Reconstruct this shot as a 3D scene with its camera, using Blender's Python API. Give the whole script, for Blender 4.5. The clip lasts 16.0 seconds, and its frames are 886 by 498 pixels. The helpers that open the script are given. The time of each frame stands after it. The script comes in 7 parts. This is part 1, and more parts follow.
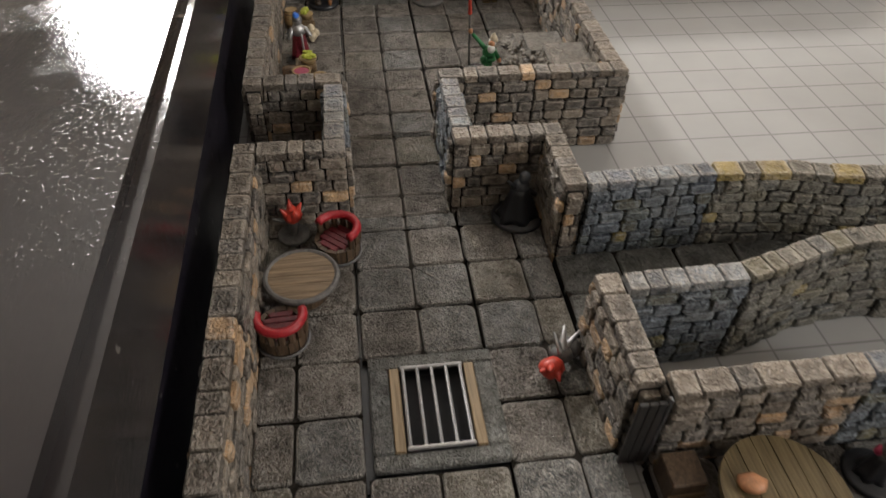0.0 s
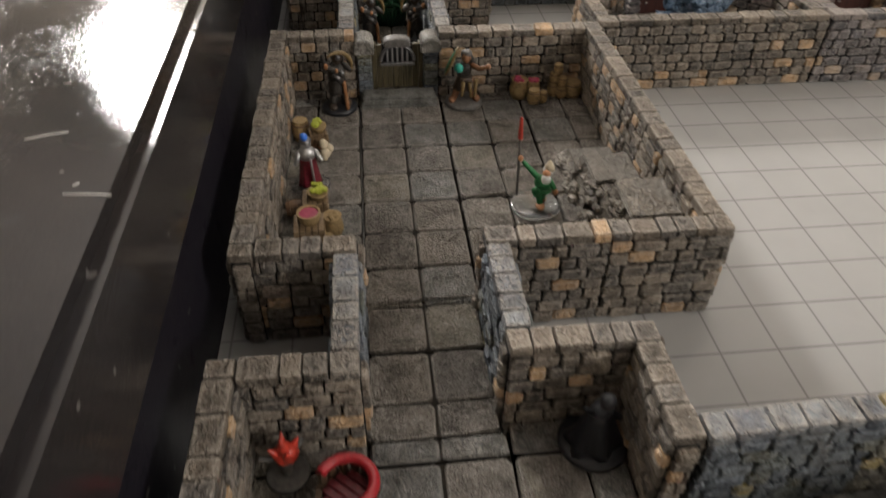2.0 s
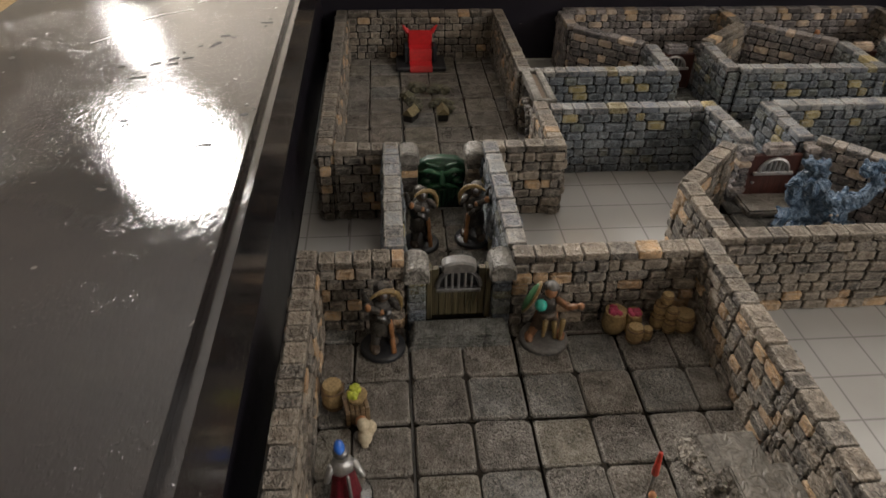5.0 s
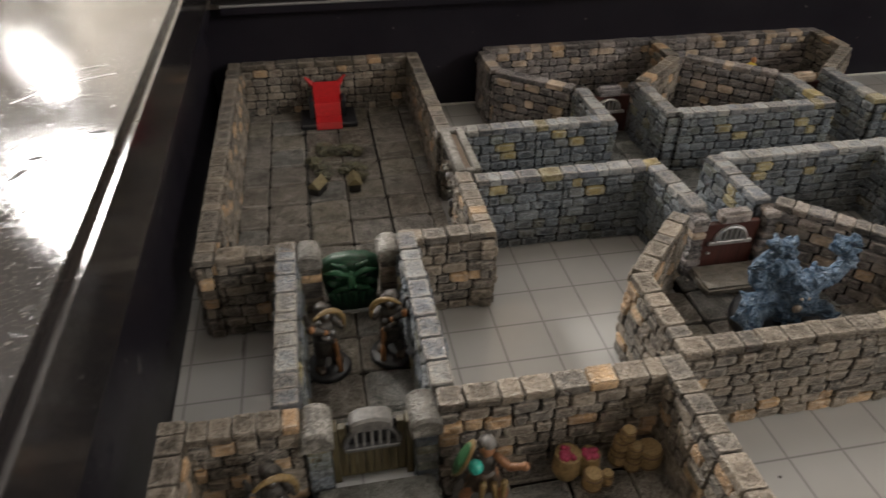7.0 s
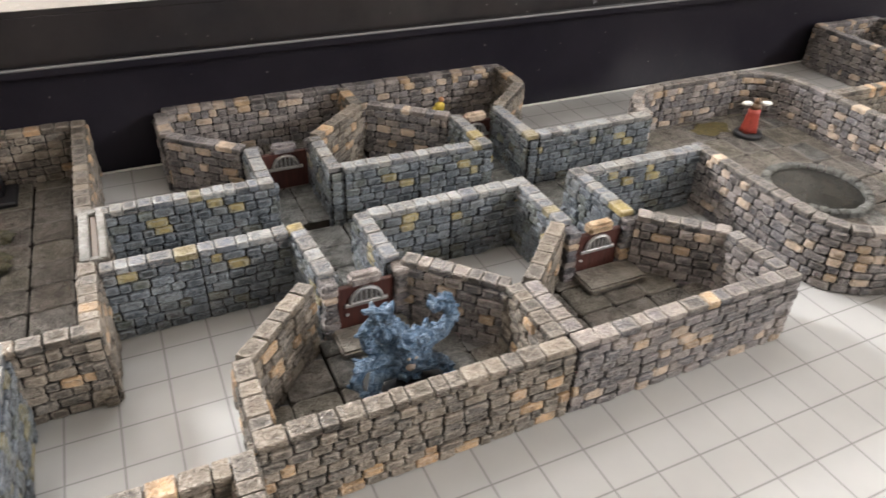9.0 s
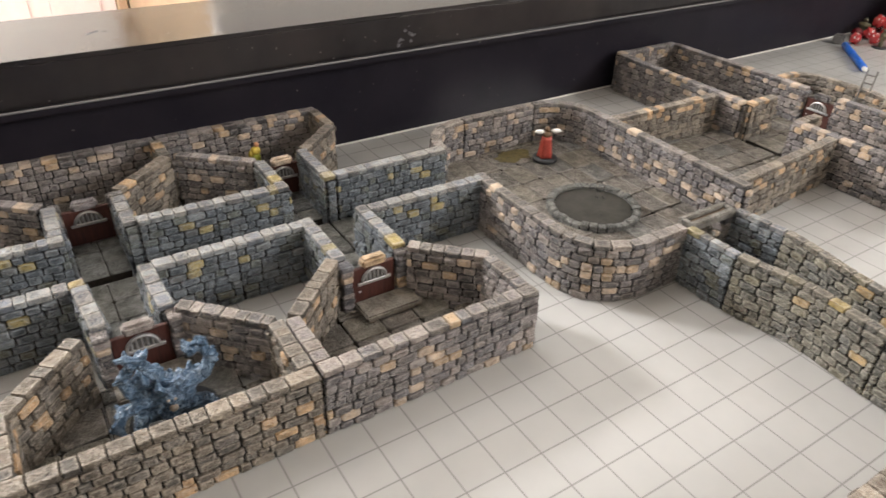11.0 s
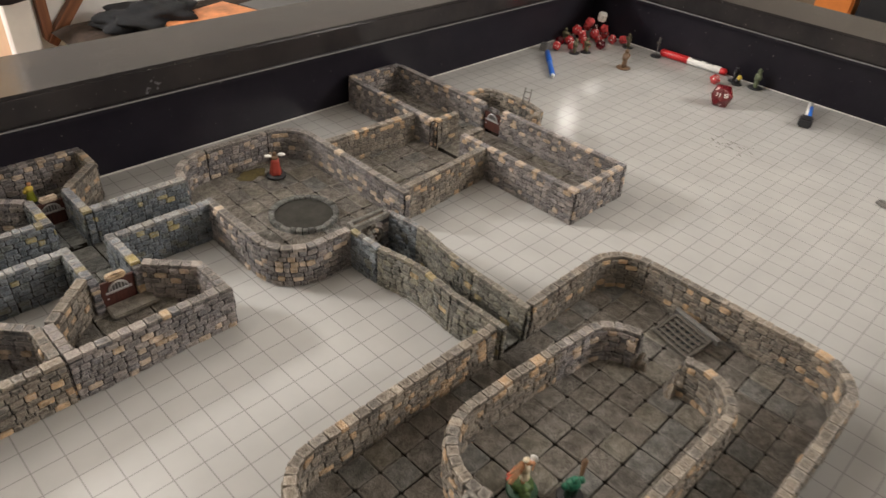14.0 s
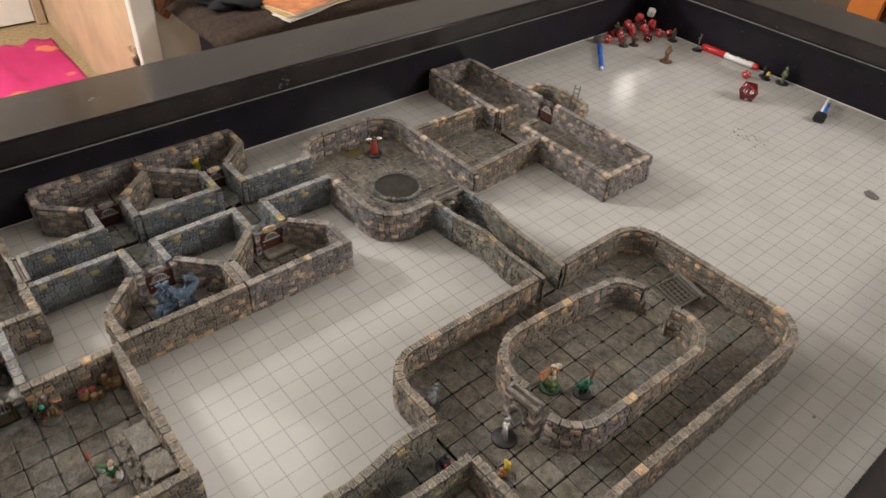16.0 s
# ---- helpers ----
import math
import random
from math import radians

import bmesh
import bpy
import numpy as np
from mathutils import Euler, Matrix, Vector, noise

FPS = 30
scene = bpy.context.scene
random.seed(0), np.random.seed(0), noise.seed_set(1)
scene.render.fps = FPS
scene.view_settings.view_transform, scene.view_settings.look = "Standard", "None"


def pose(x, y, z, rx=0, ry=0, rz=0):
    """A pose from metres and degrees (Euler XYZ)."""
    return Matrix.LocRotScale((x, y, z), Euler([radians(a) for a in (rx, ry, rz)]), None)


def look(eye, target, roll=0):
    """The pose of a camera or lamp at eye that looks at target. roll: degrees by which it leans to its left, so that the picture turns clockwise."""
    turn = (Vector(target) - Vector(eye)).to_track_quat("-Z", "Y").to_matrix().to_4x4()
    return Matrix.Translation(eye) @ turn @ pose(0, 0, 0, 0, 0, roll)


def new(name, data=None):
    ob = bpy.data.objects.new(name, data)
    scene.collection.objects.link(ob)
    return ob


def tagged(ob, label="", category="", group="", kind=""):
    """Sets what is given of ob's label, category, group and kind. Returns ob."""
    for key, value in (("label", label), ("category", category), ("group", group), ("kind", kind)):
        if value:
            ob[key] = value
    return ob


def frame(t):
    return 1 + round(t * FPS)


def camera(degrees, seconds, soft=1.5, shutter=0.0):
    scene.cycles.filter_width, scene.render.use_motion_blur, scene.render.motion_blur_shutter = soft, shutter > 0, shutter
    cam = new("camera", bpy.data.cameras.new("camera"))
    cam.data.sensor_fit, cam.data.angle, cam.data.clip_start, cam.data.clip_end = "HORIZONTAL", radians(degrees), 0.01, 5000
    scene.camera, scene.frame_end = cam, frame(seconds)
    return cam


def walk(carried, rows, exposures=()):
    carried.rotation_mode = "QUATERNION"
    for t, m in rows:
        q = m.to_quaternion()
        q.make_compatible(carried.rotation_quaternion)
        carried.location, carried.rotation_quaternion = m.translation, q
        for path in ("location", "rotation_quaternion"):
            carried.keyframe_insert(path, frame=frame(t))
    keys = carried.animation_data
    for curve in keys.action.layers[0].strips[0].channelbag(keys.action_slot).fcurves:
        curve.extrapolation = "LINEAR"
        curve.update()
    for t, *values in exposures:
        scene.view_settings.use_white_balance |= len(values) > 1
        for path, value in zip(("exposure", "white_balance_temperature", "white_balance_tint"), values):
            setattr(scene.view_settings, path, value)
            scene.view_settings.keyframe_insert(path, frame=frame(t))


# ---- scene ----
# All sizes below are in inches of the one-inch play grid; U turns them into metres.
U = 0.0254
cam = camera(65.9, 16.0, soft=1.5, shutter=0.4)
PATH = [
    (0, (-17.613, -17.181, 8.929), (-17.383, -15.759, 7.541), 2.3),
    (0.5, (-17.62, -16.185, 8.601), (-17.425, -14.734, 7.239), 2.0),
    (1, (-17.639, -15.124, 8.488), (-17.462, -13.671, 7.124), 0.7),
    (1.5, (-17.282, -14.236, 8.467), (-17.095, -12.775, 7.114), 1.3),
    (2, (-17.434, -12.777, 8.658), (-17.258, -11.286, 7.337), 1.1),
    (2.5, (-17.736, -11.43, 8.951), (-17.577, -9.902, 7.67), 1.1),
    (3, (-17.895, -10.674, 9.01), (-17.755, -9.109, 7.772), 0.5),
    (3.5, (-17.967, -9.747, 9.118), (-17.834, -8.164, 7.903), 1.1),
    (4, (-18.015, -8.852, 9.224), (-17.889, -7.264, 8.015), 1.1),
    (4.2, (-18.036, -8.533, 9.243), (-17.905, -6.944, 8.035), 1.2),
    (6.3, (-17.803, -5.005, 9.394), (-17.617, -3.378, 8.245), 0.1),
    (6.5, (-17.73, -4.714, 9.513), (-17.528, -3.094, 8.357), -0.1),
    (7, (-17.036, -3.997, 9.465), (-16.73, -2.405, 8.294), 0.4),
    (7.5, (-15.721, -3.748, 9.687), (-15.282, -2.191, 8.512), 1.9),
    (8, (-14.559, -3.82, 9.98), (-14.023, -2.289, 8.811), 2.2),
    (8.5, (-13.45, -4.041, 10.212), (-12.819, -2.533, 9.06), 2.2),
    (9, (-12.376, -4.56, 10.584), (-11.654, -3.082, 9.446), 2.2),
    (9.2, (-12.033, -4.827, 10.758), (-11.277, -3.356, 9.633), 2.5),
    (11.3, (-9.015, -7.681, 12.04), (-8.05, -6.3, 10.962), 1.6),
    (11.5, (-8.558, -7.958, 12.115), (-7.566, -6.592, 11.042), 1.4),
    (12, (-7.689, -8.839, 12.246), (-6.646, -7.505, 11.183), 1.2),
    (12.5, (-7.078, -9.908, 12.583), (-5.975, -8.617, 11.526), 1.9),
    (13, (-7.171, -11.399, 13.371), (-6.03, -10.162, 12.29), 2.3),
    (13.5, (-7.929, -13.506, 15.597), (-6.754, -12.339, 14.477), 5.2),
    (14, (-9.029, -15.949, 18.01), (-7.828, -14.838, 16.858), 4.5),
    (14.5, (-10.811, -17.721, 20.46), (-9.63, -16.674, 19.232), 5.9),
    (15, (-12.581, -18.545, 22.682), (-11.42, -17.486, 21.444), 6.7),
    (15.5, (-13.952, -19.465, 23.788), (-12.865, -18.331, 22.551), 3.8),
    (16, (-14.874, -20.796, 24.244), (-13.837, -19.646, 22.979), 3.8),
]


def inch(p):
    return tuple(U * v for v in p)


walk(cam, [(t, look(inch(eye), inch(target), roll)) for t, eye, target, roll in PATH],
     exposures=[(0.0, 1.62, 6390, 10), (1.0, 1.64, 6390, 10), (2.5, 1.52, 6540, 10), (4.0, 1.39, 6640, 10), (6.5, 1.45, 6510, 9), (8.0, 2.02, 6450, 9),
                (9.0, 2.54, 6140, 10), (11.5, 2.27, 6390, 10), (13.0, 1.94, 6590, 10), (16.0, 1.67, 6640, 10)])

# ---- world and lamps ----
world = bpy.data.worlds.new("world")
scene.world = world
world.use_nodes = True
world.node_tree.nodes["Background"].inputs[0].default_value = (0.9, 0.93, 1.0, 1)
world.node_tree.nodes["Background"].inputs[1].default_value = 0.03


def soft_lamp(x, y, z, radius, power, color):
    """A soft round lamp: frosted globes under the ceiling, and added unseen fills."""
    data = bpy.data.lights.new("soft_light", "POINT")
    data.shadow_soft_size, data.energy, data.color = U * radius, power, color
    ob = new("soft_light", data)
    ob.location = inch((x, y, z))
    return ob


WARM = (1.0, 0.955, 0.9)
soft_lamp(-46, 75, 46, 6.5, 54, WARM)
soft_lamp(-64, 122, 46, 3, 5, WARM)
soft_lamp(134, 76, 56, 2.0, 0.5, WARM)
# Added fill with no seen source; it brightens the mat and the far wall.
soft_lamp(-2, 32, 60, 13, 5.5, WARM)
# Unseen lamp, placed by how bright the south-facing walls are.
soft_lamp(74, -66, 46, 11, 36, WARM)

# ---- materials ----
def shader(name):
    m = bpy.data.materials.new(name)
    m.use_nodes = True
    nt = m.node_tree
    return m, nt, nt.nodes["Principled BSDF"]


def node(nt, kind, **sets):
    n = nt.nodes.new(kind)
    for k, v in sets.items():
        n.inputs[k.replace("_", " ")].default_value = v
    return n


def noise_tex(nt, scale, detail=4.0, rough=0.6, world_space=False):
    n = node(nt, "ShaderNodeTexNoise", Scale=scale, Detail=detail, Roughness=rough)
    c = nt.nodes.new("ShaderNodeNewGeometry" if world_space else "ShaderNodeTexCoord")
    nt.links.new(c.outputs["Position" if world_space else "Object"], n.inputs["Vector"])
    return n


def ramp(nt, source, stops, constant=False):
    r = nt.nodes.new("ShaderNodeValToRGB")
    r.color_ramp.interpolation = "CONSTANT" if constant else "LINEAR"
    el = r.color_ramp.elements
    while len(el) < len(stops):
        el.new(0.5)
    for e, (p, c) in zip(el, stops):
        e.position, e.color = p, (*c, 1)
    nt.links.new(source, r.inputs[0])
    return r


def mix(nt, kind, a, b, fac):
    n = nt.nodes.new("ShaderNodeMix")
    n.data_type, n.blend_type = "RGBA", kind
    for sock, v in ((6, a), (7, b), (0, fac)):
        if hasattr(v, "is_output"):
            nt.links.new(v, n.inputs[sock])
        else:
            n.inputs[sock].default_value = v if sock == 0 else (*v, 1)
    return n.outputs[2]


def bump(nt, bsdf, source, strength, distance):
    b = node(nt, "ShaderNodeBump", Strength=strength, Distance=distance)
    nt.links.new(source, b.inputs["Height"])
    nt.links.new(b.outputs[0], bsdf.inputs["Normal"])
    return b


def math_node(nt, kind, a, b):
    n = nt.nodes.new("ShaderNodeMath")
    n.operation, n.use_clamp = kind, True
    for sock, v in ((0, a), (1, b)):
        if hasattr(v, "is_output"):
            nt.links.new(v, n.inputs[sock])
        else:
            n.inputs[sock].default_value = v
    return n.outputs[0]


def painted_stone(name, stops, dry, by_object, rough=0.3, dry_amount=0.66, grain=520.0, relief=0.0028, warp=1.0, patchy=0.1, streak=1.0):
    """Cast resin stone: dark base coats picked stone by stone, pale dry-brushing on edges and veins, a wormy relief."""
    m, nt, bsdf = shader(name)
    if by_object:
        pick = nt.nodes.new("ShaderNodeObjectInfo").outputs["Random"]
    else:
        pick = nt.nodes.new("ShaderNodeNewGeometry").outputs["Random Per Island"]
    base = ramp(nt, pick, stops, True).outputs[0]
    n1 = noise_tex(nt, 110.0, 4.0, 0.65, True)
    stain = ramp(nt, n1.outputs[0], [(0.3, (0.36, 0.33, 0.3)), (0.64, (1.2, 1.18, 1.14))]).outputs[0]
    col = mix(nt, "MULTIPLY", base, stain, 0.9)
    geo = nt.nodes.new("ShaderNodeNewGeometry")
    mp = nt.nodes.new("ShaderNodeMapping")
    mp.inputs["Scale"].default_value = (1, 1, streak)
    nt.links.new(geo.outputs["Position"], mp.inputs[0])
    n2 = node(nt, "ShaderNodeTexNoise", Scale=grain, Detail=2.0, Roughness=0.55, Distortion=warp)
    nt.links.new(mp.outputs[0], n2.inputs["Vector"])
    worm = ramp(nt, n2.outputs[0], [(0.43, (0, 0, 0)), (0.53, (1, 1, 1)), (0.62, (0.1,) * 3)]).outputs[0]
    n3 = noise_tex(nt, 55.0, 3.0, 0.6, True)
    patch = ramp(nt, n3.outputs[0], [(0.4, (patchy,) * 3), (0.66, (1, 1, 1))]).outputs[0]
    at = nt.nodes.new("ShaderNodeAttribute")
    at.attribute_name = "dry"
    rim = math_node(nt, "MULTIPLY", at.outputs["Fac"], ramp(nt, n2.outputs[0], [(0.34, (0.3,) * 3), (0.54, (1, 1, 1))]).outputs[0])
    fac = math_node(nt, "MAXIMUM", math_node(nt, "MULTIPLY", worm, patch), rim)
    fac = math_node(nt, "MULTIPLY", fac, dry_amount)
    nt.links.new(mix(nt, "MIX", col, dry, fac), bsdf.inputs["Base Color"])
    bsdf.inputs["Roughness"].default_value = rough
    bump(nt, bsdf, n2.outputs[0], 1.0, relief)
    return m


BROWN = [(0.0, (0.09, 0.0756, 0.0636)), (0.14, (0.18, 0.151, 0.125)), (0.28, (0.06, 0.0552, 0.0528)), (0.42, (0.24, 0.204, 0.168)), (0.54, (0.12, 0.112, 0.108)),
         (0.67, (0.288, 0.246, 0.204)), (0.75, (0.108, 0.09, 0.072)), (0.845, (0.66, 0.444, 0.252)), (0.93, (0.54, 0.348, 0.192))]
BLUE = [(0.0, (0.0564, 0.0684, 0.0888)), (0.14, (0.106, 0.126, 0.161)), (0.28, (0.0408, 0.0492, 0.0636)), (0.4, (0.138, 0.146, 0.154)), (0.52, (0.084, 0.102, 0.134)),
        (0.63, (0.15, 0.17, 0.194)), (0.71, (0.132, 0.126, 0.0792)), (0.79, (0.0936, 0.104, 0.084)), (0.91, (0.432, 0.348, 0.12)), (0.95, (0.24, 0.21, 0.096))]
PINK = [(0.0, (0.0864, 0.0816, 0.0888)), (0.14, (0.198, 0.186, 0.206)), (0.28, (0.0672, 0.0696, 0.0864)), (0.4, (0.276, 0.246, 0.24)), (0.52, (0.12, 0.125, 0.151)),
        (0.66, (0.312, 0.282, 0.282)), (0.74, (0.102, 0.0984, 0.106)), (0.845, (0.66, 0.528, 0.408)), (0.93, (0.528, 0.384, 0.24))]
OLIVE = [(0.0, (0.0792, 0.0768, 0.066)), (0.2, (0.144, 0.14, 0.122)), (0.38, (0.066, 0.0672, 0.0672)), (0.54, (0.18, 0.172, 0.146)), (0.7, (0.108, 0.116, 0.12)),
         (0.84, (0.168, 0.156, 0.108)), (0.92, (0.432, 0.336, 0.12)), (0.955, (0.504, 0.348, 0.156))]
DRY = (0.6, 0.54, 0.47)
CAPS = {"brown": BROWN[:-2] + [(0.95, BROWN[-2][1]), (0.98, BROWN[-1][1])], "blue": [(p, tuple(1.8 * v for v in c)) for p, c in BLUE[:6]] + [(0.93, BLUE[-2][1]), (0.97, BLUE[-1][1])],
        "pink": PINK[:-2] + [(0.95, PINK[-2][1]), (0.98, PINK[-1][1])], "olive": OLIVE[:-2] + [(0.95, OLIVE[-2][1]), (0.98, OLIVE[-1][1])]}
STONE = {}
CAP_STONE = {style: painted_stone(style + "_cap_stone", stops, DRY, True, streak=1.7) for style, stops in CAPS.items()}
for by_object in (True, False):
    STONE[("brown", by_object)] = painted_stone("brown_stone", BROWN, DRY, by_object, streak=1.7)
    STONE[("blue", by_object)] = painted_stone("blue_stone", BLUE, (0.46, 0.52, 0.58), by_object, streak=1.7)
    STONE[("olive", by_object)] = painted_stone("olive_stone", OLIVE, (0.55, 0.53, 0.47), by_object, streak=1.7)
    STONE[("pink", by_object)] = painted_stone("rose_stone", PINK, (0.6, 0.55, 0.53), by_object, streak=1.7)
SLABS = [(0.0, (0.179, 0.159, 0.143)), (0.25, (0.212, 0.195, 0.182)), (0.45, (0.137, 0.127, 0.122)), (0.62, (0.179, 0.187, 0.193)), (0.82, (0.216, 0.2, 0.167))]
SLAB = painted_stone("floor_slab_paint", SLABS, (0.66, 0.62, 0.56), True, 0.22, 0.72, 480.0, 0.0048, 2.2, 0.45)
GREY_SLAB = painted_stone("grey_slab_paint", [(0.0, (0.17, 0.178, 0.177)), (0.5, (0.21, 0.216, 0.207))], (0.5, 0.505, 0.49), True, 0.25, 0.68, 480.0, 0.004, 2.2, 0.4)
PALE = painted_stone("pale_stone_paint", [(0.0, (0.14, 0.136, 0.128)), (0.5, (0.17, 0.163, 0.15))], (0.5, 0.48, 0.45), True, 0.42, 0.7, 420.0, 0.0015)
SLATE = painted_stone("layered_slate_paint", [(0.0, (0.15, 0.14, 0.125)), (0.5, (0.18, 0.165, 0.145))], (0.36, 0.335, 0.3), True, 0.38, 0.5, 190.0, 0.0012, 2.0, 0.4)


def plain(name, color, rough=0.5, metal=0.0, vary=0.25, scale=400.0, relief=0.0):
    """One paint, with blotches and a fine grain."""
    m, nt, bsdf = shader(name)
    n = noise_tex(nt, scale, 5.0, 0.65, True)
    lo = tuple(c * (1 - vary) for c in color)
    hi = tuple(min(1, c * (1 + vary)) for c in color)
    nt.links.new(ramp(nt, n.outputs[0], [(0.3, lo), (0.7, hi)]).outputs[0], bsdf.inputs["Base Color"])
    bsdf.inputs["Roughness"].default_value, bsdf.inputs["Metallic"].default_value = rough, metal
    if relief:
        bump(nt, bsdf, n.outputs[0], 0.6, relief)
    return m


def wood(name, dark, light, scale, axis=0, rough=0.5, relief=0.0006):
    m, nt, bsdf = shader(name)
    tc = nt.nodes.new("ShaderNodeTexCoord")
    mp = nt.nodes.new("ShaderNodeMapping")
    s = [scale] * 3
    s[axis] = scale * 0.06
    mp.inputs["Scale"].default_value = s
    nt.links.new(tc.outputs["Object"], mp.inputs[0])
    n = node(nt, "ShaderNodeTexNoise", Scale=1.0, Detail=5.0, Roughness=0.6)
    nt.links.new(mp.outputs[0], n.inputs["Vector"])
    nt.links.new(ramp(nt, n.outputs[0], [(0.35, dark), (0.65, light)]).outputs[0], bsdf.inputs["Base Color"])
    bsdf.inputs["Roughness"].default_value = rough
    bump(nt, bsdf, n.outputs[0], 0.5, relief)
    return m


def rail_paint(name, worn=0.0, gloss=0.025, brown=0.0):
    """Black-stained varnished wood: brushed grain, dents and scuffs; brown mottles warm room reflections into the
    colour.
    """
    m, nt, bsdf = shader(name)
    n = noise_tex(nt, 9.0, 6.0, 0.6, True)
    lo, hi = (0.014 + worn - brown * 0.1, 0.013 + worn - brown * 0.1, 0.018 + worn - brown * 0.3), (0.026 + worn + brown, 0.024 + worn + brown * 0.8, 0.03 + worn + brown * 0.25)
    col = ramp(nt, n.outputs[0], [(0.3, lo), (0.75, hi)]).outputs[0]
    flecks = noise_tex(nt, 190.0, 2.0, 0.4, True)
    chip = ramp(nt, flecks.outputs[0], [(0.735, (0, 0, 0)), (0.755, (0.55, 0.55, 0.55))]).outputs[0]
    nt.links.new(mix(nt, "MIX", col, (0.2, 0.19, 0.18), chip), bsdf.inputs["Base Color"])
    bsdf.inputs["Specular IOR Level"].default_value = 0.25
    n2 = noise_tex(nt, 40.0, 8.0, 0.75, True)
    nt.links.new(ramp(nt, n2.outputs[0], [(0.42, (gloss,) * 3), (0.6, (gloss + 0.04,) * 3), (0.68, (gloss + 0.2,) * 3)]).outputs[0], bsdf.inputs["Roughness"])
    geo = nt.nodes.new("ShaderNodeNewGeometry")
    mp = nt.nodes.new("ShaderNodeMapping")
    mp.inputs["Scale"].default_value = (1.0, 0.4, 1.0)
    nt.links.new(geo.outputs["Position"], mp.inputs[0])
    grain = node(nt, "ShaderNodeTexNoise", Scale=620.0, Detail=4.0, Roughness=0.7)
    nt.links.new(mp.outputs[0], grain.inputs["Vector"])
    worn_patch = ramp(nt, noise_tex(nt, 14.0, 4.0, 0.65, True).outputs[0], [(0.35, (0.3,) * 3), (0.66, (1, 1, 1))]).outputs[0]
    bump(nt, bsdf, math_node(nt, "MULTIPLY", grain.outputs[0], worn_patch), 0.2, 0.00045)
    specks = ramp(nt, noise_tex(nt, 900.0, 2.0, 0.5, True).outputs[0], [(0.6, (0, 0, 0)), (0.68, (1, 1, 1))]).outputs[0]
    rough_coat = nt.nodes.new("ShaderNodeBump")
    rough_coat.inputs["Strength"].default_value, rough_coat.inputs["Distance"].default_value = 0.3, 0.0004
    rough_area = ramp(nt, noise_tex(nt, 7.0, 4.0, 0.7, True).outputs[0], [(0.46, (0, 0, 0)), (0.62, (1, 1, 1))]).outputs[0]
    nt.links.new(math_node(nt, "MULTIPLY", specks, rough_area), rough_coat.inputs["Height"])
    nt.links.new(bsdf.inputs["Normal"].links[0].from_socket, rough_coat.inputs["Normal"])
    nt.links.new(rough_coat.outputs[0], bsdf.inputs["Normal"])
    return m


def mat_vinyl():
    """Pale grey wipe-clean vinyl with a printed one-inch grid of fine lines."""
    m, nt, bsdf = shader("gridded_vinyl")
    geo = nt.nodes.new("ShaderNodeNewGeometry")
    sep = nt.nodes.new("ShaderNodeSeparateXYZ")
    nt.links.new(geo.outputs["Position"], sep.inputs[0])
    lines = []
    for axis in (0, 1):
        d = nt.nodes.new("ShaderNodeMath")
        d.operation, d.inputs[1].default_value = "DIVIDE", U
        nt.links.new(sep.outputs[axis], d.inputs[0])
        p = nt.nodes.new("ShaderNodeMath")
        p.operation, p.inputs[1].default_value = "PINGPONG", 0.5
        nt.links.new(d.outputs[0], p.inputs[0])
        lines.append(ramp(nt, p.outputs[0], [(0.0, (1, 1, 1)), (0.03, (0, 0, 0))]).outputs[0])
    both = mix(nt, "LIGHTEN", lines[0], lines[1], 1.0)
    n = noise_tex(nt, 14.0, 6.0, 0.6, True)
    base = ramp(nt, n.outputs[0], [(0.3, (0.385, 0.385, 0.38)), (0.7, (0.435, 0.435, 0.43))]).outputs[0]
    fac = mix(nt, "MULTIPLY", both, (0.72, 0.72, 0.72), 1.0)
    nt.links.new(mix(nt, "MIX", base, (0.14, 0.135, 0.13), fac), bsdf.inputs["Base Color"])
    bsdf.inputs["Roughness"].default_value = 0.13
    bsdf.inputs["Specular IOR Level"].default_value = 0.3
    bump(nt, bsdf, noise_tex(nt, 30.0, 3.0, 0.5, True).outputs[0], 0.04, 0.0006)
    return m


CORE = plain("dark_resin", (0.013, 0.012, 0.011), 0.7, 0, 0.3, 300.0, 0.0005)
GROUT = plain("dark_wash", (0.03, 0.026, 0.022), 0.95, 0, 0.4, 300.0, 0.0005)
GROUT.node_tree.nodes["Principled BSDF"].inputs["Specular IOR Level"].default_value = 0.05
# The last value tints the rail top with reflections of the warm room.
RAIL = rail_paint("black_varnish", 0.0, 0.025, 0.012)
BEAD = rail_paint("worn_black_varnish", -0.003, 0.35)
WORNEDGE = rail_paint("rubbed_bare_edge", 0.16, 0.35)
BOARD = rail_paint("dull_black_varnish", -0.005, 0.3)
BOARD.node_tree.nodes["Principled BSDF"].inputs["Specular IOR Level"].default_value = 0.15
BEAD.node_tree.nodes["Principled BSDF"].inputs["Specular IOR Level"].default_value = 0.06
MAT = mat_vinyl()
GOLDWOOD = wood("tan_wood", (0.13, 0.085, 0.045), (0.27, 0.19, 0.11), 900.0, 0)
DARKWOOD = wood("dark_wood", (0.05, 0.032, 0.02), (0.13, 0.085, 0.05), 900.0, 2)
REDDOOR = wood("red_brown_wood", (0.035, 0.011, 0.009), (0.08, 0.025, 0.018), 700.0, 2)
STEEL = plain("steel_paint", (0.5, 0.5, 0.51), 0.46, 0.9, 0.2, 900.0)
IRON = plain("iron_paint", (0.2, 0.2, 0.21), 0.4, 0.7, 0.3, 900.0)
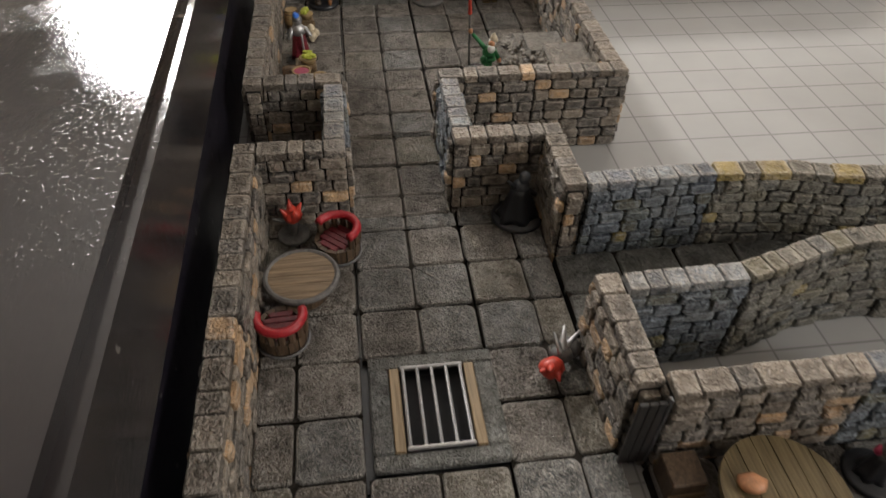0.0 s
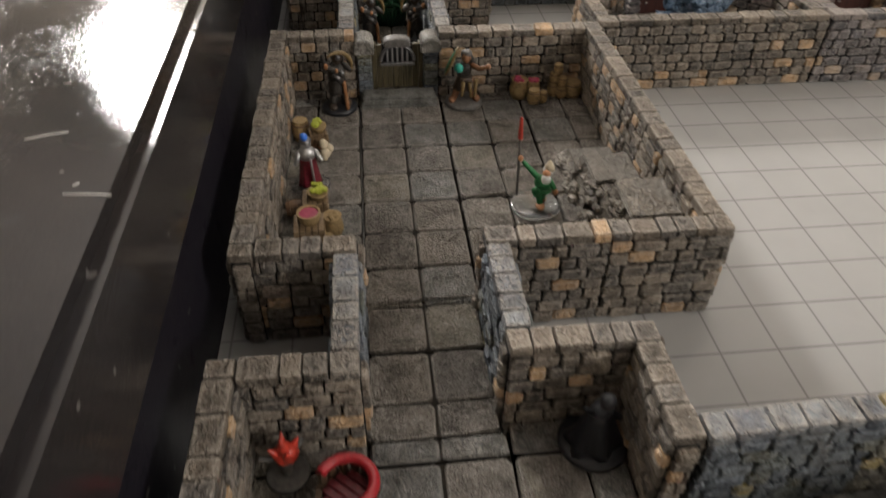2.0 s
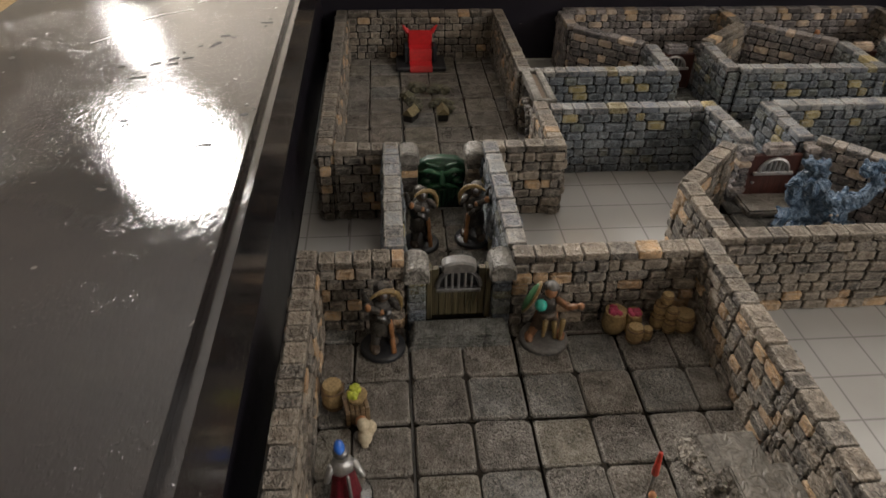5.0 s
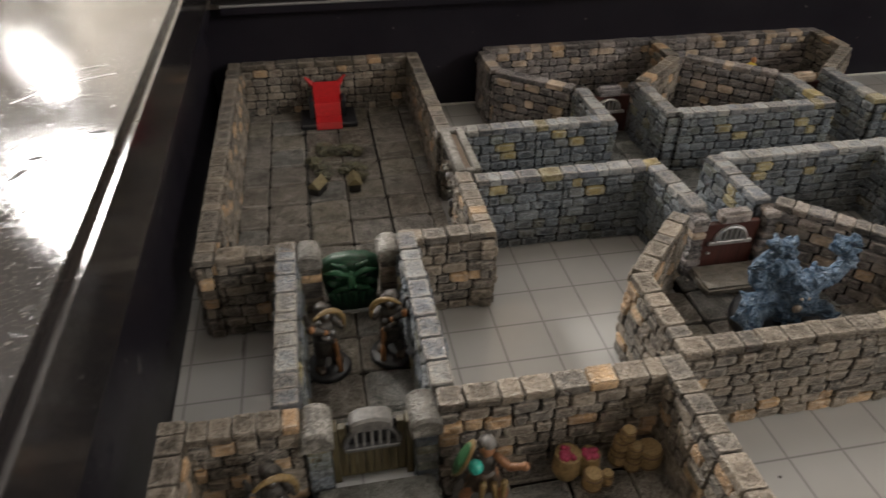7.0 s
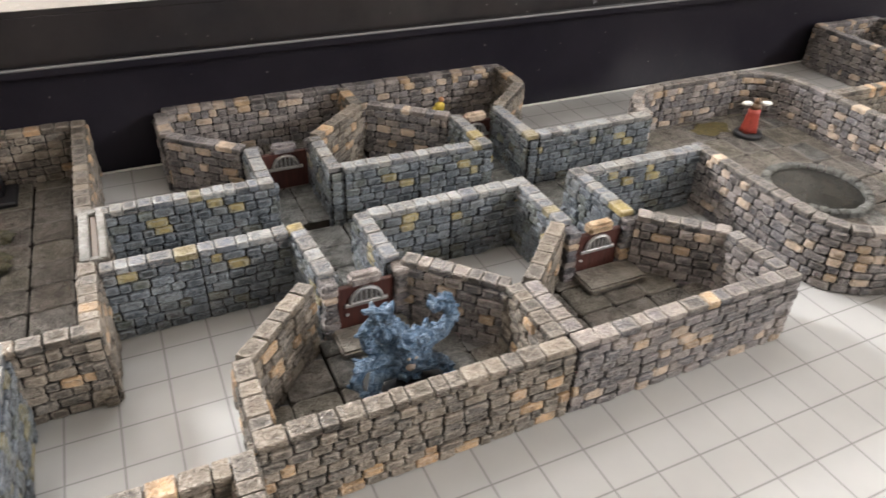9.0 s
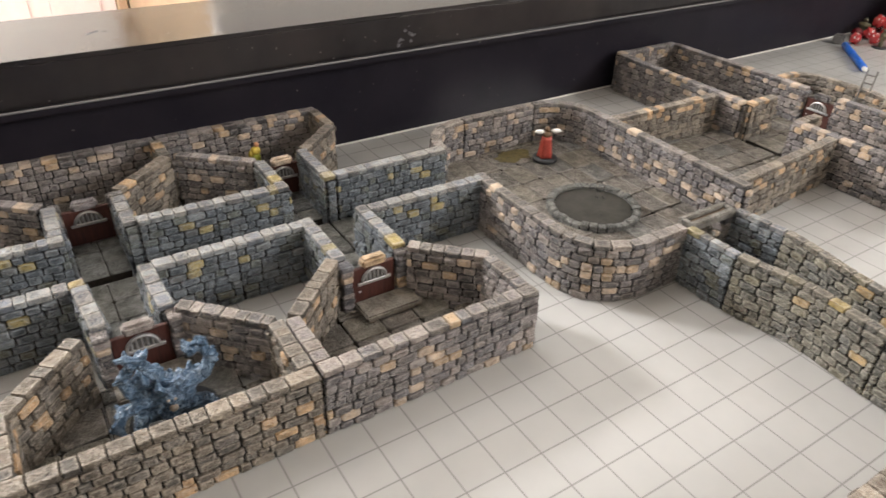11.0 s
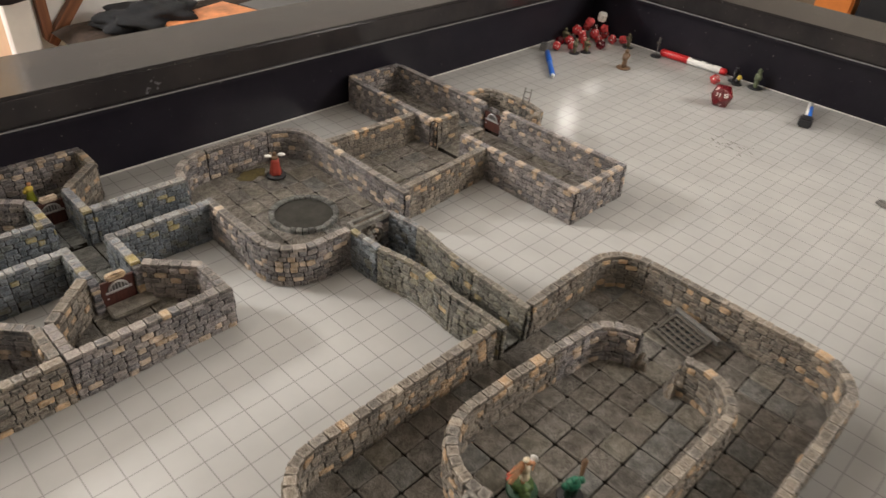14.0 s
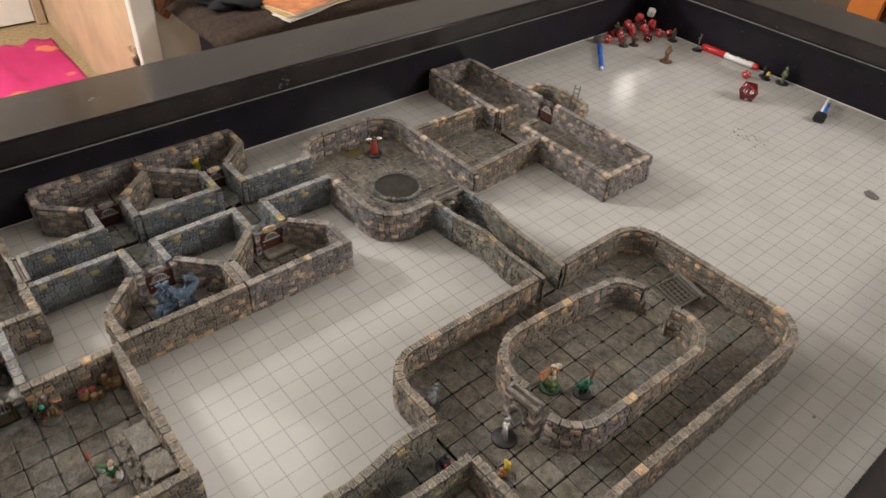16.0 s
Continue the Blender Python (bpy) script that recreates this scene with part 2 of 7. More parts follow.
BLACK = plain("black_paint", (0.018, 0.019, 0.023), 0.38, 0, 0.3, 500.0, 0.0003)
RED = plain("red_paint", (0.36, 0.018, 0.026), 0.35, 0, 0.3, 700.0, 0.0003)
SEATRED = plain("dark_red_paint", (0.13, 0.012, 0.018), 0.45, 0, 0.5, 700.0, 0.0005)
BRIGHTRED = plain("bright_red_paint", (0.5, 0.018, 0.022), 0.4, 0, 0.15, 500.0)
GREEN = plain("green_paint", (0.018, 0.16, 0.05), 0.4, 0, 0.6, 900.0, 0.0004)
DEMON = plain("deep_green_paint", (0.006, 0.04, 0.02), 0.4, 0, 0.7, 900.0, 0.0004)
BLUEHIDE = painted_stone("ice_blue_paint", [(0.0, (0.055, 0.11, 0.2)), (0.5, (0.075, 0.145, 0.24))], (0.4, 0.53, 0.7), True, 0.3, 0.62, 200.0, 0.004, 2.2, 0.4)
FLAME = plain("orange_red_paint", (0.5, 0.05, 0.03), 0.4, 0, 0.4, 500.0)
SKIN = plain("tan_paint", (0.5, 0.24, 0.12), 0.5, 0, 0.25, 900.0)
BROWNP = plain("brown_paint", (0.13, 0.075, 0.04), 0.5, 0, 0.5, 900.0, 0.0003)
SACK = plain("sack_paint", (0.3, 0.21, 0.1), 0.7, 0, 0.4, 900.0, 0.0004)
LIME = plain("lime_paint", (0.36, 0.4, 0.045), 0.5, 0, 0.3, 900.0)
YELLOW = plain("yellow_paint", (0.62, 0.47, 0.08), 0.45, 0, 0.25, 900.0)
BONE = plain("bone_paint", (0.5, 0.43, 0.31), 0.6, 0, 0.3, 900.0)
MAGENTA = plain("magenta_paint", (0.34, 0.035, 0.09), 0.5, 0, 0.3, 900.0)
BLUEP = plain("blue_plastic", (0.03, 0.16, 0.66), 0.3, 0, 0.15, 300.0)
WHITEP = plain("white_paint", (0.75, 0.75, 0.74), 0.35, 0, 0.06, 300.0)
TURQ = plain("turquoise_paint", (0.03, 0.33, 0.27), 0.4, 0, 0.3, 900.0)
WATER = plain("murky_water", (0.028, 0.027, 0.024), 0.12, 0, 0.3, 60.0)
DICE = plain("clear_red_plastic", (0.8, 0.1, 0.11), 0.12, 0, 0.35, 90.0)
WINE = plain("wine_red_plastic", (0.17, 0.006, 0.014), 0.12, 0, 0.5, 90.0)
for m in (DICE, WINE):
    m.node_tree.nodes["Principled BSDF"].inputs["Transmission Weight"].default_value = 0.45
WATER.node_tree.nodes["Principled BSDF"].inputs["Specular IOR Level"].default_value = 0.2
# ---- builders ----
H, TH, FLOOR = 1.88, 0.38, 0.30


def mesh_from(name, bm, mat, smooth=False):
    me = bpy.data.meshes.new(name)
    bmesh.ops.scale(bm, vec=(U, U, U), verts=bm.verts)
    bmesh.ops.recalc_face_normals(bm, faces=bm.faces)
    bm.to_mesh(me)
    bm.free()
    me.materials.append(mat)
    if smooth:
        for p in me.polygons:
            p.use_smooth = True
    return me


def part(name, bm, mat, parent, label="", smooth=False):
    ob = new(name, mesh_from(name, bm, mat, smooth))
    ob.parent = parent
    return tagged(ob, label)


def thing(name, x, y, z, label, category, group="", kind="", turn=0.0):
    ob = new(name)
    ob.empty_display_size = 0.01
    ob.matrix_basis = pose(U * x, U * y, U * z, 0, 0, turn)
    return tagged(ob, label, category, group, kind)


def solid(name, bm, mat, label, category, group="", kind="", smooth=False):
    return tagged(new(name, mesh_from(name, bm, mat, smooth)), label, category, group, kind)


def box(bm, x0, x1, y0, y1, z0, z1, bevel=0.0, seg=1):
    v = bmesh.ops.create_cube(bm, size=1.0)["verts"]
    for p in v:
        p.co = ((x0 + x1) / 2 + p.co.x * (x1 - x0), (y0 + y1) / 2 + p.co.y * (y1 - y0), (z0 + z1) / 2 + p.co.z * (z1 - z0))
    if bevel:
        es = list({e for p in v for e in p.link_edges})
        bmesh.ops.bevel(bm, geom=es, offset=bevel, segments=seg, affect="EDGES")
    return bm


def lathe(bm, profile, x=0.0, y=0.0, z=0.0, n=20, sx=1.0, sy=1.0):
    """A turned solid from (radius, height) pairs, closed at both ends."""
    rings = [[bm.verts.new((x + sx * r * math.cos(6.2832 * k / n), y + sy * r * math.sin(6.2832 * k / n), z + h)) for k in range(n)] for r, h in profile]
    for a, b in zip(rings, rings[1:]):
        for k in range(n):
            bm.faces.new((a[k], a[(k + 1) % n], b[(k + 1) % n], b[k]))
    bm.faces.new(rings[0][::-1])
    bm.faces.new(rings[-1])
    return bm


def limb(bm, a, b, ra, rb, n=8):
    """A tapered round bar from a to b, with domed ends."""
    a, b = Vector(a), Vector(b)
    d = (b - a)
    q = d.to_track_quat("Z", "Y")
    ln = d.length
    prof = [(ra * 0.6, -ra * 0.5), (ra, 0), (rb, ln), (rb * 0.6, ln + rb * 0.5)]
    rings = [[bm.verts.new(a + q @ Vector((r * math.cos(6.2832 * k / n), r * math.sin(6.2832 * k / n), h))) for k in range(n)] for r, h in prof]
    for p, s in zip(rings, rings[1:]):
        for k in range(n):
            bm.faces.new((p[k], p[(k + 1) % n], s[(k + 1) % n], s[k]))
    bm.faces.new(rings[0][::-1])
    bm.faces.new(rings[-1])
    return bm


def blob(bm, x, y, z, rx, ry, rz, rough=0.0, sub=2, freq=3.0):
    v = bmesh.ops.create_icosphere(bm, subdivisions=sub, radius=1.0)["verts"]
    for p in v:
        k = 1 + rough * noise.noise(Vector(p.co) * freq + Vector((x, y, z)) * 5)
        p.co = Vector((x + rx * p.co.x * k, y + ry * p.co.y * k, z + rz * p.co.z * k))
    return bm


rng = random.Random(7)


def stone_data(seed, inset=0.85, cut=0.13):
    """An irregular split-faced block: outline in x and z, depth along y from 0 to 1; the third list says how much pale paint each corner took."""
    r = random.Random(seed)
    pts = []
    for sx, sz in ((-1, -1), (1, -1), (1, 1), (-1, 1)):
        cx, cz = sx * (0.5 - r.uniform(0, 0.03)), sz * (0.5 - r.uniform(0, 0.035))
        k1, k2 = r.uniform(0.4, 1.3) * cut, r.uniform(0.5, 1.6) * cut
        a, b = (cx - sx * k1, cz), (cx, cz - sz * k2)
        pts += [b, a] if sx * sz > 0 else [a, b]
    pts = sorted(pts, key=lambda p: math.atan2(p[1], p[0]))
    n = len(pts)
    verts = [(x, 0.0, z) for x, z in pts]
    verts += [(x, r.uniform(0.6, 0.8), z) for x, z in pts]
    ox, oz = r.uniform(-0.03, 0.03), r.uniform(-0.03, 0.03)
    tilt = r.uniform(-0.12, 0.12)
    verts += [(x * inset + ox, 0.95 + r.uniform(-0.12, 0.06) + tilt * z, z * (inset - 0.03) + oz) for x, z in pts]
    verts += [(x * 0.5 + ox, 1.0 + r.uniform(-0.16, 0.12), z * 0.5 + oz) for x, z in pts]
    verts.append((ox, 1.0 + r.uniform(-0.06, 0.06), oz))
    faces = []
    for k in range(3):
        for i in range(n):
            j = (i + 1) % n
            faces.append((k * n + i, k * n + j, (k + 1) * n + j, (k + 1) * n + i))
    faces += [(3 * n + i, 3 * n + (i + 1) % n, 4 * n) for i in range(n)]
    return verts, faces, [0.0] * n + [0.1] * n + [r.uniform(0.6, 1.0) for _ in range(n)] + [0.2] * n + [0.2]


STONE_DATA = [stone_data(s) for s in range(14)]


def unit_mesh(name, data, mat):
    me = bpy.data.meshes.new(name)
    me.from_pydata([tuple(U * c for c in v) for v in data[0]], [], data[1])
    me.attributes.new("dry", "FLOAT", "POINT").data.foreach_set("value", data[2])
    me.materials.append(mat)
    me.update()
    return me


STONE_MESH = {style: [unit_mesh("stone", d, STONE[(style, True)]) for d in STONE_DATA] for style in ("brown", "blue", "pink", "olive")}


def cap_data(seed):
    """A flat coping block: x along the wall, y across it, z from 0 to 1 upward."""
    v, f, d = stone_data(seed + 100, 0.93, 0.05)
    n = 8
    v = [(x, z, y if i < 2 * n else 0.94 + 0.35 * (y - 0.97)) for i, (x, y, z) in enumerate(v)]
    return v, [q[::-1] for q in f], [0.0] * n + [0.1] * n + [0.85] * n + [0.2] * n + [0.2]


CAP_DATA = [cap_data(s) for s in range(8)]
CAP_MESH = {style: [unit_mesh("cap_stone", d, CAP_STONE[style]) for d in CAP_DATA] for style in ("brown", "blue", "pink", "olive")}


def along(pts):
    """Running lengths of a polyline."""
    s = [0.0]
    for a, b in zip(pts, pts[1:]):
        s.append(s[-1] + math.hypot(b[0] - a[0], b[1] - a[1]))
    return s


def at_length(pts, s, d):
    d = min(max(d, 0.0), s[-1])
    k = max(i for i in range(len(s) - 1) if s[i] <= d + 1e-9)
    f = (d - s[k]) / max(s[k + 1] - s[k], 1e-9)
    a, b = pts[k], pts[k + 1]
    return a[0] + f * (b[0] - a[0]), a[1] + f * (b[1] - a[1]), math.atan2(b[1] - a[1], b[0] - a[0])


def offset(pts, w):
    """The polyline moved to its left by w."""
    out = []
    for i, p in enumerate(pts):
        a, b = pts[max(i - 1, 0)], pts[min(i + 1, len(pts) - 1)]
        dx, dy = b[0] - a[0], b[1] - a[1]
        n = math.hypot(dx, dy)
        out.append((p[0] - w * dy / n, p[1] + w * dx / n))
    return out


def wall_section(pts, style, label, pieces=True, group="dungeon walls", top=H, th=TH, ends=(True, True), z0=0.0):
    """One loose wall piece along a centre line: a dark core, courses of face stones and a row of coping stones."""
    ox, oy = pts[0]
    pts = [(x - ox, y - oy) for x, y in pts]
    root = thing("dungeon_wall", ox, oy, z0, label, "model wall", group)
    core = bmesh.new()
    hw = th / 2 - 0.045
    left, right = offset(pts, hw), offset(pts, -hw)
    rows = [[core.verts.new((*p, z)) for p in side] for side in (left, right) for z in (0.0, top - 0.14)]
    for i in range(len(pts) - 1):
        for a, b in ((0, 1), (1, 3), (3, 2), (2, 0)):
            core.faces.new((rows[a][i], rows[a][i + 1], rows[b][i + 1], rows[b][i]))
    for i in (0, -1):
        core.faces.new((rows[0][i], rows[1][i], rows[3][i], rows[2][i]))
    part("core", core, CORE, root)
    joined_v, joined_f, joined_d = [], [], []

    def put(kind, m):
        if pieces or (kind == "cap" and pieces is not None):
            me = rng.choice((CAP_MESH if kind == "cap" else STONE_MESH)[style])
            ob = new("cap_stone" if kind == "cap" else "stone", me)
            ob.parent = root
            ob.matrix_basis = m
        else:
            v, f, dry = rng.choice(CAP_DATA if kind == "cap" else STONE_DATA)
            joined_d.extend(dry)
            n = len(joined_v)
            mm = np.array(m)
            arr = np.c_[np.array(v) * U, np.ones(len(v))] @ mm.T
            joined_v.extend(map(tuple, arr[:, :3]))
            joined_f.extend(tuple(i + n for i in q) for q in f)

    def face(line, flip):
        s = along(line)
        courses = 7 if top > 1.5 else 5
        lifts = [0.01] + [0.01 + (top - 0.17) * (k + rng.uniform(-0.07, 0.07)) / courses for k in range(1, courses)] + [top - 0.16]
        for z, z1 in zip(lifts, lifts[1:]):
            h = z1 - z
            d = -rng.uniform(0, 0.3)
            while d < s[-1] - 0.02:
                w = rng.choice((rng.uniform(0.24, 0.36), rng.uniform(0.34, 0.5), rng.uniform(0.4, 0.56)))
                a, b = max(d, 0.0), min(d + w, s[-1])
                if s[-1] - b < 0.12:
                    b = s[-1]
                if b - a > 0.06:
                    x, y, ang = at_length(line, s, (a + b) / 2)
                    turn = ang + (math.pi if flip else 0)
                    m = Matrix.LocRotScale((U * x, U * y, U * (z + h / 2)), Euler((rng.uniform(-0.05, 0.05), rng.uniform(-0.03, 0.03), turn)),
                                           (b - a - 0.022, rng.uniform(0.06, 0.12), h - 0.025))
                    put("stone", m)
                d = b if b < s[-1] else s[-1]

    face(left, False)
    face(right, True)
    for on, i, j in ((ends[0], 0, 1), (ends[1], -1, -2)):
        if on:
            a, b = (right[i], left[i])
            dx, dy = pts[i][0] - pts[j][0], pts[i][1] - pts[j][1]
            line = [a, b]
            nx, ny = -(b[1] - a[1]), b[0] - a[0]
            face(line if nx * dx + ny * dy > 0 else line[::-1], False)
    s = along(pts)
    d = 0.0
    while d < s[-1] - 0.02:
        w = rng.choice((rng.uniform(0.26, 0.36), rng.uniform(0.36, 0.58)))
        b = d + w
        if s[-1] - b < 0.2:
            b = s[-1]
        x, y, ang = at_length(pts, s, (d + b) / 2)
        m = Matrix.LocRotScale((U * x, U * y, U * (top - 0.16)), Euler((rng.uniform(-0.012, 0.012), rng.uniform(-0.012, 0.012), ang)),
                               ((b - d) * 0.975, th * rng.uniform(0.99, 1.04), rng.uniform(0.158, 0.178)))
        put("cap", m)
        d = b
    if joined_v:
        me = bpy.data.meshes.new("stones")
        me.from_pydata(joined_v, [], joined_f)
        me.attributes.new("dry", "FLOAT", "POINT").data.foreach_set("value", joined_d)
        me.materials.append(STONE[(style, False)])
        ob = new("stones", me)
        ob.parent = root
        tagged(ob, "", "", "", "stuff")
    return root


def straight_wall(x0, y0, x1, y1, style, label, pieces=True, group="dungeon walls", piece=2.0, ends=(True, True), **more):
    n = max(1, round(math.hypot(x1 - x0, y1 - y0) / piece))
    for k in range(n):
        a, b = k / n, (k + 1) / n
        wall_section([(x0 + a * (x1 - x0), y0 + a * (y1 - y0)), (x0 + b * (x1 - x0), y0 + b * (y1 - y0))], style, label, pieces, group,
                     ends=(ends[0] and k == 0, ends[1] and k == n - 1), **more)


def arc(cx, cy, r, a0, a1, n=8, ry=None):
    ry = ry or r
    return [(cx + r * math.cos(radians(a0 + (a1 - a0) * k / n)), cy + ry * math.sin(radians(a0 + (a1 - a0) * k / n))) for k in range(n + 1)]


def slab_data(seed):
    """A worn paving slab, one unit square, z from 0 to 1, with rounded corners, a pale rim and a lumpy top."""
    r = random.Random(seed)
    ring = []
    for cx, cy, a0 in ((0.5, 0.5, 0), (-0.5, 0.5, 90), (-0.5, -0.5, 180), (0.5, -0.5, 270)):
        rad = r.uniform(0.07, 0.13)
        for k in range(4):
            a = radians(a0 + 30 * k)
            ring.append((cx - math.copysign(rad, cx) + rad * math.cos(a) + r.uniform(-0.012, 0.012), cy - math.copysign(rad, cy) + rad * math.sin(a) + r.uniform(-0.012, 0.012)))
    n = len(ring)
    verts = [(x, y, 0.0) for x, y in ring] + [(x, y, 0.72 + r.uniform(-0.05, 0.05)) for x, y in ring]
    verts += [(x * 0.95, y * 0.95, 0.93 + r.uniform(-0.05, 0.05)) for x, y in ring]
    verts += [(x * 0.86, y * 0.86, 0.98 + r.uniform(-0.06, 0.06)) for x, y in ring]
    verts += [(x * 0.45, y * 0.45, 1.0 + r.uniform(-0.07, 0.07)) for x, y in ring] + [(0, 0, 1.0)]
    faces = [(k * n + i, k * n + (i + 1) % n, (k + 1) * n + (i + 1) % n, (k + 1) * n + i) for k in range(4) for i in range(n)]
    faces += [(4 * n + i, 4 * n + (i + 1) % n, 5 * n) for i in range(n)]
    return verts, faces, [0.0] * n + [0.3] * n + [r.uniform(0.6, 1.0) for _ in range(n)] + [0.1] * n + [0.1] * (n + 1)


SLAB_DATA = [slab_data(s) for s in range(8)]
SLAB_MESH = {"brown": [unit_mesh("slab", d, SLAB) for d in SLAB_DATA], "grey": [unit_mesh("slab", d, GREY_SLAB) for d in SLAB_DATA]}


def floor_tiles(x0, x1, y0, y1, label, lx=-17.78, ly=0.18, style="brown", group="dungeon floor tiles", keep=None, pitch=0.985, wide=1.0, long=1.0):
    """Two-inch floor pieces, each a dark base with up to four worn slabs, cut to the rectangle."""
    px, py = pitch * wide, pitch * long
    i0, i1 = math.floor((x0 - lx) / (2 * px)), math.ceil((x1 - lx) / (2 * px))
    j0, j1 = math.floor((y0 - ly) / (2 * py)), math.ceil((y1 - ly) / (2 * py))
    for i in range(i0, i1):
        for j in range(j0, j1):
            cells = []
            for di in (0, 1):
                for dj in (0, 1):
                    a, c = lx + (2 * i + di) * px, ly + (2 * j + dj) * py
                    q = (max(a, x0), min(a + px, x1), max(c, y0), min(c + py, y1))
                    if q[1] - q[0] > 0.12 and q[3] - q[2] > 0.12 and (keep is None or keep((q[0] + q[1]) / 2, (q[2] + q[3]) / 2)):
                        cells.append(q)
            if not cells:
                continue
            bx0, bx1 = min(q[0] for q in cells), max(q[1] for q in cells)
            by0, by1 = min(q[2] for q in cells), max(q[3] for q in cells)
            root = thing("floor_tile", bx0, by0, 0.004, label, "floor tile", group)
            bm = bmesh.new()
            for q in cells:
                box(bm, q[0] - bx0 + 0.02 * (q[0] < bx0 + 0.01), q[1] - bx0 - 0.02 * (q[1] > bx1 - 0.01), q[2] - by0 + 0.02 * (q[2] < by0 + 0.01), q[3] - by0 - 0.02 * (q[3] > by1 - 0.01), 0, 0.225)
            part("base", bm, GROUT, root)
            for q in cells:
                q = (q[0] + (0.026 if q[0] < bx0 + 0.01 else 0.016), q[1] - (0.026 if q[1] > bx1 - 0.01 else 0.016), q[2] + (0.026 if q[2] < by0 + 0.01 else 0.016), q[3] - (0.026 if q[3] > by1 - 0.01 else 0.016))
                ob = new("slab", rng.choice(SLAB_MESH[style]))
                ob.parent = root
                quarter = rng.choice((0, 2)) * math.pi / 2
                ob.matrix_basis = Matrix.LocRotScale((U * ((q[0] + q[1]) / 2 - bx0), U * ((q[2] + q[3]) / 2 - by0), U * 0.1),
                                                     Euler((rng.uniform(-0.012, 0.012), rng.uniform(-0.012, 0.012), quarter)),
                                                     (q[1] - q[0], q[3] - q[2], 0.2 + rng.uniform(-0.015, 0.015)))


def corner_floor(cx, cy, r, a0, a1, z=0.262):
    """A quarter-round floor slab that fills a rounded corner."""
    bm = bmesh.new()
    rim = [(r * math.cos(radians(a0 + (a1 - a0) * i / 10)), r * math.sin(radians(a0 + (a1 - a0) * i / 10))) for i in range(11)] + [(0, 0)]
    lo, hi = [[bm.verts.new((x, y, zz)) for x, y in rim] for zz in (0.0, z)]
    n = len(rim)
    for i in range(n):
        bm.faces.new((lo[i], lo[(i + 1) % n], hi[(i + 1) % n], hi[i]))
    bm.faces.new(lo[::-1])
    bm.faces.new(hi)
    ob = solid("corner_floor_tile", bm, SLAB, "quarter-round dark flagstone in a rounded corner", "floor tile", "dungeon floor tiles")
    ob.location = inch((cx, cy, 0.004))
# ---- the room round the table ----
ROOM = (-110.0, 190.0, -95.0, 165.0)
CEIL, GROUND = 84.0, -29.5
WALLPAINT = plain("pale_wall_paint", (0.62, 0.58, 0.52), 0.8, 0, 0.05, 6.0)
CEILPAINT = plain("ceiling_paint", (0.46, 0.45, 0.435), 0.9, 0, 0.03, 20.0)
CARPET = plain("tan_carpet", (0.3, 0.22, 0.12), 0.95, 0, 0.3, 60.0, 0.004)
rx0, rx1, ry0, ry1 = ROOM
solid("floor", box(bmesh.new(), rx0, rx1, ry0, ry1, GROUND - 3, GROUND), CARPET, "tan carpeted room floor", "floor", kind="structure")
solid("ceiling", box(bmesh.new(), rx0, rx1, ry0, ry1, CEIL, CEIL + 4), CEILPAINT, "off-white painted ceiling", "ceiling", kind="structure")
for nm, b in (("wall_west", (rx0 - 5, rx0, ry0, ry1)), ("wall_east", (rx1, rx1 + 5, ry0, ry1)), ("wall_south", (rx0 - 5, rx1 + 5, ry0 - 5, ry0)), ("wall_north", (rx0 - 5, rx1 + 5, ry1, ry1 + 5))):
    solid(nm, box(bmesh.new(), *b, GROUND - 3, CEIL + 4), WALLPAINT, "pale painted room wall", "wall", kind="structure")

# ---- the recessed gaming table ----
TX0, TX1, TY0, TY1 = -20.2, 43.1, -20.9, 17.0
RAILTOP = 5.2
table = thing("gaming_table", (TX0 + TX1) / 2, (TY0 + TY1) / 2, GROUND, "large black varnished gaming table with a sunken play surface", "table")
tcx, tcy = (TX0 + TX1) / 2, (TY0 + TY1) / 2


def table_part(name, x0, x1, y0, y1, z0, z1, bevel, label="", mat=RAIL):
    bm = box(bmesh.new(), x0 - tcx, x1 - tcx, y0 - tcy, y1 - tcy, z0 - GROUND, z1 - GROUND, bevel, 6)
    return part(name, bm, mat, table, label)


table_part("bed", TX0 - 2, TX1 + 2, TY0 - 2, TY1 + 2, -1.5, -0.05, 0.0)
WEST_EDGE, EAST_EDGE, NORTH_EDGE, SOUTH_EDGE = TX0 + 0.63, TX1 - 0.4, 16.4, TY0 + 0.4
for b in ((TX0 - 5.0, WEST_EDGE, TY0 - 6.0, TY1 + 4.7), (EAST_EDGE, TX1 + 5.2, TY0 - 6.0, TY1 + 4.7),
          (WEST_EDGE - 0.4, EAST_EDGE - 0.004, NORTH_EDGE, TY1 + 4.69), (WEST_EDGE - 0.1, EAST_EDGE - 0.004, TY0 - 5.99, SOUTH_EDGE)):
    rail = table_part("rail", *b, 3.72, RAILTOP - (0.012 if b[0] in (WEST_EDGE - 0.4, WEST_EDGE - 0.1) else 0.0), 0.15, "glossy black rail cap with scuffs and worn edges")
    rail.data.materials.append(BEAD)
    for v in rail.data.vertices:
        if b[1] == WEST_EDGE and abs(v.co.x - U * (WEST_EDGE - tcx)) < U * 0.3:
            v.co.x -= 0.0135 * (v.co.y + U * (tcy + 5.0))
    for f in rail.data.polygons:
        if max(abs(v) for v in f.normal) < 0.97:
            f.material_index = 1
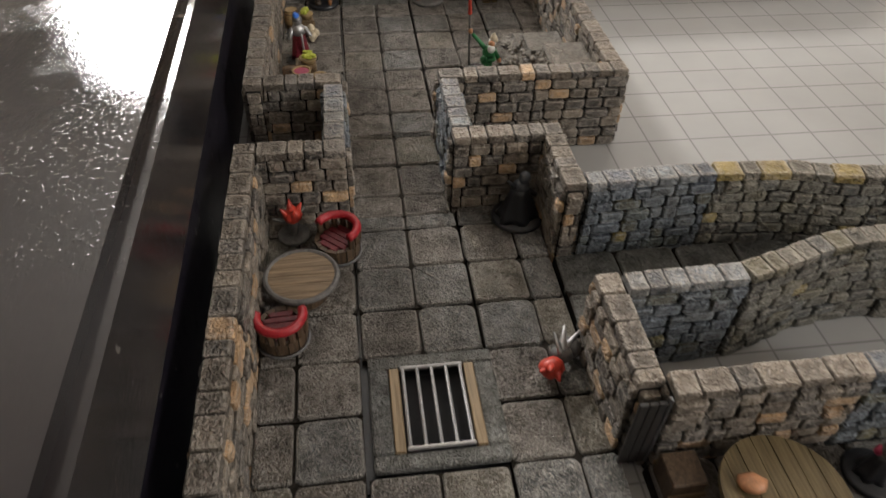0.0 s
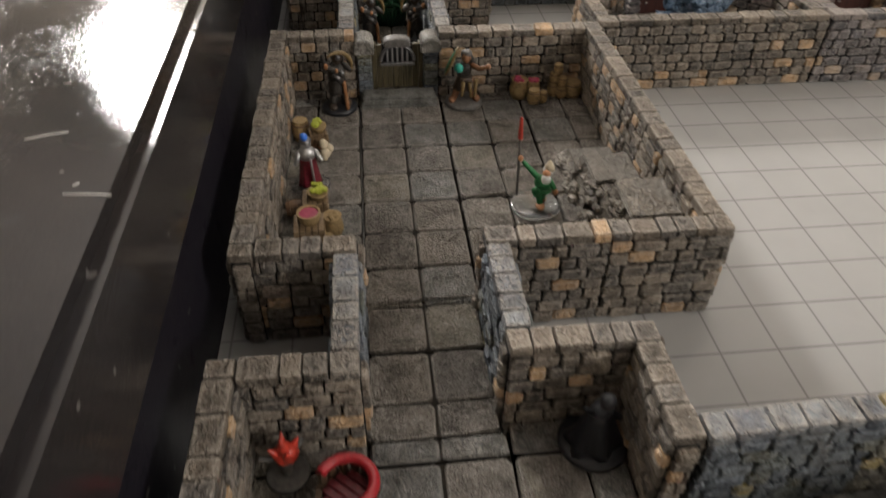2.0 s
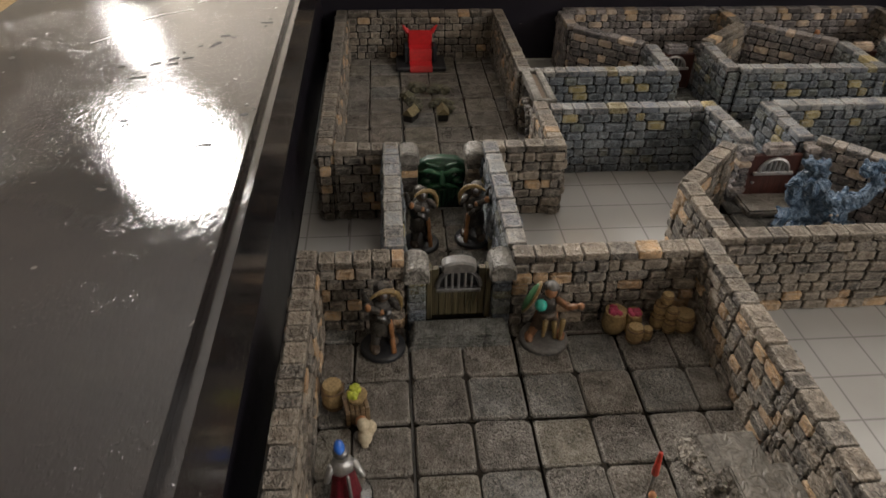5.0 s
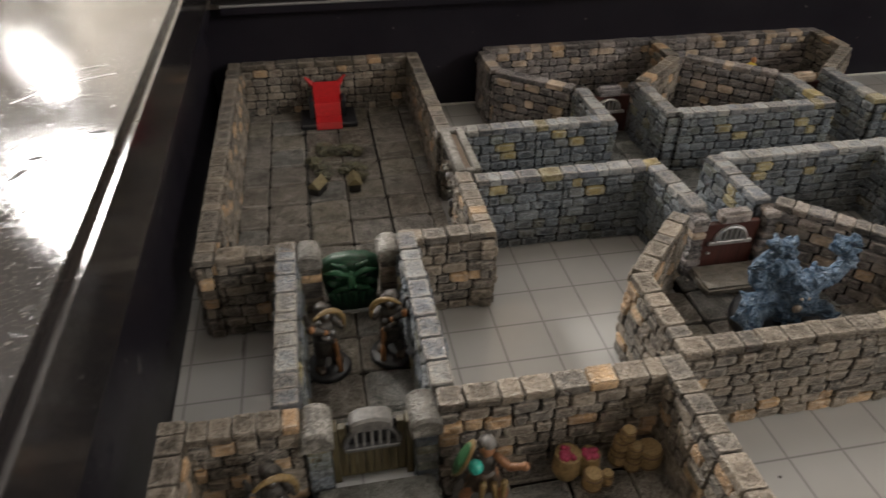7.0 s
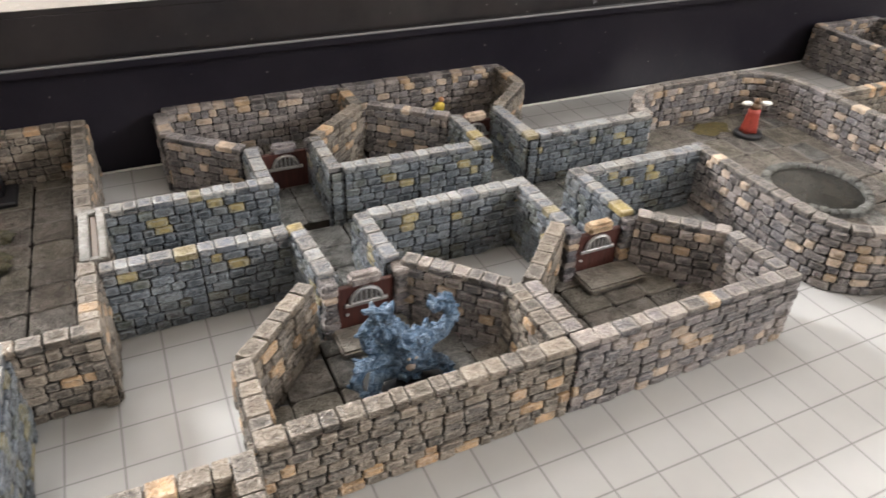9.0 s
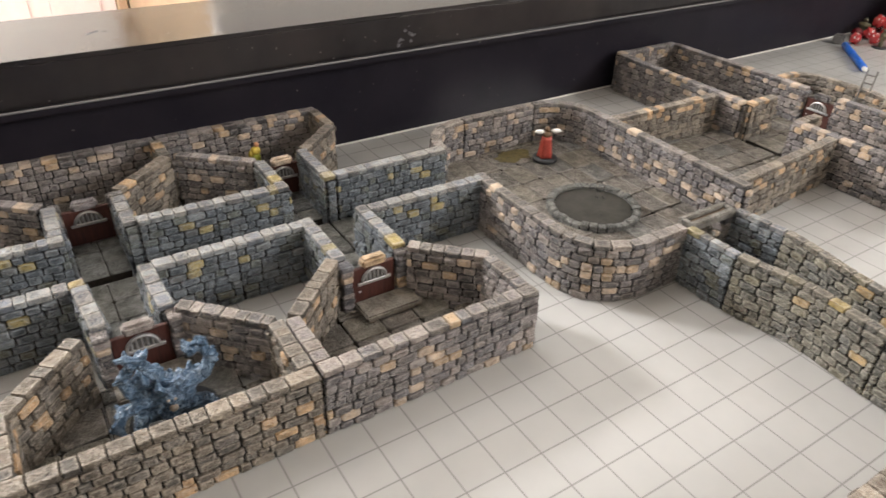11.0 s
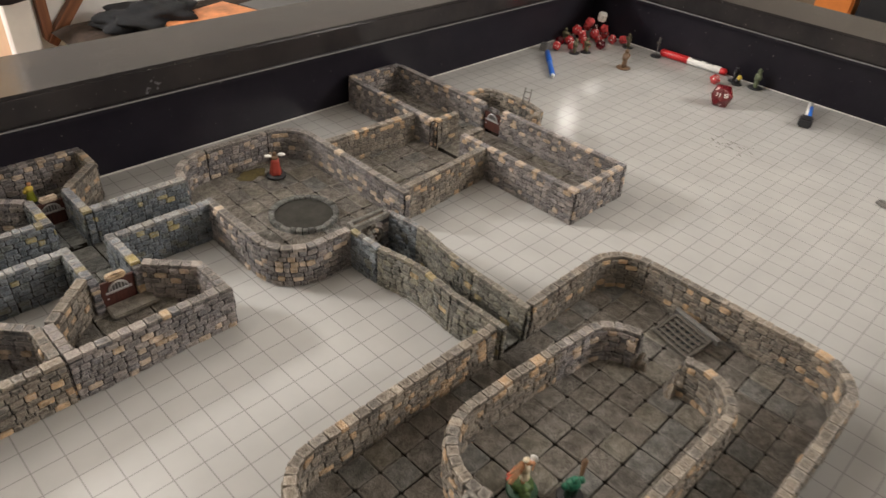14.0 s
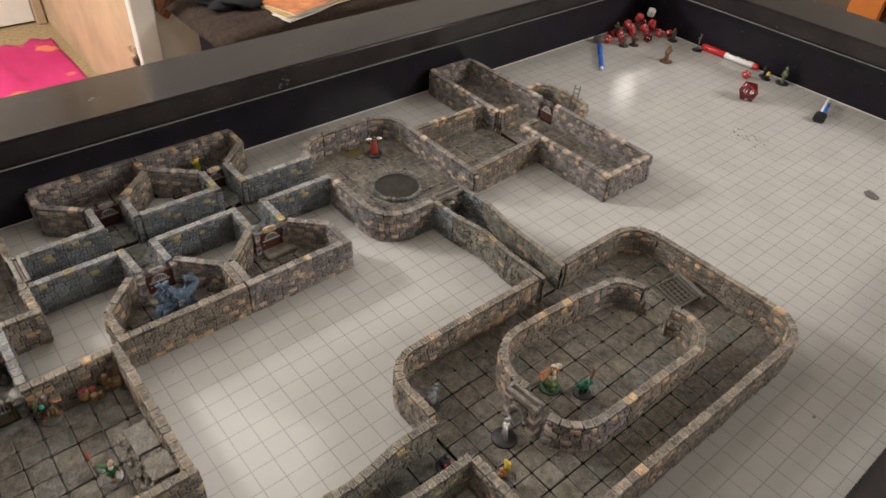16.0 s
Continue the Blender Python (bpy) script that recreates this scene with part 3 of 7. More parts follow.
for b in ((TX0, WEST_EDGE - 0.3, SOUTH_EDGE, NORTH_EDGE), (EAST_EDGE - 0.04, TX1, SOUTH_EDGE, NORTH_EDGE),
          (WEST_EDGE, EAST_EDGE - 0.05, NORTH_EDGE - 0.04, TY1), (WEST_EDGE, EAST_EDGE - 0.05, TY0, SOUTH_EDGE + 0.04)):
    table_part("lip", *b, 3.45, 3.715, 0.02, "black lip under the rail cap", BOARD)
for a, b in (((EAST_EDGE - 0.04, SOUTH_EDGE), (EAST_EDGE - 0.04, NORTH_EDGE - 0.05)), ((WEST_EDGE, NORTH_EDGE - 0.045), (EAST_EDGE - 0.05, NORTH_EDGE - 0.045))):
    bm = limb(bmesh.new(), (a[0] - tcx, a[1] - tcy, 3.7 - GROUND), (b[0] - tcx, b[1] - tcy, 3.7 - GROUND), 0.042, 0.042, 12)
    part("bead", bm, WORNEDGE, table, "worn pale edge of the lip")
for b in ((TX0 - 1.6, TX0, TY0 - 1.6, TY1 + 1.6), (TX1, TX1 + 1.6, TY0 - 1.6, TY1 + 1.6), (TX0, TX1, TY1, TY1 + 1.6), (TX0, TX1, TY0 - 1.6, TY0)):
    table_part("inner_board", *b, -0.05, 3.45, 0.0, "dull black inner board", BOARD)
for x in (TX0 - 3, TX1 + 1):
    for y in (TY0 - 3, TY1 + 1):
        table_part("leg", x, x + 3, y, y + 3, GROUND, -1.5, 0.1)
# scratches and pits in the varnish of the rail beside the dungeon
rr = random.Random(21)
PALE_SCRATCH = plain("bare_wood_scratch", (0.3, 0.29, 0.27), 0.35, 0, 0.2, 300.0)
bends = [[(-20.05, -7.91), (-19.85, -7.93), (-19.66, -7.95)], [(-20.65, -7.02), (-20.45, -6.95), (-20.3, -6.92)], [(-21.6, 6.6), (-21.0, 7.3), (-20.3, 7.6)],
         [(-22.6, 5.2), (-22.1, 5.9), (-21.6, 6.2)], [(-22.9, 4.4), (-22.5, 4.9), (-22.2, 5.1)], [(-20.9, 7.9), (-20.5, 8.0)], [(-21.95, -1.44), (-21.86, -1.75), (-21.8, -2.0), (-21.7, -2.25), (-21.62, -2.46)]]
for k in range(22):
    x, y, a, w = rr.uniform(-24.5, -19.95), rr.uniform(-9, 8), rr.gauss(1.3, 0.5), rr.choice((0.03, 0.05, 0.09))
    bends.append([(x, y), (x + w * math.cos(a), y + w * math.sin(a))])
for line in bends:
    bm = bmesh.new()
    for a, b in zip(line, line[1:]):
        limb(bm, (a[0] - tcx, a[1] - tcy, RAILTOP - GROUND - 0.003), (b[0] - tcx, b[1] - tcy, RAILTOP - GROUND - 0.003), 0.012, 0.012, 6)
    part("scratch", bm, PALE_SCRATCH, table)
CHALK = plain("pale_smudge", (0.07, 0.07, 0.078), 0.6, 0, 0.8, 260.0)
for x, y, z, spread, count in ((4.13, NORTH_EDGE - 0.002, 4.33, 0.16, 9), (3.72, NORTH_EDGE - 0.002, 4.02, 0.08, 3)):
    for k in range(count):
        part("smudge", blob(bmesh.new(), x + rr.gauss(0, spread) - tcx, y - tcy, z + rr.gauss(0, spread) - GROUND, rr.uniform(0.03, 0.1), 0.005, rr.uniform(0.02, 0.07), 0.9, 2, 2.2), CHALK, table)
for k in range(5):
    part("smudge", blob(bmesh.new(), -6.8 + rr.gauss(0, 0.2) - tcx, 18.7 + rr.gauss(0, 0.14) - tcy, RAILTOP - 0.011 - GROUND, rr.uniform(0.05, 0.12), rr.uniform(0.03, 0.08), 0.004, 0.9, 2, 2.2), CHALK, table)
bm = box(bmesh.new(), TX0 + 0.02, TX1 - 0.02, TY0 + 0.02, TY1 - 0.02, -0.048, 0.0)
play_mat = solid("grid_mat", bm, MAT, "pale grey vinyl battle mat with a one-inch grid", "game mat")
WHITE_VINYL = plain("white_vinyl", (0.72, 0.71, 0.68), 0.4, 0, 0.1, 60.0)
for b in ((TX0 + 0.5, TX1 - 0.2, TY1 - 0.13, TY1 - 0.03), (TX1 - 0.13, TX1 - 0.03, TY0 + 0.2, TY1 - 0.15)):
    part("edge_band", box(bmesh.new(), *b, 0.004, 0.05, 0.01), WHITE_VINYL, play_mat, "pale curled mat edge")

DENT = plain("bruised_varnish", (0.012, 0.011, 0.012), 0.75, 0, 0.4, 300.0, 0.0006)
for (x0, y0), (x1, y1), count in (((-22.1, 2.7), (-20.0, 5.5), 22), ((-20.5, 0.6), (-19.8, 1.9), 12), ((-22.6, -0.4), (-21.2, 1.6), 6)):
    for k in range(count):
        f = rr.random()
        w = rr.choice((0.015, 0.025, 0.05))
        dent = part("dent", blob(bmesh.new(), 0, 0, 0, w * rr.uniform(1.2, 2.6), w * rr.uniform(0.6, 1.1), 0.004, 0.7, 2, 2.0), DENT, table)
        dent.matrix_basis = pose(U * (x0 + f * (x1 - x0) + rr.gauss(0, 0.1) - tcx), U * (y0 + f * (y1 - y0) + rr.gauss(0, 0.16) - tcy), U * (RAILTOP - GROUND + 0.001), 0, 0, rr.uniform(0, 70))

# ---- dungeon walls ----
LB = "painted brown and grey stone-block dungeon wall piece with tan stones"
LU = "painted blue-grey stone-block dungeon wall piece with ochre stones"
LO = "painted olive-grey stone-block dungeon wall piece, gently curved"
LP = "painted grey and rose stone-block dungeon wall piece"
h = TH / 2
# common room with the sunken grate
straight_wall(-19.55, -16.9, -19.55, -6.95, "brown", LB)
straight_wall(-19.35, -7.14, -17.8, -7.14, "brown", LB)
straight_wall(-14.14, -10.67, -14.14, -12.6, "brown", LB)
straight_wall(-13.9, -12.64, -11.2, -12.63, "brown", LB)
straight_wall(-11.19, -12.63, -8.6, -12.62, "blue", LU)
# alcove with the dark figure
straight_wall(-15.87, -6.97, -13.83, -6.97, "brown", LB)
straight_wall(-14.02, -7.17, -14.02, -8.66, "brown", LB)
# short passage
straight_wall(-17.99, -6.94, -17.99, -5.05, "blue", LU)
straight_wall(-15.68, -6.76, -15.68, -5.05, "blue", LU)
# great hall
straight_wall(-19.55, -5.02, -19.55, 2.95, "brown", LB)
straight_wall(-19.35, -4.83, -17.81, -4.83, "brown", LB)
straight_wall(-15.86, -4.83, -11.87, -4.83, "brown", LB)
straight_wall(-12.07, -4.63, -12.07, 2.95, "brown", LB)
straight_wall(-19.35, 2.72, -17.81, 2.72, "brown", LB)
straight_wall(-15.83, 2.72, -12.27, 2.72, "brown", LB)
# gallery behind the gate
straight_wall(-17.99, 2.95, -17.99, 7.05, "blue", LU)
straight_wall(-15.68, 2.95, -15.68, 7.05, "blue", LU)
# throne room
straight_wall(-19.5, 6.72, -19.5, 16.95, "brown", LB, False)
straight_wall(-19.3, 6.9, -17.8, 6.9, "brown", LB)
straight_wall(-15.82, 6.9, -14.1, 6.9, "brown", LB)
straight_wall(-14.08, 6.72, -14.08, 9.2, "brown", LB, False)
straight_wall(-14.08, 11.2, -14.08, 16.95, "brown", LB, False)
straight_wall(-19.3, 16.75, -14.28, 16.75, "brown", LB, False)

# east-west corridor and its side passages
straight_wall(-13.85, 11.3, -9.6, 11.3, "blue", LU, False)
straight_wall(-13.85, 8.85, -9.85, 8.85, "blue", LU, False)
straight_wall(-9.66, 9.04, -9.5, 6.85, "blue", LU, False)
straight_wall(-9.78, 11.5, -9.78, 13.3, "blue", LU, False)
straight_wall(-7.92, 11.3, -7.92, 13.4, "blue", LU, False)
straight_wall(-7.72, 11.35, -3.4, 11.3, "blue", LU, False)
straight_wall(-3.42, 11.1, -3.42, 13.3, "blue", LU, False)
straight_wall(-1.85, 11.1, -1.85, 13.5, "blue", LU, False)
straight_wall(-1.65, 11.25, 2.55, 11.25, "blue", LU, False)
straight_wall(-8.06, 8.95, -8.0, 6.9, "blue", LU, False)
straight_wall(-7.87, 8.82, -3.62, 8.85, "blue", LU, False)
straight_wall(-3.62, 9.05, -3.62, 6.7, "blue", LU, False)
straight_wall(-1.9, 8.95, -1.9, 6.5, "blue", LU, False)
straight_wall(-1.7, 8.75, 2.4, 8.72, "blue", LU, False)

# the two door rooms in front
straight_wall(-11.85, 3.06, -5.86, 3.06, "brown", LB, False, piece=6.0)
straight_wall(-5.8, 3.06, 0.06, 3.06, "pink", LP, False, piece=6.0)
straight_wall(-11.66, 3.26, -11.66, 5.0, "brown", LB)
straight_wall(-11.62, 5.0, -10.0, 6.7, "brown", LB, False)
straight_wall(-7.75, 6.85, -6.05, 5.1, "pink", LP, False)
straight_wall(-6.02, 5.05, -6.02, 3.26, "brown", LB, False)
straight_wall(-5.62, 3.26, -5.62, 5.0, "pink", LP, False)
straight_wall(-5.55, 5.05, -3.8, 6.75, "brown", LB, False)
straight_wall(-1.7, 6.4, -0.1, 4.85, "pink", LP, False)
straight_wall(-0.14, 4.8, -0.14, 3.26, "pink", LP, False)
# the two angled rooms behind
straight_wall(-11.75, 17.0 - 0.12, -6.0, 16.84, "pink", LP, None)
straight_wall(-5.95, 16.84, 0.1, 16.84, "pink", LP, None)
straight_wall(-11.8, 16.65, -11.8, 15.05, "pink", LP, None)
straight_wall(-11.75, 15.0, -9.95, 13.4, "pink", LP, None)
straight_wall(-7.85, 13.5, -6.0, 15.2, "brown", LB, None)
straight_wall(-6.0, 15.25, -6.0, 16.65, "brown", LB, None)
straight_wall(-5.6, 15.2, -3.55, 13.4, "pink", LP, None)
straight_wall(-0.05, 16.65, -0.05, 15.1, "brown", LB, None)
straight_wall(-0.08, 15.05, -1.75, 13.55, "brown", LB, None)

# cistern room
wall_section([(2.45, 9.0)] + [(2.45, 7.6)] + [(2.45, 5.2)] + arc(4.2, 5.0, 1.75, 184, 268, 8) + [(5.75, 3.24)], "pink", LP, False)
wall_section([(2.5, 11.2)] + arc(4.6, 11.2, 2.1, 175, 92, 7, 1.9), "pink", LP, False)
wall_section([(4.6, 13.1), (6.0, 13.1), (8.0, 13.1)], "pink", LP, False)
wall_section(arc(8.0, 11.3, 1.75, 88, 2, 7, 1.8) + [(9.75, 9.3)], "pink", LP, False)
straight_wall(9.75, 9.3, 9.7, 3.9, "pink", LP, False, piece=2.8)
# winding passage from the cistern room to the arena
NARROW = 0.27
wall_section([(5.86, 3.1), (5.87, 2.2), (5.9, 1.4)], "blue", LU, False, th=NARROW)
wall_section([(5.9, 1.39), (6.02, 0.7), (6.19, 0.05), (6.25, -0.6), (6.25, -1.0), (6.15, -1.9), (6.06, -2.7)], "olive", LO, False, th=NARROW)
wall_section([(6.06, -2.71), (6.07, -3.3), (6.1, -3.9), (6.12, -5.2)], "olive", LO, False, th=NARROW)
wall_section([(8.0, 3.1), (8.12, 2.2), (8.2, 1.5)], "blue", LU, False, th=NARROW)
wall_section([(8.2, 1.49), (8.2, 1.2), (8.06, 0.4), (7.9, -0.3), (7.77, -1.2), (7.71, -2.3)], "olive", LO, False, th=NARROW)
wall_section([(7.71, -2.31), (7.67, -3.9), (7.62, -5.1)], "olive", LO, False, th=NARROW)
# winding passage from the common room to the arena
wall_section([(-13.8, -8.5), (-12.6, -8.45), (-11.5, -8.42)], "blue", LU)
wall_section([(-11.49, -8.42), (-10.2, -8.5), (-9.0, -8.75), (-7.8, -8.85), (-6.6, -8.7), (-5.4, -8.5), (-3.6, -8.5)], "olive", LO)
wall_section([(-13.9, -10.88), (-13.0, -10.86), (-12.05, -10.83)], "blue", LU)
wall_section([(-12.04, -10.83), (-11.4, -10.66), (-10.6, -10.4), (-9.9, -10.29), (-9.2, -10.27), (-8.2, -10.4)], "olive", LO)
wall_section([(-8.19, -10.4), (-6.6, -10.55), (-5.0, -10.6), (-3.6, -10.6)], "olive", LO, False)

# north-east rooms
straight_wall(9.95, 10.35, 15.85, 10.2, "brown", LB, None)
straight_wall(9.9, 4.35, 15.95, 4.85, "brown", LB, None)
straight_wall(16.35, 16.5, 20.35, 16.5, "pink", LP, None)
straight_wall(16.35, 16.3, 16.2, 8.95, "pink", LP, None)
straight_wall(20.3, 16.3, 20.3, 8.7, "pink", LP, None)
straight_wall(16.3, 8.8, 18.0, 8.8, "brown", LB, None)
straight_wall(16.2, 6.6, 16.2, -1.1, "pink", LP, None)
straight_wall(20.3, 7.2, 20.3, -1.1, "pink", LP, None)
straight_wall(16.4, -0.95, 20.1, -0.95, "pink", LP, None)
straight_wall(16.3, 6.5, 17.6, 6.5, "brown", LB, None)
wall_section([(20.6, 10.3)] + arc(21.1, 8.9, 1.35, 85, 0, 6, 1.5) + [(22.45, 7.2), (22.2, 6.1), (21.3, 5.7)], "brown", LB, None)

# arena
wall_section(arc(-1.9, -6.5, 1.6, 180, 90, 6) + [(0.0, -4.9), (3.0, -4.9), (5.85, -4.92)], "brown", LB, False)
wall_section([(7.85, -4.95), (10.0, -4.9), (12.0, -4.9)] + arc(12.15, -6.55, 1.65, 85, 0, 7), "brown", LB, False)
wall_section([(13.8, -6.6), (13.8, -9.0), (13.8, -11.4), (13.8, -13.4)], "brown", LB, False)
wall_section(arc(12.1, -13.4, 1.7, 0, -90, 7) + [(10.0, -15.1), (7.0, -15.1)], "brown", LB, False)
wall_section([(7.0, -15.1), (4.0, -15.05), (1.0, -15.0), (-2.0, -15.0), (-4.5, -15.0)], "brown", LB, False)
wall_section([(-3.5, -6.5), (-3.5, -8.2)], "brown", LB, False)
wall_section([(-3.5, -10.75), (-3.5, -15.0)], "brown", LB, False)
# arena's inner ring
wall_section(arc(2.6, -9.0, 2.1, 195, 90, 9) + [(4.5, -6.95), (6.8, -7.1)], "brown", LB, False)
wall_section([(6.8, -7.1), (8.0, -7.25)] + arc(8.2, -8.7, 1.45, 90, 0, 7), "pink", LP, False)
wall_section(arc(8.1, -11.0, 1.7, 20, -90, 8) + [(6.0, -12.65), (3.5, -12.6)], "brown", LB, False)
wall_section([(3.5, -12.6), (2.0, -12.55)] + arc(1.9, -10.8, 1.75, 268, 190, 6), "pink", LP, False)

# ---- dungeon floors ----
LF = "worn dark grey-brown flagstone floor piece with rounded slabs"
floor_tiles(-19.36, -14.25, -16.9, -7.32, LF, keep=lambda x, y: not (-17.7 < x < -15.8 and -12.6 < y < -10.65))
floor_tiles(-13.95, -10.0, -15.4, -12.84, LF, lx=-13.95, ly=-12.84)
floor_tiles(-17.8, -15.87, -7.32, -4.62, LF)
floor_tiles(-15.87, -14.25, -8.7, -7.2, LF)
floor_tiles(-14.25, -3.6, -10.45, -8.65, LF, style="grey", ly=-8.65, lx=-14.2, wide=1.15)
floor_tiles(-19.36, -12.27, -4.62, 2.52, LF)
floor_tiles(-17.8, -15.87, 2.98, 6.7, LF, ly=2.98)
floor_tiles(-19.3, -14.28, 7.1, 16.55, LF, lx=-17.6, ly=7.1)
floor_tiles(-13.85, 2.4, 9.05, 11.1, LF, ly=9.05, style="grey")
for x0 in (-9.5, -3.5):
    floor_tiles(x0, x0 + 1.5, 6.8, 9.05, LF, lx=x0, ly=6.8, pitch=0.75, style="grey")
    floor_tiles(x0, x0 + 1.5, 11.4, 13.5, LF, lx=x0, ly=11.4, pitch=0.75, style="grey")
floor_tiles(-11.45, -6.2, 3.26, 6.6, LF, keep=lambda x, y: y < 5.2 + 1.0 * (x + 11.4) and y < 5.2 - 1.0 * (x + 6.2))
floor_tiles(-5.4, -0.35, 3.26, 6.6, LF, keep=lambda x, y: y < 5.2 + 1.0 * (x + 5.4) and y < 5.2 - 1.0 * (x + 0.35))
floor_tiles(-11.6, -6.2, 13.5, 16.65, LF, keep=lambda x, y: y > 14.9 - (x + 11.4) and y > 14.9 + (x + 6.2))
floor_tiles(-5.8, -0.25, 13.5, 16.65, LF, keep=lambda x, y: y > 14.9 - (x + 5.6) and y > 14.9 + (x + 0.35))
floor_tiles(2.65, 9.55, 3.4, 12.95, LF, lx=2.65, ly=3.4, wide=0.9, long=1.35,
            keep=lambda x, y: math.hypot(x - 6.3, y - 7.35) > 1.25 and not (x < 3.6 and y < 4.3))
floor_tiles(9.95, 16.1, 4.9, 10.1, LF, lx=9.95, ly=4.9, wide=1.3)
floor_tiles(16.4, 20.1, -0.75, 16.3, LF, lx=16.4, ly=-0.75, long=1.3)
floor_tiles(20.5, 22.3, 6.2, 10.2, LF, lx=20.5, ly=6.2)
floor_tiles(6.3, 7.5, -5.0, 3.2, LF, lx=6.3, ly=-5.0, style="grey", wide=0.62)
floor_tiles(-3.3, 13.6, -14.9, -5.1, LF, lx=-3.3, ly=-14.9,
            keep=lambda x, y: not ((x < -2.4 and y > -5.9) or (x > 12.8 and (y > -5.9 or y < -14.2))))
for q in ((-1.9, -6.5, 1.5, 180, 90), (12.15, -6.55, 1.55, 90, 0), (12.1, -13.4, 1.6, 0, -90), (4.2, 5.0, 1.65, 180, 270), (4.6, 11.2, 1.95, 180, 90), (8.0, 11.3, 1.65, 90, 0)):
    corner_floor(*q)
# ---- things: helpers ----
def fused(me, voxel):
    """The overlapping solids of a mesh melted into one skin."""
    ob = new("tmp", me)
    mod = ob.modifiers.new("melt", "REMESH")
    mod.mode, mod.voxel_size = "VOXEL", voxel
    out = bpy.data.meshes.new_from_object(ob.evaluated_get(bpy.context.evaluated_depsgraph_get()))
    bpy.data.objects.remove(ob)
    bpy.data.meshes.remove(me)
    return out


def figure(name, x, y, z, label, category, pieces, turn=0.0, group="", smooth=True, size=1.0):
    """A small cast figure or model as ONE mesh; pieces are (builder, material)."""
    big = bmesh.new()
    mats = []
    for build, mat, *voxel in pieces:
        bm = bmesh.new()
        build(bm)
        bmesh.ops.recalc_face_normals(bm, faces=bm.faces)
        me = bpy.data.meshes.new("tmp")
        bm.to_mesh(me)
        bm.free()
        if voxel:
            me = fused(me, voxel[0])
        k = len(big.faces)
        big.from_mesh(me)
        big.faces.ensure_lookup_table()
        if mat not in mats:
            mats.append(mat)
        for f in list(big.faces)[k:]:
            f.material_index = mats.index(mat)
            f.smooth = smooth
        bpy.data.meshes.remove(me)
    bmesh.ops.scale(big, vec=(U * size, U * size, U * size), verts=big.verts)
    me = bpy.data.meshes.new(name)
    big.to_mesh(me)
    big.free()
    for m in mats:
        me.materials.append(m)
    ob = new(name, me)
    ob.matrix_basis = pose(U * x, U * y, U * z, 0, 0, turn)
    return tagged(ob, label, category, group)


def disc(r, h, z=0.0, x=0.0, y=0.0, n=24):
    return lambda bm: lathe(bm, [(r * 0.9, z), (r, z + h * 0.25), (r * 0.97, z + h * 0.8), (r * 0.9, z + h)], x, y, n=n)


def bars(*rows):
    """Tapered bars, each (a, b, radius a, radius b)."""
    def build(bm):
        for a, b, ra, rb in rows:
            limb(bm, a, b, ra, rb, 8)
    return build


def lumps(*rows, rough=0.12):
    """Ovals, each (x, y, z, rx, ry, rz)."""
    def build(bm):
        for q in rows:
            blob(bm, *q, rough=rough, sub=2)
    return build


def ring_arc(bm, r, t, z, a0, a1, n=20, w=None):
    """A round bar bent along an arc."""
    w = w or t
    rings = []
    for k in range(n + 1):
        a = radians(a0 + (a1 - a0) * k / n)
        c = Vector((math.cos(a), math.sin(a), 0))
        rings.append([bm.verts.new(c * (r + w * math.cos(6.2832 * j / 8)) + Vector((0, 0, z + t * math.sin(6.2832 * j / 8)))) for j in range(8)])
    for p, s in zip(rings, rings[1:]):
        for j in range(8):
            bm.faces.new((p[j], p[(j + 1) % 8], s[(j + 1) % 8], s[j]))
    if abs(a1 - a0) < 359:
        bm.faces.new(rings[0][::-1])
        bm.faces.new(rings[-1])
    return bm


def cloak(bm, z0, z1, r0, r1, squash=0.8, folds=7, lean=0.0):
    """A hanging folded robe, wide at its hem."""
    n, m = 28, 6
    rings = []
    for i in range(m + 1):
        f = i / m
        r = r0 + (r1 - r0) * f ** 0.8
        rings.append([bm.verts.new(((r * (1 + 0.13 * (1 - f) * math.sin(folds * 6.2832 * k / n))) * math.cos(6.2832 * k / n) + lean * f,
                                    squash * (r * (1 + 0.13 * (1 - f) * math.sin(folds * 6.2832 * k / n))) * math.sin(6.2832 * k / n), z0 + (z1 - z0) * f)) for k in range(n)])
    for p, s in zip(rings, rings[1:]):
        for k in range(n):
            bm.faces.new((p[k], p[(k + 1) % n], s[(k + 1) % n], s[k]))
    bm.faces.new(rings[0][::-1])
    bm.faces.new(rings[-1])


CLEAR, _nt, _b = shader("clear_plastic")
_b.inputs["Base Color"].default_value = (0.85, 0.87, 0.88, 1)
_b.inputs["Transmission Weight"].default_value = 0.97
_b.inputs["Roughness"].default_value = 0.16
DULLBROWN = plain("dull_brown_paint", (0.06, 0.042, 0.03), 0.45, 0, 0.5, 900.0, 0.0004)
ROCK = painted_stone("dark_rock_paint", [(0.0, (0.11, 0.097, 0.083)), (0.5, (0.15, 0.132, 0.11))], (0.44, 0.4, 0.34), True, 0.45, 0.7, 330.0, 0.003, 1.2, 0.15)
GREYBASE = plain("grey_base_paint", (0.12, 0.115, 0.11), 0.5, 0, 0.4, 500.0, 0.0003)

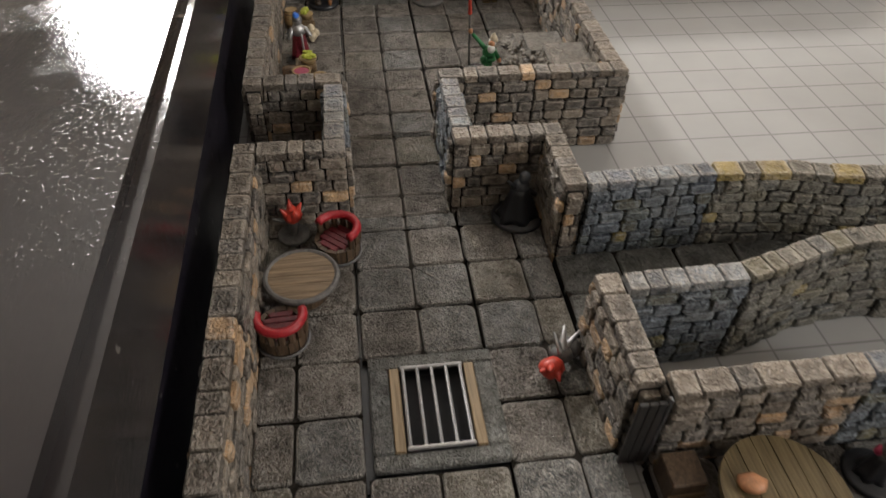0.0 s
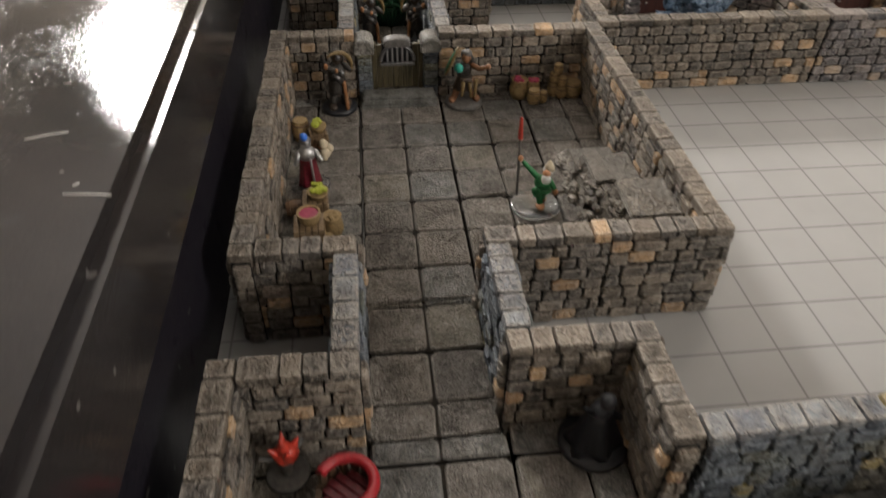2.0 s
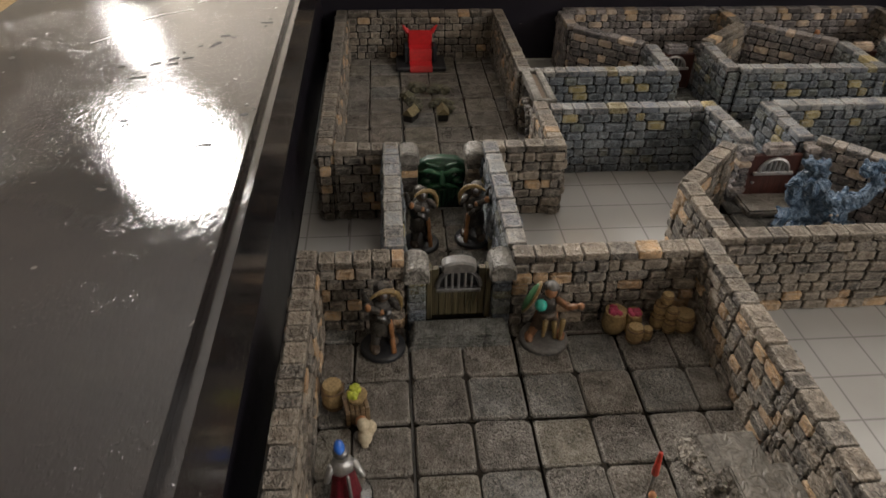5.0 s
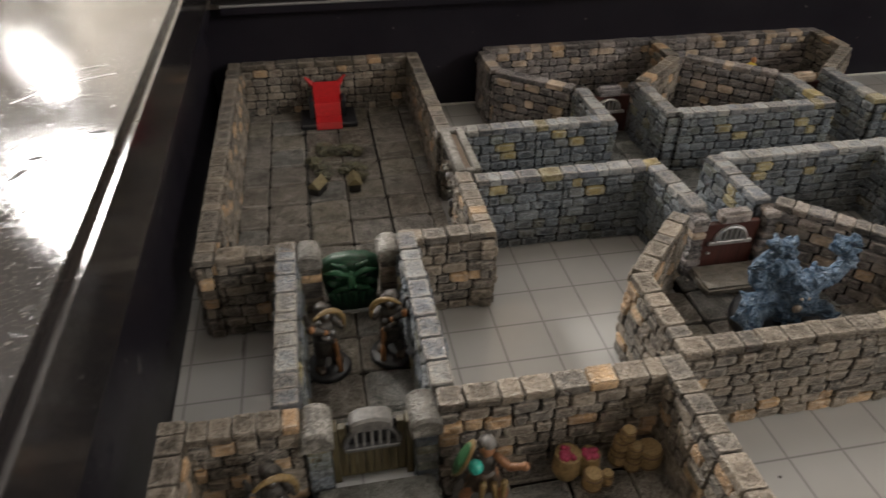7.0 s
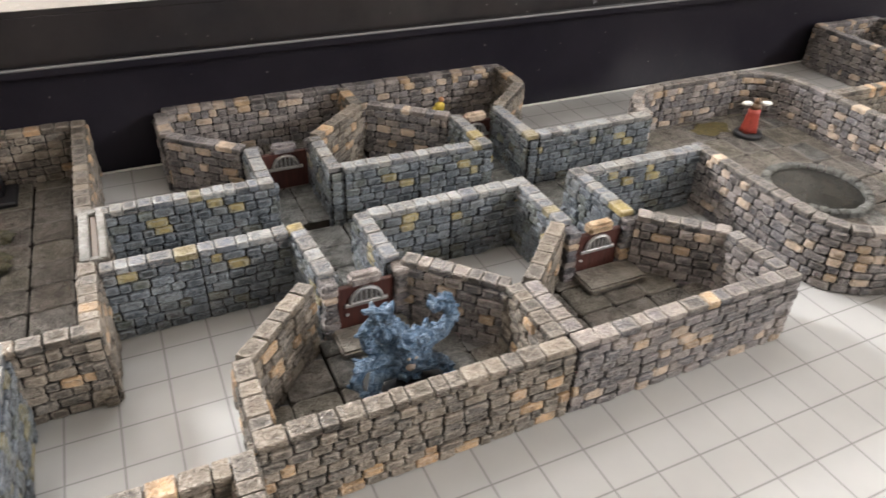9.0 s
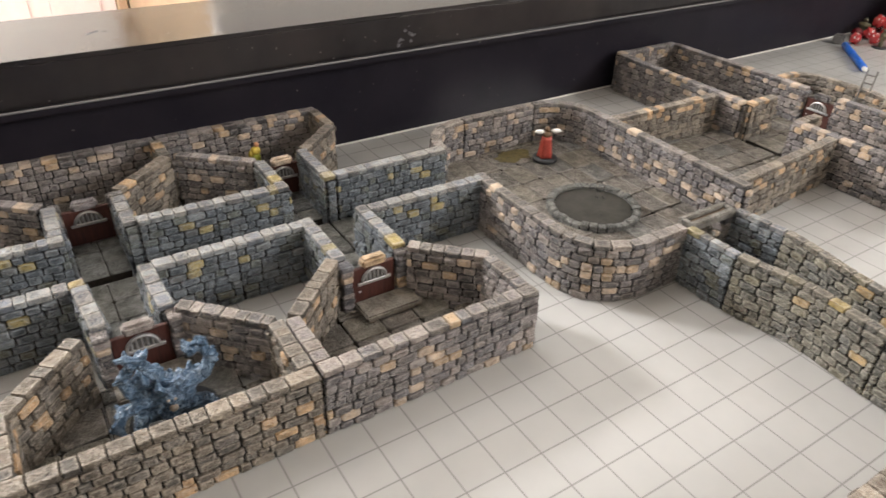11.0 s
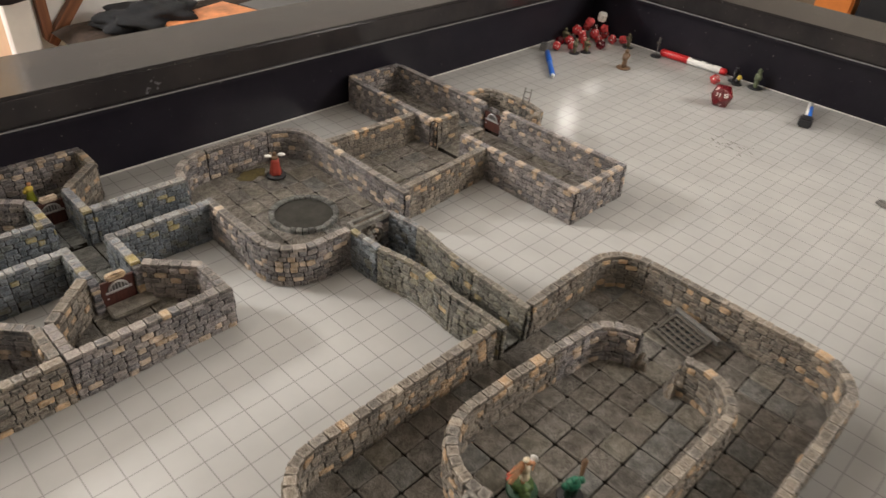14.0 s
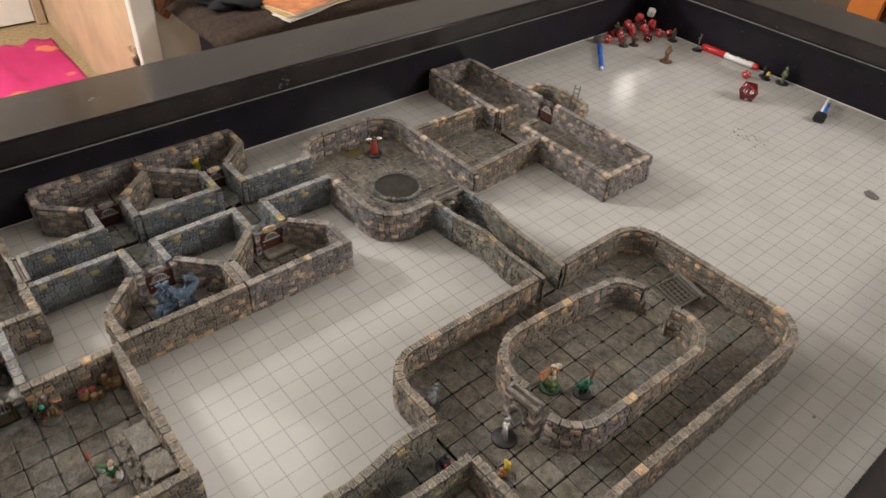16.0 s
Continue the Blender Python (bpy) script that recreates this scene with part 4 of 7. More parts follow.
# ---- common room ----
tab = thing("round_table", -18.65, -9.25, FLOOR, "round plank-topped tavern table with a grey metal rim", "model table", "tavern furniture")
part("pedestal", lathe(bmesh.new(), [(0.34, 0.0), (0.42, 0.12), (0.44, 0.28), (0.4, 0.46)]), DARKWOOD, tab)
part("rim", ring_arc(bmesh.new(), 0.575, 0.05, 0.5, 0, 360, 40), GREYBASE, tab, "painted grey metal rim")
for k in range(6):
    bm = bmesh.new()
    y0 = -0.56 + k * 0.187
    y1 = y0 + 0.178
    half = [math.sqrt(max(0.56 ** 2 - v * v, 0.005)) for v in (y0, y1)]
    vs = [bm.verts.new((sx * half[j], (y0, y1)[j], z)) for z in (0.44, 0.53) for j, sx in ((0, -1), (0, 1), (1, 1), (1, -1))]
    for q in ((0, 1, 2, 3), (4, 5, 6, 7), (0, 1, 5, 4), (1, 2, 6, 5), (2, 3, 7, 6), (3, 0, 4, 7)):
        bm.faces.new([vs[i] for i in q])
    part("plank", bm, GOLDWOOD, tab)


def barrel_stool(x, y, turn):
    s = thing("barrel_stool", x, y, FLOOR, "dark wooden barrel stool with a red padded seat and curved back", "model stool", "tavern furniture", turn=turn)
    for k in range(14):
        bm = bmesh.new()
        a0, a1 = 6.2832 * k / 14, 6.2832 * (k + 0.9) / 14
        rings = []
        for r, z in ((0.33, 0.0), (0.39, 0.2), (0.4, 0.42)):
            rings.append([bm.verts.new((q * math.cos(a), q * math.sin(a), z)) for q, a in ((r, a0), (r, a1), (r - 0.08, a1), (r - 0.08, a0))])
        for p, q in zip(rings, rings[1:]):
            for j in range(4):
                bm.faces.new((p[j], p[(j + 1) % 4], q[(j + 1) % 4], q[j]))
        bm.faces.new(rings[0][::-1])
        bm.faces.new(rings[-1])
        part("stave", bm, DARKWOOD, s)
    part("hoop", ring_arc(bmesh.new(), 0.395, 0.025, 0.12, 0, 360, 28), IRON, s)
    for k in range(5):
        y0 = -0.29 + 0.118 * k
        half = math.sqrt(0.3 ** 2 - min(abs(y0 + 0.055), 0.28) ** 2)
        part("seat_board", box(bmesh.new(), -half, half, y0, y0 + 0.11, 0.36, 0.43 + 0.004 * (k % 2), 0.012), SEATRED, s, "dark red painted seat board")
    part("backrest", ring_arc(bmesh.new(), 0.35, 0.075, 0.66, 165, 375, 26, 0.075), RED, s, "rounded red padded back and arms", True)
    for k in range(9):
        a = radians(172 + 196 * k / 8)
        part("back_stave", limb(bmesh.new(), (0.36 * math.cos(a), 0.36 * math.sin(a), 0.42), (0.36 * math.cos(a), 0.36 * math.sin(a), 0.62), 0.06, 0.06, 6), DARKWOOD, s)
    return s


barrel_stool(-18.95, -10.2, 4)
barrel_stool(-18.05, -8.3, 138)

grate = thing("floor_grate", -16.72, -11.62, FLOOR - 0.02, "floor grate with steel bars in a wood and stone frame", "model grate")
for x0, x1, y0, y1 in ((-0.96, 0.96, 0.72, 0.96), (-0.96, 0.96, -0.96, -0.72), (-0.96, -0.66, -0.715, 0.715), (0.66, 0.96, -0.715, 0.715)):
    part("kerb_stone", box(bmesh.new(), x0, x1, y0, y1, -0.1, 0.045, 0.03), GREY_SLAB, grate, "blue-grey stone kerb")
part("base", box(bmesh.new(), -1.15, 1.15, -1.15, 1.15, -0.27, -0.19), BLACK, grate, "black painted base")
part("pit", box(bmesh.new(), -0.5, 0.5, -0.7, 0.7, -0.26, -0.18), plain("pit_black_paint", (0.008, 0.008, 0.009), 0.9, 0, 0.3, 500.0), grate, "black pit floor")
for x0, x1 in ((-0.655, -0.5), (0.5, 0.655)):
    part("wood_strip", box(bmesh.new(), x0, x1, -0.71, 0.71, -0.1, 0.06, 0.015), wood("strip_wood", (0.2, 0.14, 0.075), (0.36, 0.27, 0.16), 900.0, 1), grate, "tan wooden strip")
for k in range(5):
    x = -0.44 + 0.22 * k
    part("bar", limb(bmesh.new(), (x, -0.68, 0.07), (x, 0.68, 0.07), 0.028, 0.028), STEEL, grate)
for y in (-0.68, 0.68):
    part("cross_bar", limb(bmesh.new(), (-0.47, y, 0.075), (0.47, y, 0.075), 0.032, 0.032), STEEL, grate)


def flame_figure(x, y, turn):
    return figure("flame_creature", x, y, FLOOR, "small grey figure with a flaming orange-red head", "miniature figure", [
        (disc(0.3, 0.07), GREYBASE),
        (bars(((0, 0, 0.07), (0.03, 0, 0.4), 0.07, 0.1), ((-0.05, 0.02, 0.35), (-0.3, 0.1, 0.45), 0.045, 0.03), ((0.06, 0, 0.35), (0.28, 0.12, 0.5), 0.045, 0.03)), GREYBASE),
        (lumps((0.03, 0, 0.5, 0.17, 0.15, 0.17), rough=0.2), FLAME),
        (bars(((0.03, 0, 0.55), (0.0, 0.02, 0.8), 0.13, 0.02), ((-0.05, 0, 0.52), (-0.17, 0, 0.7), 0.09, 0.015), ((0.1, 0, 0.52), (0.22, 0.03, 0.7), 0.09, 0.015),
              ((0.02, 0.07, 0.5), (0.04, 0.16, 0.74), 0.08, 0.015), ((0.02, -0.08, 0.5), (0.02, -0.16, 0.72), 0.08, 0.015)), FLAME)], turn, "flame creatures")


flame_figure(-18.86, -7.72, 20)
figure("flame_creature", -14.92, -11.28, FLOOR, "grey spined figure with an orange-red flaming head, lying against the wall", "miniature figure", [
    (lumps((0.0, 0.0, 0.2, 0.2, 0.17, 0.18), rough=0.25), FLAME),
    (bars(((0, 0, 0.2), (-0.22, -0.12, 0.3), 0.12, 0.02), ((0, 0.02, 0.25), (-0.1, -0.2, 0.4), 0.1, 0.02), ((0.05, -0.05, 0.2), (0.05, -0.27, 0.22), 0.1, 0.02)), FLAME),
    (lumps((0.2, 0.2, 0.24, 0.18, 0.16, 0.15), (0.4, 0.35, 0.2, 0.16, 0.18, 0.14), rough=0.25), GREYBASE),
    (bars(((0.2, 0.2, 0.34), (0.3, 0.55, 0.5), 0.08, 0.02), ((0.15, 0.15, 0.36), (0.1, 0.42, 0.52), 0.05, 0.015), ((0.3, 0.3, 0.3), (0.55, 0.5, 0.4), 0.05, 0.02)), STEEL)], 0)

figure("robed_statue", -14.66, -7.62, FLOOR, "black robed hooded figure on a round black base", "miniature figure", [
    (disc(0.5, 0.1), BLACK),
    (lambda bm: cloak(bm, 0.09, 0.75, 0.42, 0.17, 0.85, 6), BLACK),
    (lumps((0.0, 0, 0.78, 0.17, 0.15, 0.16), (0.03, -0.05, 0.98, 0.12, 0.12, 0.14), rough=0.1), plain("grey_black_paint", (0.05, 0.055, 0.065), 0.4, 0, 0.4, 600.0)),
    (bars(((-0.1, 0, 0.75), (-0.3, 0.02, 0.98), 0.06, 0.03), ((0.1, -0.05, 0.7), (0.28, -0.12, 0.55), 0.06, 0.05)), BLACK)], 25)

# dark doorway in the corner of the common room
BLACKOAK = plain("black_oak_paint", (0.022, 0.02, 0.019), 0.55, 0, 0.4, 500.0, 0.0003)
OLDTOP = wood("old_table_wood", (0.1, 0.075, 0.035), (0.2, 0.15, 0.075), 700.0, 1)
door_a = thing("corner_door", -14.15, -12.81, FLOOR, "black plank door with a grey metal edge at the wall's end", "model door")
for k in range(3):
    x = -0.2 + 0.125 * k
    part("plank", box(bmesh.new(), x, x + 0.12, -0.03, 0.03, 0.0, 1.42, 0.012), BLACKOAK, door_a)
part("frame", box(bmesh.new(), 0.178, 0.215, -0.045, 0.045, 0.0, 1.5, 0.012), IRON, door_a, "grey metal frame edge")


def round_top(r, z0, z1, planks):
    """The planks of a round tabletop, each cut from the disc."""
    out = []
    for k in range(planks):
        x0, x1 = -r + 2 * r * k / planks + 0.006, -r + 2 * r * (k + 1) / planks - 0.006
        xs = [x0 + (x1 - x0) * i / 6 for i in range(7)]
        rim = [(x, math.sqrt(max(r * r - x * x, 0.0004))) for x in xs]
        loop = rim + [(x, -y) for x, y in reversed(rim)]
        bm = bmesh.new()
        low = [bm.verts.new((x, y, z0)) for x, y in loop]
        high = [bm.verts.new((x, y, z1 - 0.004 * (k % 2))) for x, y in loop]
        n = len(loop)
        bm.faces.new(low)
        bm.faces.new(high[::-1])
        for i in range(n):
            bm.faces.new((low[i], high[i], high[(i + 1) % n], low[(i + 1) % n]))
        bmesh.ops.recalc_face_normals(bm, faces=bm.faces)
        out.append(bm)
    return out


side_table = thing("round_table", -12.55, -13.76, FLOOR, "round plank-topped tavern table beside a dark wall", "model table", "tavern furniture")
part("pedestal", lathe(bmesh.new(), [(0.4, 0.0), (0.3, 0.1), (0.24, 0.25), (0.36, 0.49)]), DARKWOOD, side_table)
for bm in round_top(0.82, 0.49, 0.58, 7):
    part("plank", bm, OLDTOP, side_table)
crate_a = thing("wooden_crate", -13.64, -13.2, FLOOR, "small dark wooden crate beside the wall", "model crate")
part("body", box(bmesh.new(), -0.25, 0.25, -0.25, 0.25, 0.0, 0.42, 0.02), DARKWOOD, crate_a)
for y in (-0.27, 0.255):
    part("slat", box(bmesh.new(), -0.27, 0.27, y, y + 0.016, 0.1, 0.2), GOLDWOOD, crate_a)

# Rounded tan lump in place of a small peach object of unknown kind.
solid("bread_loaf", blob(bmesh.new(), -12.98, -13.62, FLOOR + 0.66, 0.2, 0.15, 0.09, 0.25, 2, 2.0), SKIN, "small unidentified tan lump on the tavern table", "model food", smooth=True)
# The figure form is made up for a small dark purple object.
figure("dark_figure", -10.9, -13.4, FLOOR, "dark figure with a magenta patch, standing for an unidentified purple object", "miniature figure", [
    (disc(0.4, 0.08), BLACK), (lambda bm: cloak(bm, 0.08, 0.55, 0.26, 0.15, 0.8, 7), BLACK), (lumps((0, 0, 0.66, 0.16, 0.13, 0.16), (0.0, 0, 0.9, 0.1, 0.1, 0.11)), GREYBASE), (lumps((-0.12, 0.05, 0.6, 0.08, 0.07, 0.1)), MAGENTA)], 0)

# ---- great hall ----
def arch_cap(x0, x1, y0, y1, z, rise):
    """A coping block with a rounded top, curved along x."""
    bm = bmesh.new()
    m, w = (x0 + x1) / 2, (x1 - x0) / 2
    rows = []
    for y, k in ((y0, 0.9), (y0 + 0.05, 1.0), (y1 - 0.05, 1.0), (y1, 0.9)):
        prof = [(-w, 0.0), (-w, rise * 0.45)] + [(-w * math.cos(radians(a)), rise * (0.45 + 0.55 * math.sin(radians(a)))) for a in range(20, 161, 20)] + [(w, rise * 0.45), (w, 0.0)]
        rows.append([bm.verts.new((m + x * k, y, z + q * k)) for x, q in prof])
    n = len(rows[0])
    for p, q in zip(rows, rows[1:]):
        for i in range(n):
            bm.faces.new((p[i], p[(i + 1) % n], q[(i + 1) % n], q[i]))
    bm.faces.new(rows[0])
    bm.faces.new(rows[-1][::-1])
    return bm


OLIVEWOOD = wood("olive_wood", (0.035, 0.029, 0.015), (0.105, 0.087, 0.046), 1100.0, 2)
gate = thing("dungeon_gate", -16.81, 2.7, 0.0, "stone-posted plank gate with a barred arched window", "model gate")
for sx in (-1, 1):
    x0, x1 = (-0.97, -0.62) if sx < 0 else (0.62, 0.97)
    post = part("post", box(bmesh.new(), x0 + 0.03, x1 - 0.03, -0.24, 0.24, 0.0, 1.5, 0.02), CORE, gate, "dark blue-grey stone gate post")
    for k in range(8):
        z = 0.02 + k * 0.187
        for y0, y1 in ((-0.28, -0.03), (-0.02, 0.27)):
            part("post_stone", box(bmesh.new(), x0, x1, y0, y1, z, z + 0.175, 0.035), STONE[("blue", True)], post)
    part("post_cap", arch_cap(x0 - 0.07, x1 + 0.07, -0.33, 0.33, 1.45, 0.34), PALE, post, "rounded pale stone cap")
    part("stile", box(bmesh.new(), sx * 0.555 - 0.055, sx * 0.555 + 0.055, -0.13, 0.1, 0.4, 1.6, 0.015), OLIVEWOOD, gate, "olive wooden door frame")
for k in range(8):
    x = -0.495 + k * 0.124
    top = 1.08 if 1 <= k <= 6 else 1.56
    part("plank", box(bmesh.new(), x, x + 0.118, -0.06, 0.06, 0.45, top, 0.01), OLIVEWOOD, gate)
arch = part("arch", ring_arc(bmesh.new(), 0.4, 0.05, 0.0, 0, 180, 16, 0.045), IRON, gate, "dark iron arch round the window")
arch.matrix_basis = pose(0, -0.07 * U, 1.16 * U, 90, 0, 0)
# A black sheet gives the open window its shade.
part("window_dark", box(bmesh.new(), -0.37, 0.37, 0.0, 0.05, 1.085, 1.56), BLACK, gate, "black sheet standing for the shaded opening behind the bars")
part("lintel", arch_cap(-0.32, 0.32, -0.15, 0.15, 1.53, 0.22), GREYBASE, gate, "rounded grey cap over the door")
for k in range(5):
    x = -0.24 + 0.12 * k
    part("bar", limb(bmesh.new(), (x, -0.05, 1.11), (x, -0.05, 1.16 + math.sqrt(0.36 ** 2 - x * x)), 0.026, 0.026), STEEL, gate)
part("window_rail", box(bmesh.new(), -0.42, 0.42, -0.1, 0.07, 1.03, 1.11, 0.015), IRON, gate)
bm = bmesh.new()
for z0, z1, g in ((0.2, 0.33, 0.0), (0.33, 0.45, 0.04), (0.45, 0.55, 0.09)):
    box(bm, -0.96 + g, 0.96 - g, -0.85 + g * 1.6, -0.29, z0, z1, 0.03, 2)
part("step", bm, GREY_SLAB, gate, "worn rough grey stone step")


BOWTAN = plain("tan_horn_paint", (0.19, 0.13, 0.055), 0.4, 0, 0.4, 900.0, 0.0003)
DARKMAIL = plain("dark_mail_paint", (0.045, 0.04, 0.036), 0.38, 0.2, 0.8, 1100.0, 0.0007)
BARESKIN = plain("ruddy_skin_paint", (0.23, 0.11, 0.055), 0.5, 0, 0.35, 900.0)
RUST = plain("rust_brown_paint", (0.26, 0.12, 0.05), 0.45, 0, 0.4, 900.0, 0.0004)


def archer(x, y, turn, z=FLOOR, shield=None, mirror=1, name="archer_figure"):
    label = "dark mail-clad archer figure with a tan horn bow" if not shield else "archer figure with tilted green shield, turquoise shoulder and bare legs"
    m = mirror
    w = 1.0 if shield else 0.6
    legs = bars(((-0.22 * m * w, -0.04, 0.1), (-0.15 * m * w, 0.0, 0.3), 0.06, 0.08), ((-0.15 * m * w, 0.0, 0.3), (-0.08 * m, 0.02, 0.55), 0.08, 0.1),
                ((0.24 * m * w, 0.06, 0.1), (0.16 * m * w, 0.04, 0.3), 0.06, 0.08), ((0.16 * m * w, 0.04, 0.3), (0.08 * m, 0.02, 0.55), 0.08, 0.1))
    p = [(disc(0.4 if shield else 0.33, 0.09), GREYBASE if shield else BLACK), (legs, BARESKIN if shield else DARKMAIL),
         (lumps((-0.24 * m * w, -0.08, 0.12, 0.08, 0.13, 0.06), (0.26 * m * w, 0.02, 0.12, 0.08, 0.13, 0.06)), BARESKIN if shield else DULLBROWN),
         (lambda bm: cloak(bm, 0.36, 0.62, 0.24 if shield else 0.18, 0.15, 0.8, 11), DULLBROWN if shield else DARKMAIL),
         (lumps((0, 0.02, 0.74, 0.17, 0.14, 0.2), (0.0, 0.12, 0.74, 0.11, 0.08, 0.2), rough=0.3), DARKMAIL),
         (lumps((0.02, -0.02, 1.03, 0.1, 0.11, 0.12), rough=0.1), DULLBROWN if not shield else BARESKIN),
         (lumps((0.02, 0.03, 1.08, 0.12, 0.12, 0.1), (0.1 * m, 0.08, 0.95, 0.07, 0.07, 0.12), rough=0.25), DARKMAIL)]
    if shield:
        def board(bm, grow, dx):
            q = blob(bm, 0, 0, 0, 0.05 * grow, 0.15 * grow, 0.31 * grow, 0.0, 3)
            for v in q.verts:
                v.co = Vector((-0.27 + dx + v.co.x + 0.42 * v.co.z, -0.12 + v.co.y, 0.98 + v.co.z))
        p += [(lambda bm: board(bm, 1.0, 0.0), BOWTAN), (lambda bm: board(bm, 0.86, -0.02), plain("dull_green_paint", (0.03, 0.1, 0.04), 0.45, 0, 0.6, 900.0, 0.0004)), (lumps((-0.12, -0.16, 0.86, 0.1, 0.1, 0.1), rough=0.05), TURQ),
              (bars(((0.14, 0, 0.86), (0.3, -0.18, 0.88), 0.06, 0.055), ((0.3, -0.18, 0.88), (0.46, -0.22, 0.95), 0.055, 0.04)), BARESKIN),
              (lumps((0.47, -0.22, 0.95, 0.06, 0.06, 0.06)), BARESKIN), (bars(((0.24, -0.2, 0.62), (0.22, -0.26, 0.3), 0.05, 0.025)), BOWTAN), (lumps((0.04, 0.0, 1.12, 0.1, 0.11, 0.08), rough=0.1), GREYBASE),
              (bars(((-0.02, -0.18, 0.55), (-0.04, -0.22, 0.28), 0.05, 0.03), ((0.12, -0.18, 0.55), (0.15, -0.22, 0.26), 0.05, 0.03)), BOWTAN)]
    else:
        bow = [(m * (-0.02 + 0.27 * math.cos(radians(v))), -0.17 + 0.03 * math.cos(radians(v)), 0.9 + 0.3 * math.sin(radians(v))) for v in (128, 106, 84, 62, 40, 18, -4, -22)]
        p += [(bars(*[(a, b, 0.016 + 0.026 * math.sin(0.45 * k), 0.016 + 0.026 * math.sin(0.45 * (k + 1))) for k, (a, b) in enumerate(zip(bow, bow[1:]))]), BOWTAN),
              (bars(((-0.16 * m, 0, 0.86), (-0.24 * m, -0.12, 0.93), 0.07, 0.055), ((-0.24 * m, -0.12, 0.93), (-0.05 * m, -0.2, 0.88), 0.055, 0.045),
                    ((0.14 * m, 0, 0.86), (0.23 * m, -0.13, 0.82), 0.07, 0.055), ((-0.2 * m, 0.02, 0.9), (-0.24 * m, 0.0, 1.1), 0.05, 0.03), ((0.05 * m, -0.14, 0.62), (-0.1 * m, -0.15, 0.76), 0.05, 0.04)), DARKMAIL),
              (lumps((-0.05 * m, -0.21, 0.88, 0.04, 0.04, 0.045), (-0.22 * m, -0.16, 0.96, 0.045, 0.045, 0.06)), RUST),
              (bars(((0.1 * m, -0.22, 0.1), (0.1 * m, -0.16, 0.34), 0.042, 0.036), ((0.1 * m, -0.16, 0.34), (0.09 * m, -0.12, 0.6), 0.036, 0.04)), RUST),
              (lumps((-0.02 * m, -0.15, 0.7, 0.06, 0.04, 0.05), (0.06 * m, -0.14, 0.78, 0.05, 0.04, 0.04), (0.02, -0.1, 1.06, 0.05, 0.05, 0.05), rough=0.2), IRON)]
    return figure(name, x, y, z, label, "miniature figure", p, turn, "archer figures", size=1.16 if shield else 1.28)


archer(-18.25, 1.95, 15)
archer(-15.25, 2.0, -10, shield=True)
archer(-17.4, 5.15, 20)
archer(-16.2, 5.3, -15, mirror=-1)

figure("staff_figure", -14.36, -2.2, FLOOR, "green-clad white-bearded figure raising a red-tipped staff", "miniature figure", [
    (disc(0.5, 0.06, n=36), CLEAR),
    (lumps((0.08, -0.16, 0.11, 0.09, 0.12, 0.06), (0.16, 0.1, 0.11, 0.08, 0.1, 0.06)), SKIN),
    (bars(((0.08, -0.12, 0.12), (0.04, -0.02, 0.45), 0.06, 0.09), ((0.16, 0.08, 0.12), (0.12, 0.0, 0.45), 0.06, 0.08)), GREEN),
    (lumps((0.1, 0.0, 0.56, 0.17, 0.13, 0.18), (0.12, 0.0, 0.4, 0.18, 0.14, 0.09), (-0.02, -0.08, 0.42, 0.09, 0.08, 0.12), rough=0.3), GREEN),
    (bars(((0.2, 0, 0.66), (0.34, -0.06, 0.46), 0.065, 0.05), ((0.0, 0.02, 0.68), (-0.3, 0.07, 1.0), 0.065, 0.045)), GREEN),
    (lumps((0.36, -0.08, 0.4, 0.055, 0.055, 0.07), (-0.36, 0.08, 1.08, 0.055, 0.055, 0.07), (0.15, -0.05, 0.82, 0.08, 0.08, 0.09)), SKIN),
    (lumps((0.14, -0.08, 0.7, 0.1, 0.08, 0.12), (0.18, 0.02, 0.86, 0.1, 0.09, 0.1)), WHITEP),
    (lambda bm: lathe(bm, [(0.11, 0.87), (0.09, 0.94), (0.02, 1.06)], 0.2, 0.02, n=12), BONE),
    (bars(((-0.34, 0.22, 0.12), (-0.4, 0.12, 1.5), 0.026, 0.026)), GREYBASE),
    (bars(((-0.4, 0.12, 1.5), (-0.42, 0.09, 1.95), 0.05, 0.028)), FLAME)], -4)

figure("cloaked_knight", -18.82, -1.12, FLOOR, "silver armoured figure with blue plume and dark red cloak", "miniature figure", [
    (disc(0.46, 0.06), CLEAR),
    (lambda bm: cloak(bm, 0.06, 0.85, 0.26, 0.17, 0.7, 8), plain("dark_red_cloth_paint", (0.15, 0.012, 0.022), 0.5, 0, 0.5, 600.0, 0.0004)),
    (lumps((0, -0.03, 0.9, 0.21, 0.17, 0.2), (0, -0.02, 1.15, 0.13, 0.13, 0.15)), STEEL),
    (lumps((-0.02, 0.02, 1.3, 0.09, 0.15, 0.08)), BLUEP), (lumps((0.0, 0.0, 1.2, 0.14, 0.15, 0.12)), IRON),
    (bars(((0.18, -0.05, 0.95), (0.3, -0.2, 0.78), 0.07, 0.05), ((-0.18, -0.05, 0.95), (-0.28, -0.15, 0.72), 0.07, 0.05), ((0.08, -0.22, 0.1), (0.05, -0.24, 0.85), 0.03, 0.03)), STEEL)], 10, size=0.88)


